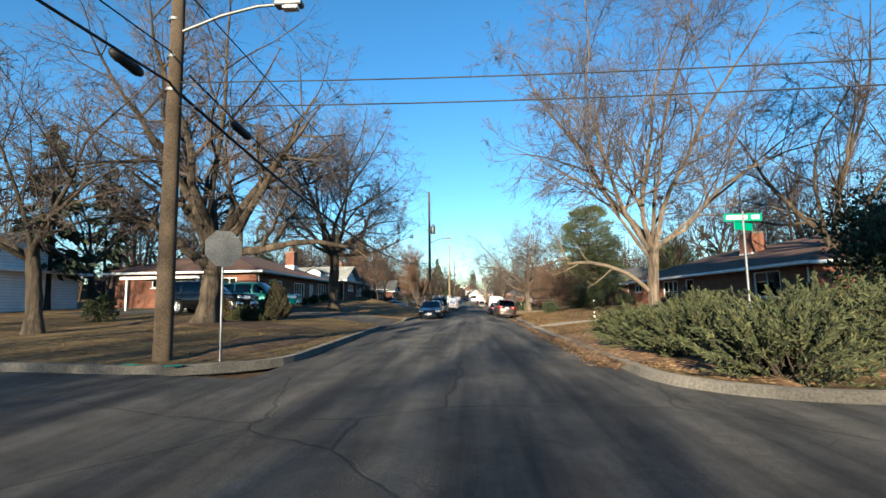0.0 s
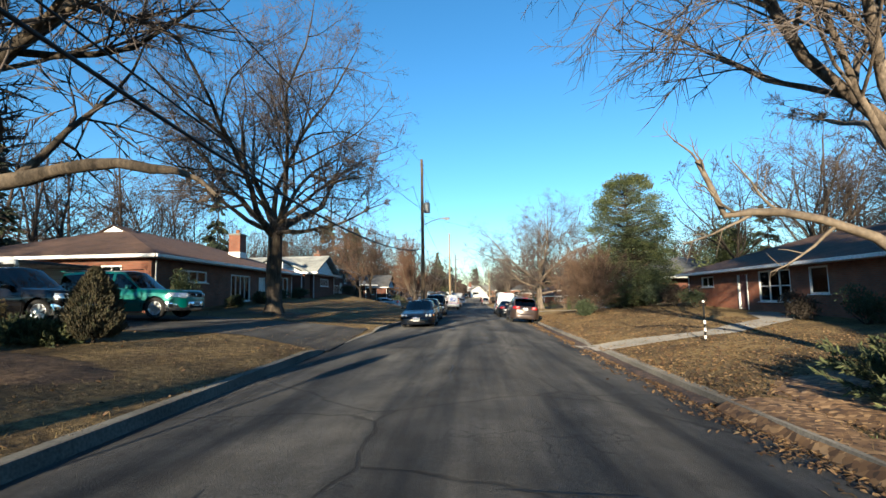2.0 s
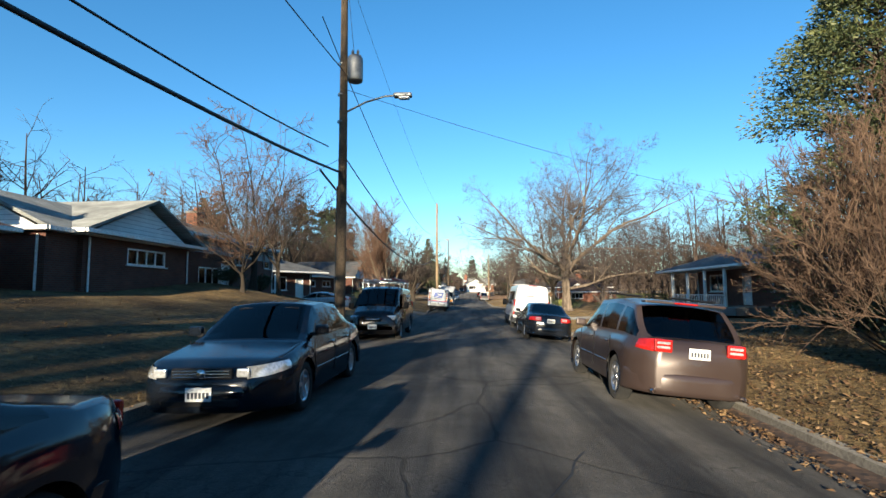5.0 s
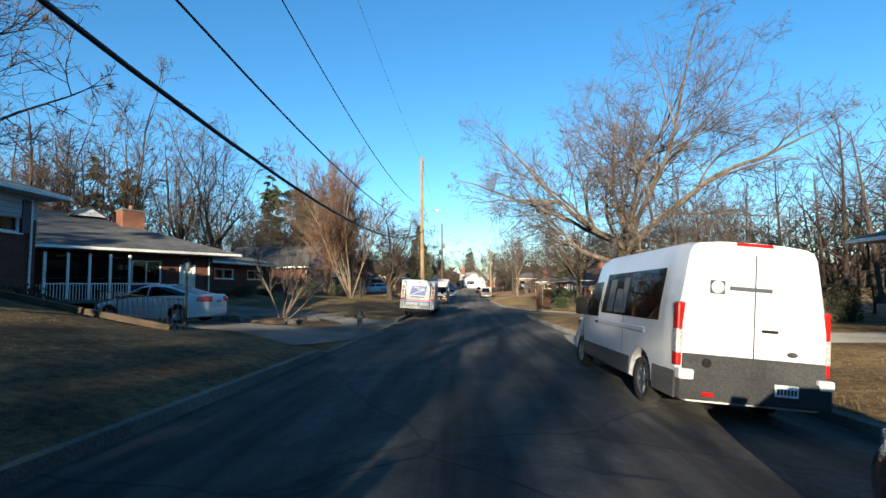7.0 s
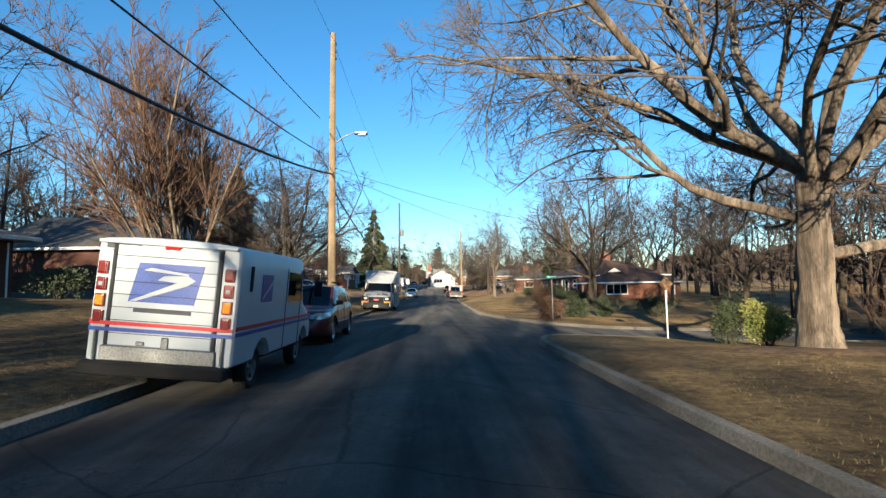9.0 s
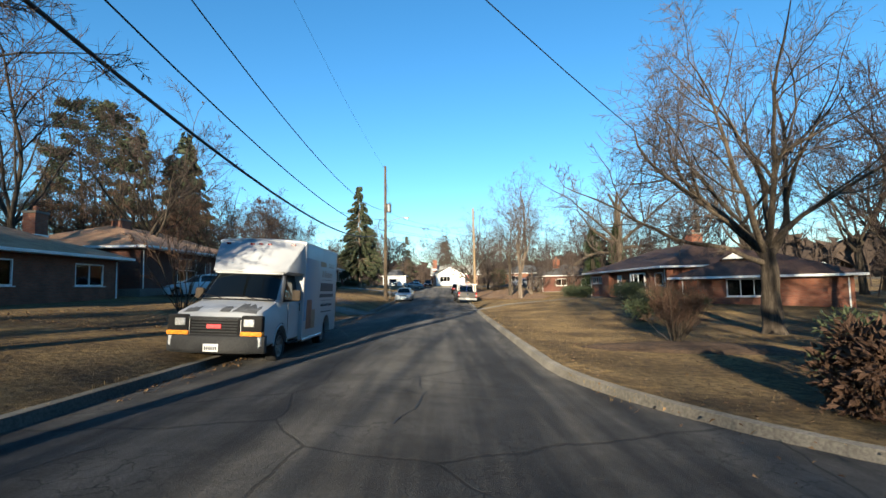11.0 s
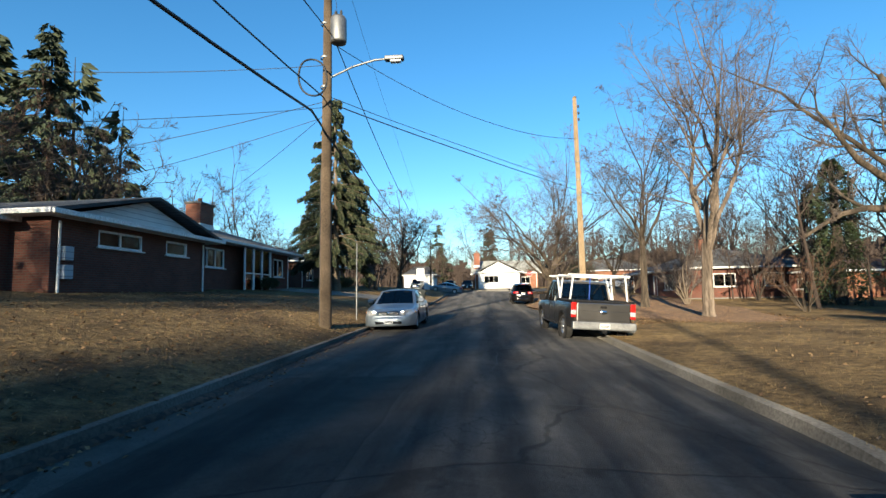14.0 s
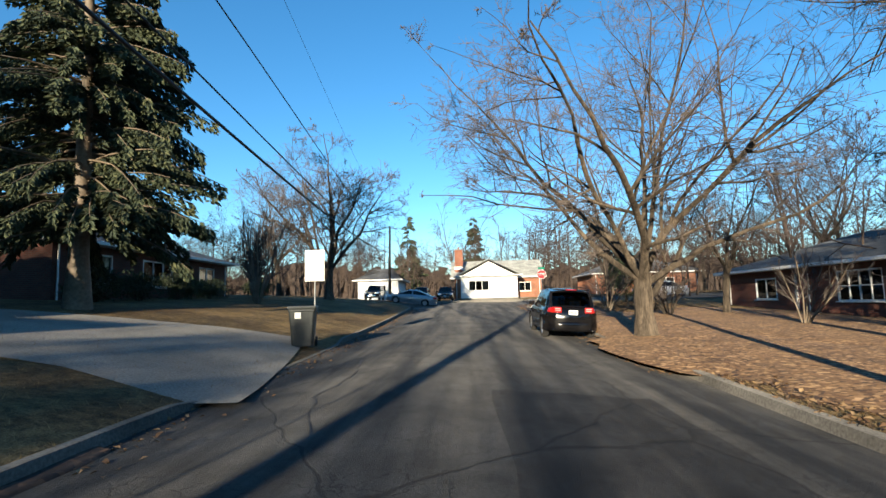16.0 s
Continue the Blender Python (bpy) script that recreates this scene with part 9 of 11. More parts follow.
for k in range(5):
    part("bar", rbox("bar", (0.003, 0.06, 0.09), WHITE, 0.002, 1, (-0.006, -0.2 + 0.1 * k, 2.74)), b)
s3 = sign_post(7.78, 108.6, 2.55, "street_sign", "green street name sign at the side street")
b = part("blade", rbox("blade", (0.62, 0.008, 0.15), SIGN_GREEN, 0.003, 1, (0, 0, 2.62)), s3, "green street name blade")
for k in range(6):
    part("bar", rbox("bar", (0.05, 0.003, 0.08), WHITE, 0.002, 1, (-0.2 + 0.08 * k, -0.006, 2.62)), b)
s4 = sign_post(10.5, 100.2, 2.1, "marker_post", "white sign post with an orange diamond plate", mat=WHITE)
p = part("plate", rbox("plate", (0.42, 0.008, 0.42), LEAF_BED, 0.004, 1), s4, "rusty orange diamond plate", Matrix.Translation((0, -0.03, 2.3)) @ Matrix.Rotation(radians(45), 4, "Y"))
s5 = sign_post(7.1, 203.7, 2.9, "stop_sign", "red stop sign facing the road")
part("plate", octagon(0.40, -0.035, 2.45, WHITE), s5, "white rim")
part("red_face", octagon(0.375, -0.040, 2.45, SIGN_RED, "red_face"), s5, "red face")
part("lettering", text_mesh("STOP", 0.27, WHITE), s5, "white lettering", Matrix.Translation((0, -0.044, 2.45)) @ FACE)
b = part("blade", rbox("blade", (0.008, 0.62, 0.15), SIGN_GREEN, 0.003, 1, (0, 0, 2.98)), s5, "green street name blade")
b.rotation_euler[2] = radians(-70)
s6 = sign_post(-4.1, 176.0, 2.75, "parking_sign", "white back of a parking sign on a steel post")
part("plate", rbox("plate", (0.6, 0.008, 0.95), WHITE, 0.02, 1, (0, -0.035, 2.3)), s6, "plain pale rectangle")
s7 = sign_post(-4.07, 158.15, 3.0, "reflector_post", "thin leaning steel post at the kerb", lean=-2.5, r=0.022)
part("band", lathe("band", [(0.03, 1.2), (0.03, 1.3)], STEEL, 10), s7)
s8 = sign_post(6.7, 27.2, 1.15, "marker_stake", "short black and white striped marker stake", r=0.03, mat=BLACK)
for z in (0.1, 0.32, 0.54):
    part("stripe", lathe("stripe", [(0.033, z), (0.033, z + 0.1)], WHITE, 10), s8, "white stripe")
part("ball", lathe("ball", [(0.001, 1.15), (0.035, 1.17), (0.04, 1.2), (0.001, 1.24)], WHITE, 10), s8)

# fire hydrant
hy = thing("fire_hydrant", "grey fire hydrant with a dark green bonnet", "hydrant", pose(-4.47, 79.04, on_lawn(-4.47, 79.04) - 0.03))
part("barrel", lathe("barrel", [(0.16, 0), (0.16, 0.05), (0.11, 0.06), (0.11, 0.42), (0.15, 0.44), (0.15, 0.5), (0.12, 0.51)], OLD_CONCRETE, 18), hy)
part("bonnet", lathe("bonnet", [(0.15, 0.5), (0.15, 0.56), (0.12, 0.68), (0.06, 0.76), (0.03, 0.78), (0.03, 0.84), (0.001, 0.84)], BIN, 18), hy, "dark green bonnet")
for a in (0, 90, 180):
    part("outlet", lathe("outlet", [(0.05, 0.08), (0.05, 0.16), (0.065, 0.16), (0.065, 0.21), (0.001, 0.22)], BIN, 12, "x"), hy, m=pose(0, 0, 0.46, 0, 0, a))

# wheeled bin
bn = thing("wheeled_bin", "dark green wheeled waste bin at the kerb", "bin", pose(-3.95, 174.4, on_lawn(-3.95, 174.4), 0, 0, 12))
secs = []
for z, w, d in ((0.04, 0.27, 0.29), (0.3, 0.29, 0.32), (0.95, 0.34, 0.39), (0.97, 0.36, 0.41), (1.02, 0.36, 0.41)):
    ring = [(w * sx - 0.04 * sx, d * sy) for sx, sy in ((1, -1), (1, 1), (-1, 1), (-1, -1))]
    secs.append([(w, -d + 0.05, z), (w, d - 0.05, z), (w - 0.05, d, z), (-w + 0.05, d, z), (-w, d - 0.05, z), (-w, -d + 0.05, z), (-w + 0.05, -d, z), (w - 0.05, -d, z)])
part("bin_body", sharp(loft("bin_body", secs, BIN), 30), bn)
part("lid", rbox("lid", (0.76, 0.86, 0.09), BIN, 0.04, 2, (0, 0, 1.07)), bn)
part("bin_handle", beam("bin_handle", (-0.24, 0.47, 1.0), (0.24, 0.47, 1.0), 0.035, BIN), bn)
for s in (-1, 1):
    part("bin_wheel", lathe("bin_wheel", [(0.001, -0.03), (0.13, -0.03), (0.14, 0), (0.13, 0.03), (0.001, 0.03)], RUBBER, 18, "x"), bn, m=pose(s * 0.32, 0.36, 0.13))
part("sticker", rbox("sticker", (0.16, 0.006, 0.16), PLATE, 0.004, 1, (-0.1, -0.40, 0.86)), bn, "round pale sticker")

# satellite dishes on posts
for x, y, h, tilt in ((-10.87, 148.5, 1.65, 35),):
    d = thing("satellite_dish", "grey oval satellite dish on a post", "dish", pose(x, y, on_lawn(x, y) - 0.05))
    part("mast", lathe("mast", [(0.035, 0), (0.035, h), (0.001, h + 0.01)], STEEL, 10), d)
    part("bowl", lathe("bowl", [(0.001, 0.0), (0.15, 0.012), (0.3, 0.05), (0.42, 0.1), (0.42, 0.085), (0.3, 0.035), (0.15, -0.003), (0.001, -0.015)], SIDING_G, 26), d, "pale grey bowl", Matrix.Translation((0, -0.1, h + 0.12)) @ Matrix.Rotation(radians(90 - tilt), 4, "X") @ Matrix.Rotation(radians(25), 4, "Y"))
    part("feed_arm", beam("feed_arm", (0, -0.1, h), (0.1, -0.62, h + 0.1), 0.03, STEEL), d)
    part("feed_horn", rbox("feed_horn", (0.12, 0.1, 0.1), STEEL, 0.03, 2, (0.1, -0.64, h + 0.12)), d)
# yard lamp
yl = thing("yard_lamp", "dark lamp post with a lantern by the driveway", "lamp", pose(-9.19, 74.18, on_lawn(-9.19, 74.18)))
part("post", lathe("post", [(0.06, 0), (0.06, 0.1), (0.035, 0.14), (0.035, 1.75)], BLACK, 12), yl)
part("lantern", lathe("lantern", [(0.05, 1.75), (0.09, 1.8), (0.12, 2.05), (0.13, 2.06), (0.001, 2.2)], SILVER_LENS, 8), yl, "clear lantern")
part("cap", lathe("cap", [(0.15, 2.05), (0.1, 2.13), (0.02, 2.2), (0.001, 2.24)], BLACK, 8), yl)
# old landscape timbers and an iron railing along the bank beside the driveway
for k in range(3):
    xa, xb = -7.6 - 2.35 * k, -9.9 - 2.35 * k
    za, zb = on_lawn(xa, 70.7) + 0.06, on_lawn(xb, 70.7) + 0.06
    tb = thing("landscape_timber", "weathered grey landscape timber along the lawn's edge", "timber", pose((xa + xb) / 2, 70.72, (za + zb) / 2, 0, math.degrees(math.atan2(zb - za, xa - xb)), 0.8 * (k - 1)), "edging timbers")
    part("beam", rbox("beam", (2.33, 0.15, 0.15), POLE_WOOD, 0.025, 2), tb)
ir = thing("iron_railing", "thin black iron railing beside the driveway", "railing", pose(-10.0, 71.25, 0))
feet = [(k * 0.14, on_lawn(-10.0 + k * 0.14, 71.25)) for k in range(18)]
for k, (q, z) in enumerate(feet):
    part("picket", rbox("picket", (0.018, 0.018, 0.86), BLACK, 0.003, 1, (q, 0, z + 0.4)), ir)
for up in (0.12, 0.82):
    part("rail", wire("rail", [(q, 0, z + up) for q, z in feet], 0.016, BLACK), ir)
# porch of the ranch house across the white car, and of the house opposite
pr = thing("porch", "screened porch with white posts and dark screens", "porch", pose(-20.8, 82.42, 1.15, 0, 0, 58))
for k in range(5):
    part("porch_post", rbox("porch_post", (0.12, 0.12, 2.45), WHITE, 0.01, 1, (-0.6 + 0.95 * k, -1.05, 1.22)), pr)
    for j in range(6):
        part("baluster", rbox("baluster", (0.03, 0.03, 0.8), WHITE, 0.004, 1, (-0.6 + 0.95 * k + 0.135 * (j + 1) - 0.95, -1.05, 0.48)), pr)
    if k < 4:
        part("screen", rbox("screen", (0.86, 0.01, 2.2), AUTO_GLASS, 0, 1, (-0.12 + 0.95 * k, -1.03, 1.2)), pr, "dark insect screen")
        part("porch_rail", rbox("porch_rail", (0.84, 0.05, 0.06), WHITE, 0.01, 1, (-0.12 + 0.95 * k, -1.05, 0.9)), pr)
part("porch_floor", rbox("porch_floor", (4.4, 1.4, 0.2), CONCRETE, 0.02, 1, (1.3, -0.65, 0.0)), pr)
pr = thing("porch", "open porch with white posts and a slatted rail", "porch", pose(16.0, 77.9, 0.7, 0, 0, -90))
for k in range(4):
    part("porch_post", rbox("porch_post", (0.16, 0.16, 2.36), WHITE, 0.012, 1, (1.0 + 2.6 * k, 0, 1.2)), pr)
for k in range(30):
    part("baluster", rbox("baluster", (0.035, 0.035, 0.62), WHITE, 0.004, 1, (1.2 + 0.26 * k, 0, 0.42)), pr)
for z in (0.12, 0.75):
    part("porch_rail", rbox("porch_rail", (7.8, 0.06, 0.06), WHITE, 0.01, 1, (4.9, 0, z)), pr)
part("porch_floor", rbox("porch_floor", (10.5, 3.0, 0.5), CONCRETE, 0.02, 1, (5.0, 1.3, -0.22)), pr)

# ---- paved drives and walks ----
def strip(name, pts, widths, mat, label, lift=0.022, n=16):
    """A slab that follows the ground along a line of points."""
    v = []
    pts = [Vector((*p, 0)) for p in pts]
    m = len(pts)
    for i in range((m - 1) * n + 1):
        k, u = min(i // n, m - 2), (i - min(i // n, m - 2) * n) / n
        c = pts[k].lerp(pts[k + 1], u)
        w = widths[k] + (widths[k + 1] - widths[k]) * u
        d = (pts[k + 1] - pts[k]).normalized()
        o = Vector((-d.y, d.x, 0))
        for j in range(7):
            q = c + o * w * (j / 6 - 0.5)
            v.append((q.x, q.y, on_lawn(q.x, q.y) + lift))
    rows = len(v) // 7
    f = [(r * 7 + j, r * 7 + j + 1, (r + 1) * 7 + j + 1, (r + 1) * 7 + j) for r in range(rows - 1) for j in range(6)]
    me = mesh_of(name, v, f, True, mat)
    tagged(new(name, me), label, "driveway" if name == "driveway" else "path", kind="structure")


strip("driveway", [(-4.35, 29.6), (-7, 29.4), (-22, 28.2)], [8.4, 6.0, 6.0], ASPHALT, "dark asphalt driveway up to a brick house")
strip("driveway", [(-3.75, 74.0), (-6.5, 74.6), (-18, 77.0)], [6.6, 4.6, 5.0], OLD_CONCRETE, "old concrete driveway with a white car")
strip("driveway", [(-3.7, 80.5), (-6.5, 81.2), (-15, 84.5)], [6.0, 4.0, 2.2], OLD_CONCRETE, "grey concrete driveway past the hydrant")
strip("driveway", [(-3.2, 134.4), (-6, 135.0), (-18, 138.2)], [5.0, 3.0, 2.8], OLD_CONCRETE, "cracked concrete driveway across a leafy lawn")
strip("driveway", [(-3.5, 172.4), (-6, 171.8), (-18, 169.0)], [6.6, 5.0, 5.0], CONCRETE, "pale concrete driveway beside the spruce")
strip("path", [(3.25, 27.9), (8, 29.2), (12.5, 33.5), (14.4, 38)], [1.4, 1.2, 1.2, 1.3], CONCRETE, "pale concrete garden path to a front door")
strip("driveway", [(3.5, 75.4), (8, 75.0), (22, 72.5)], [4.6, 3.6, 3.6], CONCRETE, "pale concrete driveway on the corner lot")
strip("path", [(3.75, 143.0), (9, 144.6), (17, 150.0)], [1.6, 1.1, 1.1], OLD_CONCRETE, "narrow concrete path across a dry lawn")
strip("path", [(-5, 139.5), (-11, 142.5), (-16.5, 141)], [1.0, 1.0, 1.0], OLD_CONCRETE, "mossy concrete path to a front door")
for nm, x, y, w in (("driveway", -10, 219, 4.5), ("driveway", -2.8, 219.5, 5.5)):
    v = []
    for j in range(8):
        for i in range(5):
            xx, yy = x - w / 2 + w * i / 4, 214.0 + 12 * j / 7
            v.append((xx, yy, on_street(xx, yy) + 0.125))
    me = mesh_of(nm, v, [(r * 5 + j, r * 5 + j + 1, (r + 1) * 5 + j + 1, (r + 1) * 5 + j) for r in range(7) for j in range(4)], True, CONCRETE)
    tagged(new(nm, me), "pale concrete driveway beyond the junction", "driveway", kind="structure")


# ---- planting beds and hedges ----
def bed(name, x, y, rx, ry, mat, label, lift=0.035, seed=1):
    """A low mound of mulch or leaves with a ragged outline."""
    rng = np.random.default_rng(seed)
    n, rings = 40, 6
    wob = 1 + 0.12 * np.sin(np.arange(n) * 3 * 2 * np.pi / n + seed) + rng.normal(0, 0.05, n)
    v, f = [(x, y, on_lawn(x, y) + lift + 0.06)], []
    for r in range(1, rings + 1):
        u = r / rings
        for k in range(n):
            a = 2 * math.pi * k / n
            px, py = x + rx * u * wob[k] * math.cos(a), y + ry * u * wob[k] * math.sin(a)
            v.append((px, py, on_lawn(px, py) + (lift + 0.06 * (1 - u * u) if r < rings else -0.01)))
    for k in range(n):
        f.append((0, 1 + k, 1 + (k + 1) % n))
        for r in range(rings - 1):
            f.append((1 + r * n + k, 1 + (r + 1) * n + k, 1 + (r + 1) * n + (k + 1) % n, 1 + r * n + (k + 1) % n))
    tagged(new(name, mesh_of(name, v, f, True, mat)), label, "planting bed", kind="structure")


bed("mulch_bed", -8.2, 79.4, 2.6, 1.5, SOIL, "dark mulch bed round a crape myrtle", seed=2)
bed("mulch_bed", 11.2, 92.3, 3.0, 1.3, SOIL, "mulch ring at the foot of an oak", seed=3)
bed("mulch_bed", 9.4, 118.2, 3.4, 1.5, SOIL, "dark mulch bed with bare shrubs", seed=4)
bed("leaf_bed", 7.6, 11.5, 4.2, 4.4, LEAF_BED, "brown leaf litter under the junipers", seed=5)
bed("leaf_bed", 11.0, 168.5, 5.2, 8.0, LEAF_BED, "reddish leaf litter below bare trees", seed=6)
bed("leaf_bed", 9.5, 183.0, 4.6, 9.0, LEAF_BED, "thick fallen leaves over the verge", seed=7)
bed("leaf_bed", -7.5, 141.0, 2.6, 4.0, LEAF_BED, "patch of fallen leaves on the lawn", seed=8)
bed("leaf_bed", -10.0, 20.0, 4.0, 1.6, SOIL, "bare earth under a shade tree", seed=9)
bed("leaf_bed", -9.5, 36.0, 1.7, 1.7, SOIL, "bare earth round a maple trunk", seed=10)
bed("leaf_bed", -5.8, 14.0, 1.0, 3.2, SOIL, "bare worn earth on the verge", seed=12)

bed("leaf_bed", 5.2, 12.0, 1.9, 4.4, LEAF_BED, "strip of fallen leaves below the junipers", seed=14)


bed("leaf_bed", 6.2, 17.0, 2.6, 4.0, LEAF_BED, "brown leaf litter under the outer junipers", seed=15, lift=0.04)
bed("leaf_bed", 7.2, 176.0, 2.9, 6.5, LEAF_BED, "russet leaf litter along the verge", seed=16, lift=0.045)
bed("leaf_bed", 7.3, 187.5, 2.9, 8.0, LEAF_BED, "russet leaf litter along the verge", seed=17, lift=0.05)
bed("leaf_bed", 13.0, 181.0, 5.0, 12.0, LEAF_BED, "deep leaf litter under bare trees", seed=18, lift=0.055)


def juniper(x, y, rx, ry, h, seed):
    """A spreading juniper: long arching sprays set with fine foliage."""
    rng = np.random.default_rng(seed)
    t = thing("juniper_bush", "spreading green juniper with feathery arching sprays", "shrub", pose(x, y, on_lawn(x, y) - 0.05), "junipers on the corner")
    n = 170
    az = rng.uniform(0, 2 * np.pi, n)
    el = np.radians(rng.uniform(12, 78, n))
    way = np.stack([np.cos(az) * np.cos(el), np.sin(az) * np.cos(el), np.sin(el)], 1)
    ln = np.minimum(1 / np.sqrt((np.cos(el) / ((rx + ry) / 2)) ** 2 + (np.sin(el) / h) ** 2), 3.5) * rng.uniform(0.7, 1.12, n)
    lines = grow(rng, rng.normal(0, 0.12, (n, 3)) * np.array([rx, ry, 0.3]), way, ln, 6, 0.07, -0.02)
    part("branchwork", mesh_of("branchwork", *tubes(lines[:, ::3], taper(np.full(n, 0.013), 2, 0.3), 3), True, BARK_DARK), t)
    per = 70
    f = rng.uniform(0.3, 1.0, (n, per)) ** 0.75 * 6
    i = np.minimum(f.astype(int), 5)
    w = (f - i)[..., None]
    r = np.arange(n)[:, None]
    p = lines[r, i] * (1 - w) + lines[r, i + 1] * w
    d = (lines[r, i + 1] - lines[r, i])
    d /= np.linalg.norm(d, axis=2, keepdims=True)
    d = d * 1.0 + rng.normal(0, 0.5, d.shape) + np.array([-0.1, 0, 0.12])
    m = n * per
    part("foliage", mesh_of("foliage", *tufts(rng, p.reshape(-1, 3), d.reshape(-1, 3), rng.uniform(0.05, 0.14, m), 0.13), False, JUNIPER), t)


for k, (x, y, rx, ry, h) in enumerate(((4.9, 8.3, 1.5, 1.5, 1.2), (4.9, 10.9, 1.5, 1.5, 1.15), (4.75, 13.4, 1.35, 1.4, 1.0), (5.9, 9.7, 1.7, 1.6, 1.45), (5.6, 12.2, 1.7, 1.7, 1.4), (5.3, 14.6, 1.5, 1.4, 0.95), (8.0, 9.1, 1.9, 1.6, 1.6), (8.0, 11.8, 2.0, 1.8, 1.65), (7.6, 14.3, 1.9, 1.6, 1.2), (10.4, 9.3, 2.0, 1.7, 1.7), (10.4, 12.2, 2.1, 2.0, 1.75), (13.0, 10.0, 2.0, 1.9, 1.8), (13.0, 13.0, 2.0, 2.0, 1.8), (5.3, 16.9, 1.5, 1.5, 1.1), (5.9, 18.9, 1.5, 1.3, 0.85), (7.5, 16.8, 1.8, 1.6, 1.55), (8.6, 18.6, 1.7, 1.3, 1.5), (10.2, 15.6, 2.0, 1.8, 1.6))):
    juniper(x, y, rx, ry, h, 200 + k)
bush("shrub", "rounded golden-bronze shrub by the driveway", -11.9, 23.2, BRONZE_LEAF, 0.85, 0.8, 0.56, 9000, 0.065, 302)
juniper(-10.25, 22.85, 0.95, 0.8, 0.62, 303)
juniper(-9.75, 22.95, 0.7, 0.7, 0.5, 304)


def cone_shrub(x, y, h, r, mat, seed):
    """A clipped upright conifer: a stem and upswept sprays in an uneven cone."""
    rng = np.random.default_rng(seed)
    t = thing("cone_shrub", "dark brown-green cone-shaped evergreen shrub", "shrub", pose(x, y, on_lawn(x, y) - 0.05))
    part("stem", mesh_of("stem", *tubes(np.array([[(0, 0, 0), (0.02, 0, h * 0.4), (0, 0.02, h * 0.85)]]), np.array([[0.05, 0.035, 0.01]]), 7), True, BARK_DARK), t)
    n = 11000
    f = rng.uniform(0, 1, n) ** 1.25
    a = rng.uniform(0, 2 * np.pi, n)
    girth = r * np.interp(f, [0, 0.12, 0.3, 0.7, 1], [0.55, 0.92, 1.0, 0.6, 0.05])
    girth = girth * (1 + 0.1 * np.sin(4 * a + 7 * f) + 0.08 * np.sin(9 * a - 15 * f)) * rng.uniform(0.72, 1.04, n)
    p = np.stack([girth * np.cos(a), girth * np.sin(a), 0.14 + f * (h - 0.2)], 1)
    d = np.stack([np.cos(a), np.sin(a), np.full(n, 1.5)], 1) + rng.normal(0, 0.4, (n, 3))
    part("foliage", mesh_of("foliage", *tufts(rng, p, d, rng.uniform(0.05, 0.12, n), 0.2), False, mat), t)
    return t


cone_shrub(-9.05, 23.4, 1.85, 0.62, CONE_LEAF, 305)
bush("shrub", "rounded brown-green shrub at the lawn's edge", -15.6, 20.5, JUNIPER, 0.95, 0.9, 0.6, 2000, 0.13, 305)
bush("climbing_shrub", "tall green shrub against the brick wall", -13.4, 34.6, HOLLY, 0.6, 0.7, 1.2, 2200, 0.13, 306)
for k, (x, y, s) in enumerate(((-13.2, 39, 0.55), (-13.1, 42.5, 0.6), (-13.3, 46, 0.6), (-13.2, 49.8, 0.7), (-13.0, 64.5, 0.8), (-12.8, 68, 0.9), (-13.6, 73, 0.9), (-14.6, 87.5, 0.7), (-14.9, 91, 0.8), (-14.6, 94.5, 0.7), (-13.4, 99, 1.0), (-13.2, 108.5, 1.0))):
    bush("shrub", "dark low foundation shrub against a house", x, y, BOX, s * 1.2, s * 1.3, s * 0.7, 1500, 0.12, 320 + k, "foundation shrubs")
for k, (x, y, s) in enumerate(((13.4, 30, 0.8), (13.2, 33, 0.7), (13.5, 43.5, 0.8), (13.4, 46.0, 0.9), (12.5, 47.5, 0.9))):
    bush("shrub", "reddish-brown winter shrub by a brick wall", x, y, BARK_DARK if k % 2 else BOX, s * 1.1, s * 1.2, s, 1600, 0.12, 340 + k, "foundation shrubs")
for k, (x, y, s) in enumerate(((15.6, 156.5, 1.1), (15.8, 154.2, 1.15), (15.7, 152.2, 0.95), (16.0, 143.0, 1.15), (15.6, 140.6, 1.2), (15.4, 138.0, 1.25), (15.6, 135.2, 1.2), (16.4, 132.6, 1.0))):
    bush("shrub", "clipped dark evergreen hedge shrub by a house", x, y, BOX, s * 1.2, s * 1.3, s * 0.75, 6500, 0.07, 350 + k, "hedge shrubs")
for k, (x, y, s) in enumerate(((-12.9, 178.5, 0.9), (-12.9, 181.0, 0.9), (-12.8, 183.6, 0.95), (-12.8, 186.5, 0.95), (-12.2, 167.5, 0.6), (-11.6, 190, 1.0))):
    bush("shrub", "dark clipped yew hedge below the windows", x, y, BOX, s * 1.2, s * 1.4, s * 0.75, 2400, 0.12, 370 + k, "yew hedge")
# one hedge in two colours: yellow where sunlit, dark green where shaded
bush("golden_hedge", "golden hedge behind the oak, yellow painted where the sun strikes", 11.25, 95.1, YELLOW, 1.1, 0.8, 0.85, 10000, 0.07, 381)
bush("shrub", "shaded left end of the golden hedge, coloured dark green", 10.3, 95.6, BOX, 0.6, 0.6, 0.82, 5000, 0.07, 382)
bush("shrub", "round russet winter shrub on the corner", 7.9, 110.0, TWIG_RED, 0.95, 0.95, 0.8, 2600, 0.16, 383)
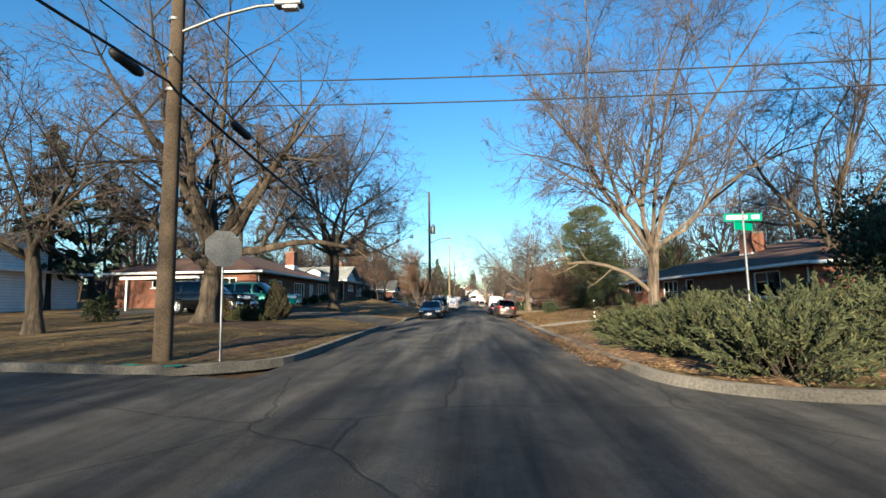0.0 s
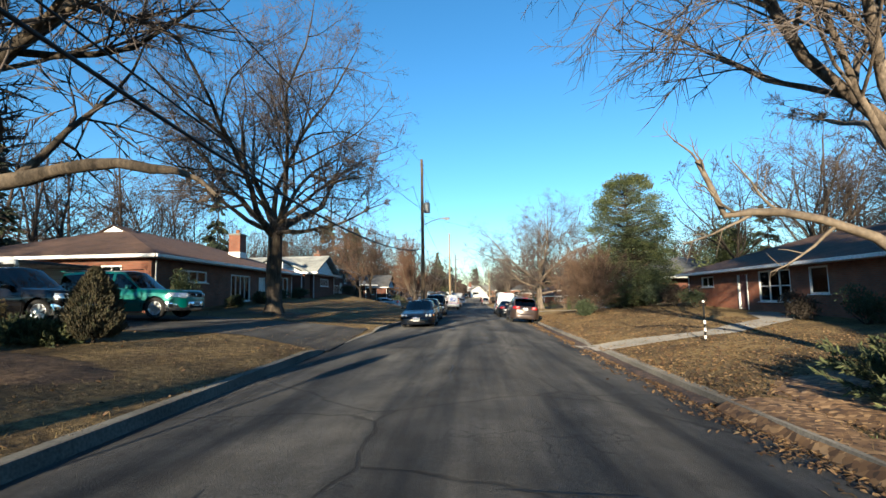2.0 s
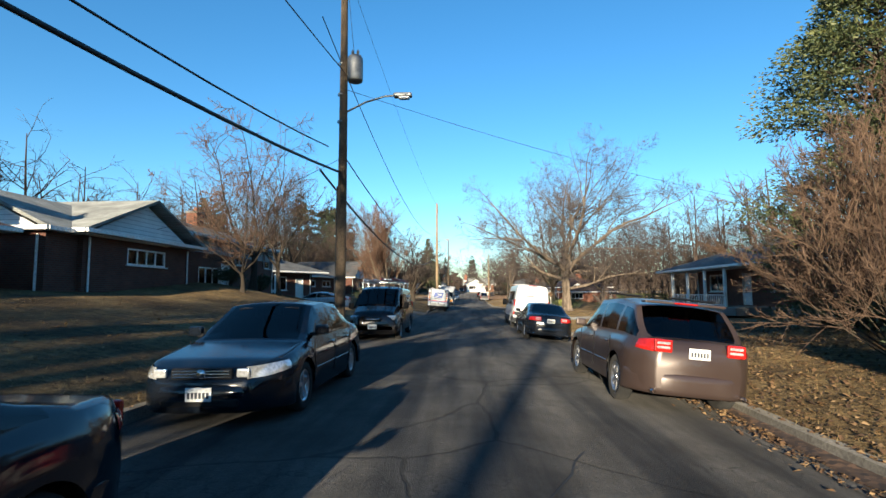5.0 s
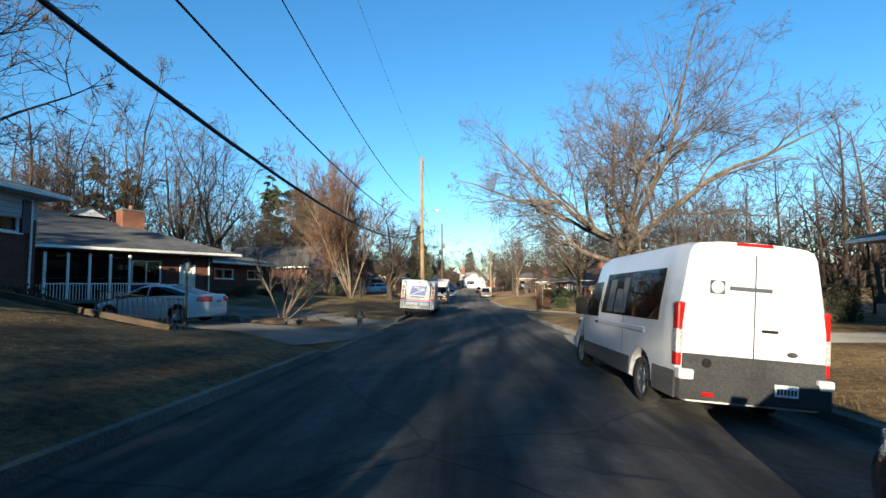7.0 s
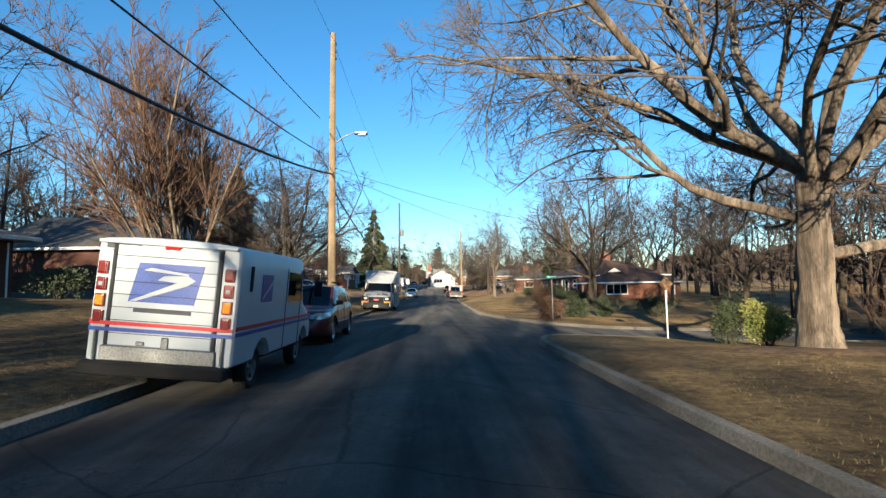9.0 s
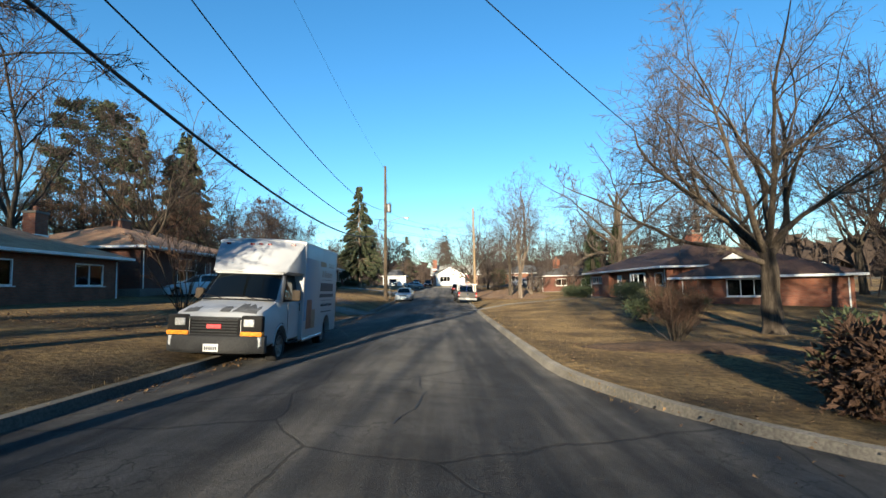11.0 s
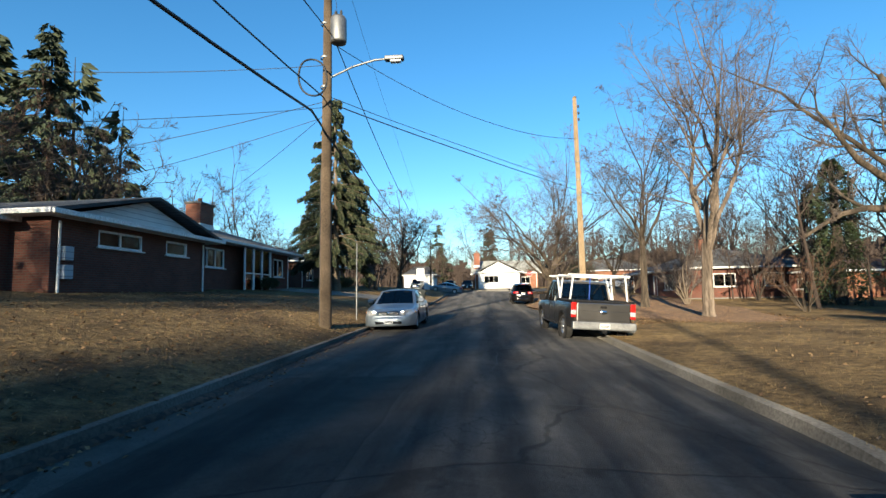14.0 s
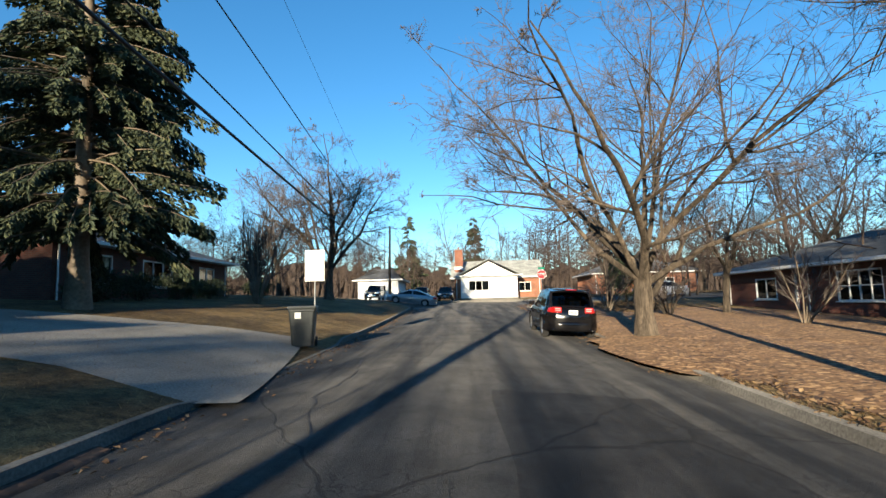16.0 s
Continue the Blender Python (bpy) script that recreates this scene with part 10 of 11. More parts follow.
for k, (x, y, s) in enumerate(((10.4, 113.5, 1.0), (13.0, 115.0, 1.1), (16.5, 114.5, 1.3), (21, 113, 1.4), (11.6, 128, 1.0))):
    bush("shrub", "dark green shrub before the corner house", x, y, BOX, s * 1.2, s * 1.1, s * 0.8, 2000, 0.14, 390 + k, "corner shrubs")
# clipped hedge
hg = thing("box_hedge", "clipped green privet hedge with flat top", "hedge", pose(15.0, 80.8, on_lawn(15.0, 80.8) - 0.05, 0, 0, 8))
rng = np.random.default_rng(5)
p = rng.uniform(-1, 1, (5200, 3))
ax = rng.integers(0, 3, 5200)
p[np.arange(5200), ax] = np.sign(p[np.arange(5200), ax]) * rng.uniform(0.93, 1.03, 5200)
part("foliage", mesh_of("foliage", *tufts(rng, p * np.array([1.9, 0.6, 0.8]) + np.array([0, 0, 0.82]), p + rng.normal(0, 0.6, p.shape), rng.uniform(0.08, 0.15, 5200), 0.3), False, JUNIPER), hg)
# solid bark-brown block that fills the hedge inside in place of branches
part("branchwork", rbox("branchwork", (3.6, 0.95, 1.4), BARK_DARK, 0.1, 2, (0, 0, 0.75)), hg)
# ivy on the broken tree
for x, y, h, r in ((25.3, 168.5, 9.5, 0.85), (22.6, 170.0, 9.0, 1.05)):
    iv = thing("ivy", "dark green ivy climbing a tree trunk", "climber", pose(x, y, on_lawn(x, y)))
    rng = np.random.default_rng(int(x))
    n = 8000
    a, z = rng.uniform(0, 2 * np.pi, n), rng.uniform(0, 1, n) ** 0.9 * h
    rr = r * np.interp(z / h, [0, 0.25, 0.6, 0.9, 1], [1.25, 0.95, 0.85, 0.5, 0.2]) * (1 + 0.3 * np.sin(2 * a + z * 1.3) + 0.22 * np.sin(3 * a - z * 2.1 + 1)) * rng.uniform(0.7, 1.15, n)
    p = np.stack([rr * np.cos(a), rr * np.sin(a), z], 1)
    part("leaves", mesh_of("leaves", *tufts(rng, p, np.stack([np.cos(a), np.sin(a), rng.normal(0, 0.6, n)], 1), rng.uniform(0.1, 0.2, n), 0.35), False, IVY), iv)
    part("vine", lathe("vine", [(0.3, 0), (0.26, h * 0.6), (0.1, h), (0.001, h)], BARK_DARK, 9), iv)

# rocks and an edging timber in the dark planting bed
def rock(x, y, size, seed):
    rng = np.random.default_rng(seed)
    bm = bmesh.new()
    bmesh.ops.create_icosphere(bm, subdivisions=2, radius=1)
    for v in bm.verts:
        v.co *= 1 + rng.normal(0, 0.12)
        v.co.x, v.co.y, v.co.z = v.co.x * size[0], v.co.y * size[1], v.co.z * size[2]
    me = bpy.data.meshes.new("rock")
    bm.to_mesh(me)
    bm.free()
    me.materials.append(OLD_CONCRETE)
    ob = new("rock", me)
    ob.matrix_basis = pose(x, y, on_lawn(x, y) + size[2] * 0.35, 0, 0, seed * 40)
    tagged(ob, "rough grey garden rock in a planting bed", "rock", "garden rocks")


bed("planting_bed", -8.1, 79.3, 2.6, 1.7, SOIL, "dark mulch bed under a pale crape myrtle", seed=21, lift=0.08)
for k, (x, y, q) in enumerate(((-9.5, 78.3, (0.5, 0.35, 0.28)), (-8.9, 77.9, (0.35, 0.3, 0.22)), (-7.0, 78.0, (0.4, 0.25, 0.2)), (-6.4, 79.0, (0.3, 0.28, 0.2)), (-9.9, 79.4, (0.3, 0.3, 0.25)))):
    rock(x, y, q, k + 1)
ob = new("edging_timber", beam("edging_timber", (-8.4, 77.5, on_lawn(-8.4, 77.5) + 0.08), (-7.1, 77.6, on_lawn(-7.1, 77.6) + 0.08), 0.14, POLE_WOOD))
tagged(ob, "weathered timber edging a planting bed", "timber")
# low outbuilding beside the first ranch house
sh = thing("carport", "low grey carport with a white fascia beside a ranch house", "carport", pose(-17.6, 29.6, on_lawn(-17.6, 29.6)))
part("roof", rbox("roof", (4.6, 3.4, 0.1), ROOF_GREY, 0.02, 1, (0, 0, 1.92)), sh)
part("fascia", rbox("fascia", (4.7, 0.08, 0.16), WHITE, 0.01, 1, (0, -1.74, 1.9)), sh, "white painted fascia")
part("back_wall", rbox("back_wall", (4.4, 0.12, 1.86), SIDING_G, 0.01, 1, (0, 1.5, 0.93)), sh)
for xx in (-2.1, 2.1):
    part("post", rbox("post", (0.1, 0.1, 1.88), WHITE, 0.01, 1, (xx, -1.5, 0.93)), sh)

bush("shrub", "dark green shoots at the base of a bare bush", 7.3, 45.2, BOX, 1.3, 0.8, 0.6, 2600, 0.13, 391)
bush("shrub", "green-brown shrub below the holly", 10.8, 49.2, HOLLY, 1.6, 1.2, 1.3, 3600, 0.15, 392)
bush("shrub", "dark evergreen shrub below the holly", 13.2, 50.0, BOX, 1.7, 1.3, 1.5, 3600, 0.15, 393)

# ---- background woods ----
FAR_TREES = [bare_tree(400 + k, 15 + k % 3 * 1.5, 3.5 + k % 2, 0.22, 7, 46 + 4 * (k % 3), BARK_DARK if k % 2 else BARK, (TWIG_FAR, TWIG_DARK)[k % 2], (6, 6, 7), twig_r=0.015, up=0.04, wide=6.0 + k % 2, hem=3.0) for k in range(4)]
FAR_PINE = [conifer(430, 15, 3.2, 0.22, 3.0, 70, PINE, BARK_DARK, 24, -0.06, 0.9, 0.2), conifer(431, 16, 2.6, 0.2, 4.0, 64, PINE, BARK_DARK, 24, 0.0, 0.9, 0.2)]
rng = random.Random(7)
spots = []
for y in range(14, 236, 11):
    spots.append((-rng.uniform(27, 36), y + rng.uniform(-4, 4)))
    spots.append((rng.uniform(29, 38), y + rng.uniform(-4, 4)))
for x in range(-66, 70, 16):
    spots.append((x + rng.uniform(-4, 4), rng.uniform(243, 256)))
for k, (x, y) in enumerate(spots):
    stand_tree(FAR_TREES[k % 4], x, y, "bare deciduous tree in the woods behind the houses", rng.uniform(0, 360), rng.uniform(0.8, 1.15), group="background trees", flare=0.3)


def woods(label, places, h, seed, twigs=156, name="woods", thick=0.028):
    """A far stand of bare trees: trunks, a few limbs and a haze of twigs, in one mesh."""
    rng = np.random.default_rng(seed)
    p = np.array([(x, y, on_lawn(x, y) - 0.3) for x, y in places])
    n = len(p)
    hh = h * rng.uniform(0.65, 1.15, n)
    tr = grow(rng, p, np.tile([[0, 0, 1.0]], (n, 1)) + rng.normal(0, 0.06, (n, 3)), hh * 0.92, 5, 0.03, 0.03)
    rr = taper(hh * 0.013, 5, 0.2)
    bits = [as_tris(*tubes(tr, rr, 5))]
    s, w, q, r = sprout(rng, tr, rr, 12, 0.25, 0.97, 60, 0.42, 0.5, 0.06, thick * 1.2)
    lb = grow(rng, s, w, q, 3, 0.16, 0.05)
    lr = taper(r, 3, 0.4)
    bits.append(as_tris(*tubes(lb, lr, 3)))
    s, w, q, r = sprout(rng, lb, lr, 4, 0.2, 1.0, 50, 0.5, 0.6, 0.02, thick * 0.8)
    br = grow(rng, s, w, q, 1, 0.2, 0.02)
    bits.append(spikes(br[:, 0], br[:, 1], r * 1.2))
    s, w, q, r = sprout(rng, br, taper(r, 1, 0.6), max(2, twigs // 45), 0.15, 1.0, 46, 0.75, 0.8, 0.0, thick * 0.6)
    tw = grow(rng, s, w, q, 1, 0.2, 0.0)
    bits.append(spikes(tw[:, 0], tw[:, 1], r * 1.1))
    tagged(new(name, mesh_of(name, *joined(bits), True, TWIG_FAR)), label, "woods", kind="stuff")


def strip(x0, x1, y0, y1, n, seed):
    rng = random.Random(seed)
    return [(rng.uniform(x0, x1), rng.uniform(y0, y1)) for _ in range(n)]


woods("brown bare woods behind the houses", strip(-72, -36, 8, 235, 75, 1), 15, 1)
woods("brown bare woods behind the houses", strip(38, 76, 8, 235, 75, 2), 14, 2)
woods("bare woods closing the end of the street", strip(-80, 80, 250, 300, 120, 3), 16, 3, thick=0.04)
woods("bare woods far beyond the junction", strip(-150, 150, 300, 380, 60, 4), 18, 4, 168, thick=0.06)
woods("brown bare undergrowth between the back yards", strip(-36, -27, 12, 225, 70, 5), 4.5, 5, 108, "brushwood")
woods("brown bare undergrowth between the back yards", strip(31, 38, 12, 225, 70, 6), 4.5, 6, 108, "brushwood")
woods("brown bare undergrowth past the junction", strip(-60, 60, 240, 250, 60, 7), 4.5, 7, 160, "brushwood")

woods("dense bare trees behind the last houses", strip(-75, 75, 236, 252, 70, 8), 11, 8, thick=0.035)
woods("brown bare thicket beside the leafy lawn", strip(19, 37, 163, 216, 46, 9), 9, 9, 204, thick=0.019)
woods("bare trees behind the shrubs and ramblers", strip(-44, -31, 96, 168, 52, 10), 14, 10, 204, thick=0.019)
woods("bare woods along the side street", strip(22, 40, 74, 128, 56, 11), 12, 11, 204, thick=0.019)
woods("bare trees behind the brick ranch houses", strip(-36, -26, 14, 96, 50, 12), 13, 12, 204, thick=0.019)
woods("bare trees behind the brick ranch houses", strip(27, 37, 12, 60, 36, 13), 13, 13, 204, thick=0.019)

# unseen stands added behind the start to shade the first lawns and walls
woods("unseen bare trees added behind the start for their shadows", strip(-36, -7, -64, -10, 16, 14), 14, 14)
woods("unseen bare trees added behind the start for their shadows", strip(9, 40, -64, -12, 22, 15), 13, 15)


def ridge():
    """The brown mass of more distant woods that closes the view: a ragged band all round, far behind the houses."""
    rng = np.random.default_rng(12)
    line = [(-100, -90), (-100, 330), (100, 330), (100, -90), (-100, -90)]
    v, f, prev = [], [], 0
    pts = []
    for (xa, ya), (xb, yb) in zip(line, line[1:]):
        n = int(math.hypot(xb - xa, yb - ya) / 0.8)
        pts += [(xa + (xb - xa) * k / n, ya + (yb - ya) * k / n) for k in range(n)]
    n = len(pts)
    base = 9.0 + 2.4 * np.sin(np.arange(n) * 0.045) + 1.3 * np.sin(np.arange(n) * 0.13 + 1)
    top = base + rng.normal(0, 0.7, n) + 1.4 * np.abs(np.sin(np.arange(n) * 0.37))
    for (x, y), h in zip(pts, top):
        z = on_street(x, y) - 1
        off = rng.normal(0, 1.2, (5, 2))
        for k, fz in enumerate((0, 0.3, 0.6, 0.85, 1.0)):
            v.append((x + off[k, 0], y + off[k, 1], z + fz * (h + 1)))
    for i in range(n):
        for k in range(4):
            j = (i + 1) % n
            f.append((i * 5 + k, j * 5 + k, j * 5 + k + 1, i * 5 + k + 1))
    tagged(new("backdrop", mesh_of("backdrop", v, f, False, TWIG_FAR)), "hazy brown mass of distant bare woods", "woods", kind="structure")


ridge()
# unseen trees added behind the camera so that their shadows fall along the street
for k, (x, y) in enumerate(((-15, -24), (-22, -10), (-12, -44), (7, -38), (16, -22), (-26, -60))):
    stand_tree(FAR_TREES[k % 4], x, y, "unseen bare tree added behind the start for its shadow", k * 47, 1.0, group="trees behind", flare=0.3)
for k, (x, y, s) in enumerate(((-27, 31, 0.85), (-33, 44, 0.8), (-38, 108, 1.0), (-40, 116, 1.0), (-9, 250, 1.0), (3, 262, 1.05), (30, 64, 0.7), (27, 178, 0.6), (-25, 60, 0.7), (40, 104, 0.8), (-44, 188, 1.75), (-50, 183, 1.9), (-46, 197, 1.6), (-29, 160, 1.1))):
    stand_tree(FAR_PINE[k % 2], x, y, "tall dark pine rising behind the roofs", k * 61, s, "pine_tree", "background pines", flare=0.2)
# mid-distance street trees
MID = [bare_tree(451, 12, 3.0, 0.21, 6, 45, BARK, TWIG, (7, 6, 7), twig_r=0.010), bare_tree(452, 13, 3.4, 0.2, 7, 42, BARK, TWIG, (7, 6, 7), twig_r=0.010)]
for k, (x, y, s) in enumerate(((13.5, 186.5, 0.8), (-24.5, 100, 1.2), (13, 205.0, 0.9), (10.5, 196.0, 0.8), (-14, 200, 0.9), (26, 110, 1.1), (19, 108.5, 0.9), (30, 96, 1.1), (20, 70, 0.7), (-11, 66.5, 0.62), (26, 30, 1.2), (24, 48, 1.1), (33, 140, 1.2), (27, 152, 1.1), (17.0, 24.0, 1.25), (21, 17, 1.3))):
    stand_tree(MID[k % 2], x, y, "bare tree between the houses", k * 73, s, group="yard trees")
for k, (x, y, s) in enumerate(((14.0, 88.2, 0.6), (15.4, 87.6, 0.62), (16.8, 88.4, 0.6), (13.0, 180.0, 0.7), (8.6, 190.0, 0.8), (-11.4, 113.0, 1.1), (-10.8, 187.5, 0.9), (14.5, 172.0, 0.9), (17, 178, 0.9))):
    stand_tree(CRAPE, x, y, "thin many-stemmed bare shrub tree", k * 50, s, "crape_myrtle", "small bare trees")
RUSSET = shrub_tree(461, 3.6, 12, 46, 0.026, BARK, TWIG_RED, (5, 5, 5), 0.009)
for k, (x, y, s) in enumerate(((-12.5, 110.5, 1.2), (-9.2, 124.0, 1.1), (9.3, 119.4, 0.5), (12.0, 192.0, 1.1), (22, 182, 1.3), (17.5, 166, 0.9), (20, 100.2, 0.8), (-10.5, 108.5, 1.3), (-13.0, 105.5, 1.4))):
    stand_tree(RUSSET, x, y, "dense brown leafless shrub", k * 40, s, "large_bush", "brown shrubs")

RED_TREE = bare_tree(471, 8.5, 1.6, 0.14, 7, 52, BARK_DARK, TWIG_RED, (8, 7, 7), twig_r=0.008, wide=4.2, hem=1.2)
for k, (x, y, s) in enumerate(((-12.4, 66.2, 1.35), (-11.2, 62.2, 0.7), (-23.5, 152.5, 1.5), (-29.5, 146.5, 1.6), (-26.0, 158.5, 1.7))):
    stand_tree(RED_TREE, x, y, "dark tree with russet twigs rising beside a house", k * 83, s, group="russet trees")
for k, (x, y, s) in enumerate(((-23.5, 132, 1.15), (-21.5, 141.5, 1.05), (-24.5, 149, 1.2), (-27, 120, 1.1), (-23.5, 103.5, 1.1), (-27, 98, 1.15), (23.0, 56, 0.95), (21.5, 44, 0.9), (33, 136, 1.2), (31, 150, 1.25), (36, 158, 1.35), (40, 146, 1.3), (25, 176, 0.9))):
    stand_tree(FAR_TREES[(k + 1) % 4], x, y, "tall bare tree rising close behind a house", k * 67, s, group="trees behind the houses", flare=0.3)

# ---- road wear ----
def ribbon(name, pts, w, mat, label, seed, lift=0.008):
    """A crooked narrow strip lying on the road."""
    rng = np.random.default_rng(seed)
    p = [Vector(q) for q in pts]
    line = []
    for a, b in zip(p, p[1:]):
        n = max(2, int((b - a).length / 0.35))
        line += [a.lerp(b, k / n) for k in range(n)]
    line.append(p[-1])
    v = []
    for k, q in enumerate(line):
        d = (line[min(k + 1, len(line) - 1)] - line[max(k - 1, 0)]).normalized()
        o = Vector((-d.y, d.x))
        c = q + o * rng.normal(0, 0.03)
        ww = w * rng.uniform(0.5, 1.4)
        for s in (-0.5, 0.5):
            e = c + o * s * ww
            v.append((e.x, e.y, on_street(e.x, e.y) + lift))
    f = [(2 * k, 2 * k + 2, 2 * k + 3, 2 * k + 1) for k in range(len(line) - 1)]
    tagged(new(name, mesh_of(name, v, f, False, mat)), label, "road marking" if "paint" in name else "road crack", kind="structure")


rng = random.Random(3)
for k in range(64):
    y = 6 + k * 3.1 + rng.uniform(-1, 1)
    x0 = rng.uniform(-3.0, 1.5)
    if rng.random() < 0.55:
        ribbon("road_crack", [(x0, y), (x0 + rng.uniform(0.5, 1.2), y + rng.uniform(-0.3, 0.3)), (x0 + rng.uniform(1.4, 3.2), y + rng.uniform(-0.5, 0.5))], 0.02, TAR, "tar-filled crack across the asphalt", k)
    else:
        ribbon("road_crack", [(x0, y), (x0 + rng.uniform(-0.4, 0.4), y + 1.6), (x0 + rng.uniform(-0.6, 0.6), y + 3.4)], 0.018, TAR, "dark crack running along the asphalt", k)


def patch(x0, x1, y0, y1, seed, mat=PATCH):
    rng = np.random.default_rng(seed)
    n, m = 10, 14
    v = []
    for j in range(m + 1):
        for i in range(n + 1):
            x = x0 + (x1 - x0) * i / n + (rng.normal(0, 0.04) if i in (0, n) else 0)
            y = y0 + (y1 - y0) * j / m + (rng.normal(0, 0.05) if j in (0, m) else 0)
            v.append((x, y, on_street(x, y) + 0.006))
    f = [(j * (n + 1) + i, j * (n + 1) + i + 1, (j + 1) * (n + 1) + i + 1, (j + 1) * (n + 1) + i) for j in range(m) for i in range(n)]
    tagged(new("road_patch", mesh_of("road_patch", v, f, True, mat)), "darker rectangular asphalt repair", "road patch", kind="structure")


patch(-3.4, -1.2, 26.0, 31.0, 1)
patch(-2.9, -0.6, 47.0, 55.0, 2)
patch(0.6, 2.8, 33.5, 37.0, 3)
patch(-2.8, -0.8, 118.0, 127.0, 4)
patch(-2.6, -0.4, 138.0, 148.0, 5)
patch(0.8, 3.2, 162.0, 170.0, 6)
for x0, y0, x1, y1 in ((-6.55, 9.42, -6.25, 9.3), (-5.75, 9.35, -5.5, 9.5)):
    ribbon("kerb_paint_mark", [(x0, y0), (x1, y1)], 0.2, PAINT_GREEN, "green spray paint mark on the kerb", 5, 0.165)

# ---- fallen leaves and dry grass ----
def scatter(name, label, mat, n, seed, where, size, flat=True):
    rng = np.random.default_rng(seed)
    xs, ys = where(rng, n)
    zs = lay(xs, ys, True)
    road = (xs > left_x(ys)) & (xs < right_x(ys))
    zs = np.where(road, lay(xs, ys, False), zs) + 0.012
    p = np.stack([xs, ys, zs], 1)
    m = len(xs)
    if flat:
        a = rng.uniform(0, 2 * np.pi, m)
        s = size * rng.uniform(0.6, 1.4, m)
        u = np.stack([np.cos(a), np.sin(a), rng.normal(0, 0.35, m)], 1) * s[:, None]
        w = np.stack([-np.sin(a), np.cos(a), rng.normal(0, 0.35, m)], 1) * s[:, None] * 0.62
        v = np.stack([p - u, p - w * 0.9 + np.array([0, 0, 0.35]) * s[:, None], p + u, p + w + np.array([0, 0, 0.3]) * s[:, None]], 1).reshape(-1, 3)
        f = np.arange(m)[:, None] * 4 + np.array([[0, 1, 2, 3]])
    else:
        d = rng.normal(0, 0.45, (m, 3)) + np.array([0, 0, 0.8])
        h = size * rng.uniform(0.5, 1.5, m)[:, None]
        o = rng.normal(0, 1, (m, 3)) * np.array([1, 1, 0])
        o /= np.linalg.norm(o, axis=1, keepdims=True) + 1e-9
        v = np.stack([p - o * 0.004, p + o * 0.004, p + d * h], 1).reshape(-1, 3)
        f = np.arange(m)[:, None] * 3 + np.array([[0, 1, 2]])
    tagged(new(name, mesh_of(name, v, f, False, mat)), label, name.replace("_", " "), kind="stuff")


def verge(side, y0, y1, reach, power=1.6):
    def where(rng, n):
        y = rng.uniform(y0, y1, n)
        d = rng.uniform(0, 1, n) ** power * reach + 0.05
        x = right_x(y) + d if side > 0 else left_x(y) - d
        return x, y
    return where


def gutter(side, y0, y1):
    def where(rng, n):
        y = rng.uniform(y0, y1, n)
        d = np.abs(rng.normal(0, 0.28, n)) + 0.02
        return (right_x(y) - d if side > 0 else left_x(y) + d), y
    return where


def drift(y0, y1, inner, outer, rise, mat, label, seed, side=1):
    """Leaves banked against a kerb, thin at both edges."""
    rng = np.random.default_rng(seed)
    ys = np.arange(y0, y1, 0.35)
    wob = np.convolve(rng.normal(0, 1, len(ys) + 8), np.ones(5) / 5, "same")[4:-4]
    v, k = [], 9
    for y, w in zip(ys, wob):
        edge = float(right_x(y) if side > 0 else left_x(y))
        a, b = inner * (1 + 0.5 * w), outer * (1 + 0.4 * w)
        for j in range(k):
            u = j / (k - 1)
            d = -a + (a + b) * u
            x = edge + side * d
            low, high = float(lay(x, y, False)), float(lay(x, y, True))
            f = min(1.0, max(0.0, (d + a) / (a + 0.02)))
            z = low + (high - low) * f * rise if d <= 0 else high
            z += 0.03 * math.sin(math.pi * u) + 0.006 - (0.03 if j in (0, k - 1) else 0) + rng.normal(0, 0.006)
            v.append((x, y, z))
    f = [(r * k + j, r * k + j + 1, (r + 1) * k + j + 1, (r + 1) * k + j) for r in range(len(ys) - 1) for j in range(k - 1)]
    tagged(new("leaf_drift", mesh_of("leaf_drift", v, f, True, mat)), label, "fallen leaves", kind="stuff")


drift(10.2, 19.5, 0.26, 0.9, 1.0, LEAF_BED, "brown leaves banked over the corner kerb", 31)
drift(19.5, 62.0, 0.34, 0.02, 0.35, LEAF_DARK, "dark wet leaves packed in the gutter", 32)
drift(176.0, 204.0, 0.34, 0.02, 0.35, LEAF_DARK, "dark wet leaves packed in the gutter", 33)
drift(118.0, 168.0, 0.22, 0.02, 0.25, LEAF_DARK, "dark leaves and grit along the gutter", 34, -1)
scatter("fallen_leaves", "brown fallen leaves along the verge", DRY_LEAF, 18000, 11, verge(1, 15, 58, 8, 1.4), 0.038)
scatter("fallen_leaves", "brown leaves banked up along the corner kerb", DRY_LEAF, 6000, 19, verge(1, 9.5, 18, 2.4, 1.0), 0.03)
scatter("fallen_leaves", "brown leaves drifted on the kerb gutter", DRY_LEAF, 9000, 12, gutter(1, 10.5, 60), 0.036)
scatter("fallen_leaves", "brown leaves thick on the shaded verge", DRY_LEAF, 24000, 13, verge(1, 160, 202, 10, 1.2), 0.045)
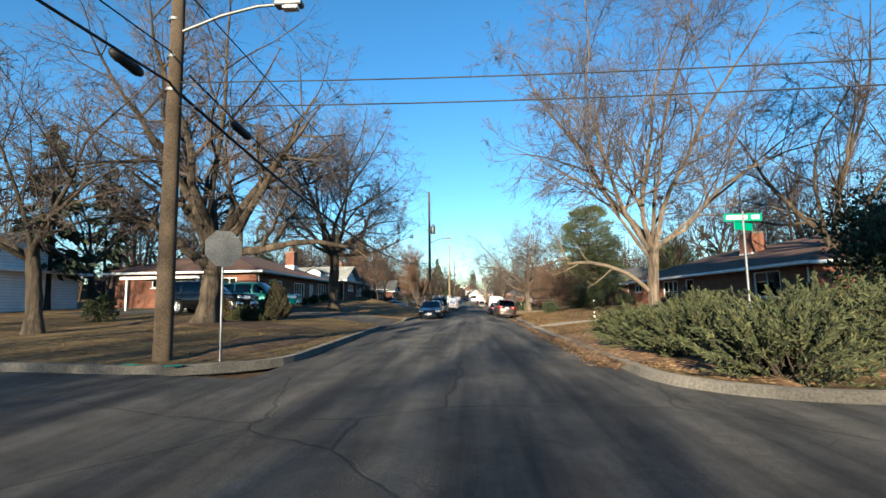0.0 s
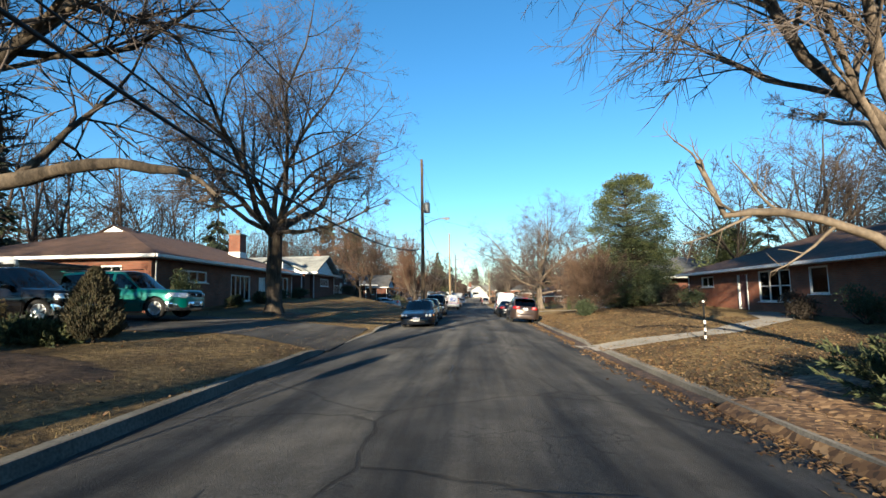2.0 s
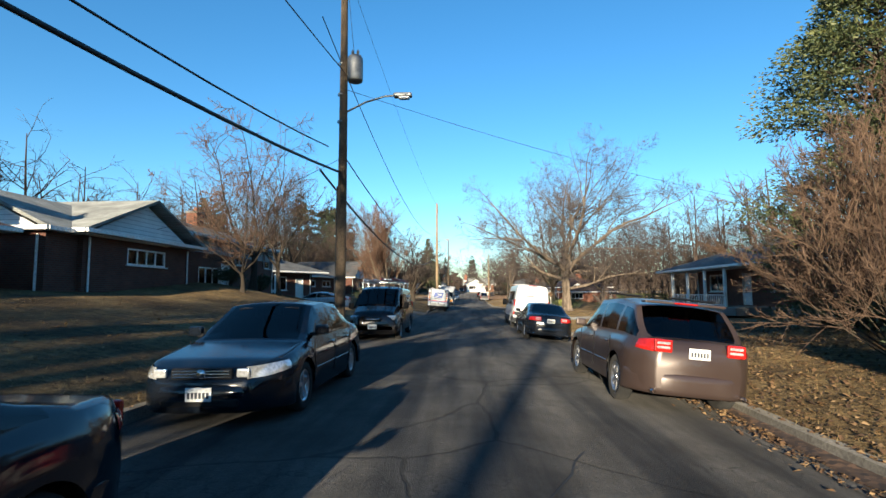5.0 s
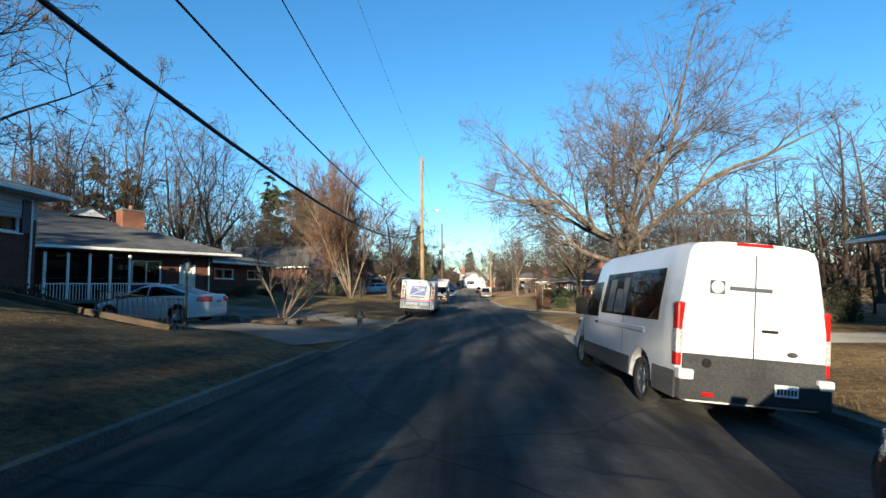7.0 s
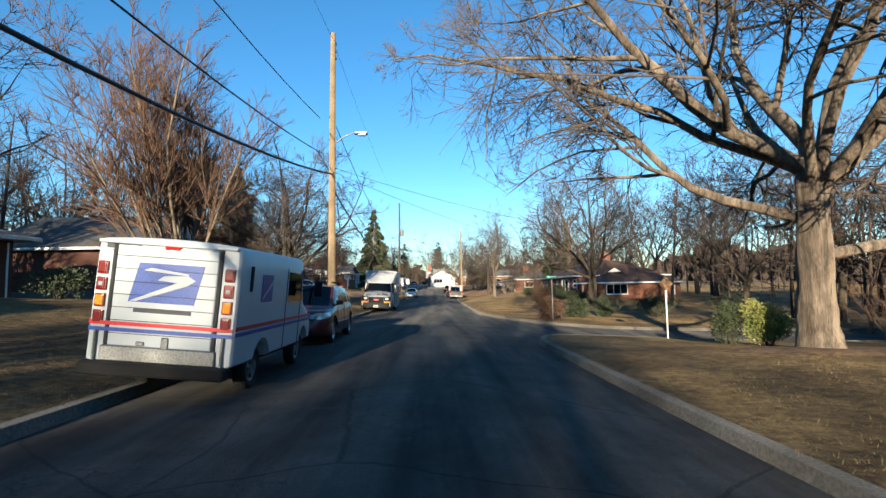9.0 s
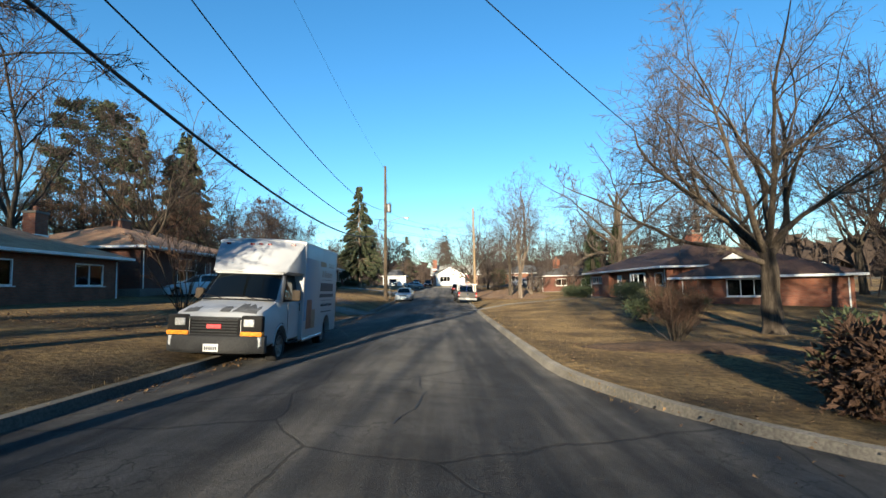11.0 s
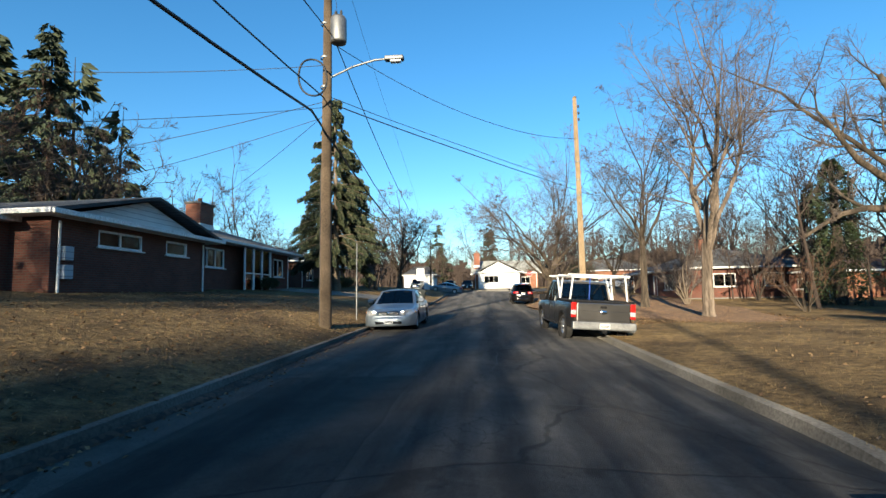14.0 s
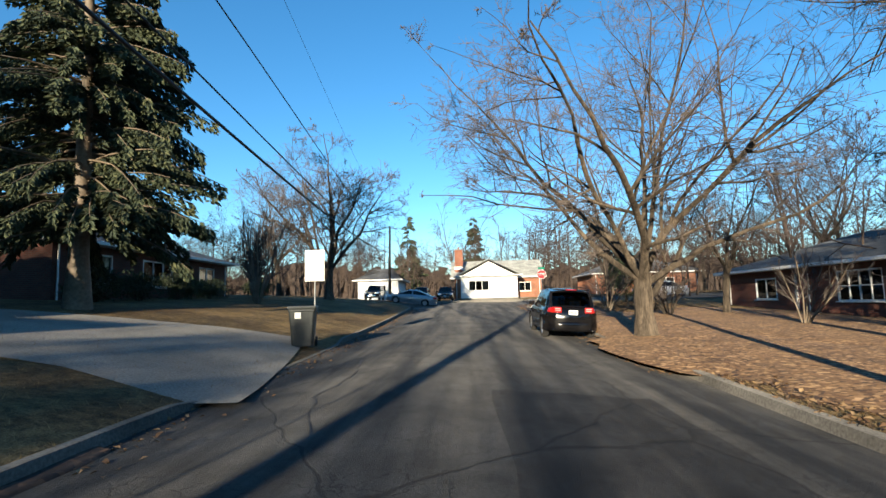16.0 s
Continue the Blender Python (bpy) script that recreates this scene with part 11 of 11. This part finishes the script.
scatter("fallen_leaves", "leaves drifted in the gutter", DRY_LEAF, 2500, 14, gutter(1, 172, 202), 0.034)
scatter("fallen_leaves", "scattered brown leaves on the lawn", DRY_LEAF, 10000, 15, verge(-1, 116, 162, 9, 1.2), 0.034)
scatter("fallen_leaves", "scattered leaves on the shaded lawn", DRY_LEAF, 2500, 16, verge(-1, 11, 60, 8), 0.034)
scatter("fallen_leaves", "sparse leaves on the verge", DRY_LEAF, 2500, 17, verge(1, 104, 160, 10, 1.0), 0.034)
scatter("fallen_leaves", "leaves drifted in the gutter", DRY_LEAF, 2500, 18, gutter(-1, 110, 200), 0.034)
scatter("dry_grass", "straw-coloured blades of dormant grass", DRY_GRASS, 24000, 21, verge(1, 9, 91, 10, 1.5), 0.045, False)
scatter("dry_grass", "straw-coloured blades of dormant grass", DRY_GRASS, 24000, 22, verge(-1, 12, 100, 10, 1.5), 0.045, False)
scatter("dry_grass", "straw-coloured blades of dormant grass", DRY_GRASS, 24000, 23, verge(1, 110, 200, 10, 1.5), 0.045, False)
scatter("dry_grass", "straw-coloured blades of dormant grass", DRY_GRASS, 24000, 24, verge(-1, 100, 202, 10, 1.5), 0.045, False)


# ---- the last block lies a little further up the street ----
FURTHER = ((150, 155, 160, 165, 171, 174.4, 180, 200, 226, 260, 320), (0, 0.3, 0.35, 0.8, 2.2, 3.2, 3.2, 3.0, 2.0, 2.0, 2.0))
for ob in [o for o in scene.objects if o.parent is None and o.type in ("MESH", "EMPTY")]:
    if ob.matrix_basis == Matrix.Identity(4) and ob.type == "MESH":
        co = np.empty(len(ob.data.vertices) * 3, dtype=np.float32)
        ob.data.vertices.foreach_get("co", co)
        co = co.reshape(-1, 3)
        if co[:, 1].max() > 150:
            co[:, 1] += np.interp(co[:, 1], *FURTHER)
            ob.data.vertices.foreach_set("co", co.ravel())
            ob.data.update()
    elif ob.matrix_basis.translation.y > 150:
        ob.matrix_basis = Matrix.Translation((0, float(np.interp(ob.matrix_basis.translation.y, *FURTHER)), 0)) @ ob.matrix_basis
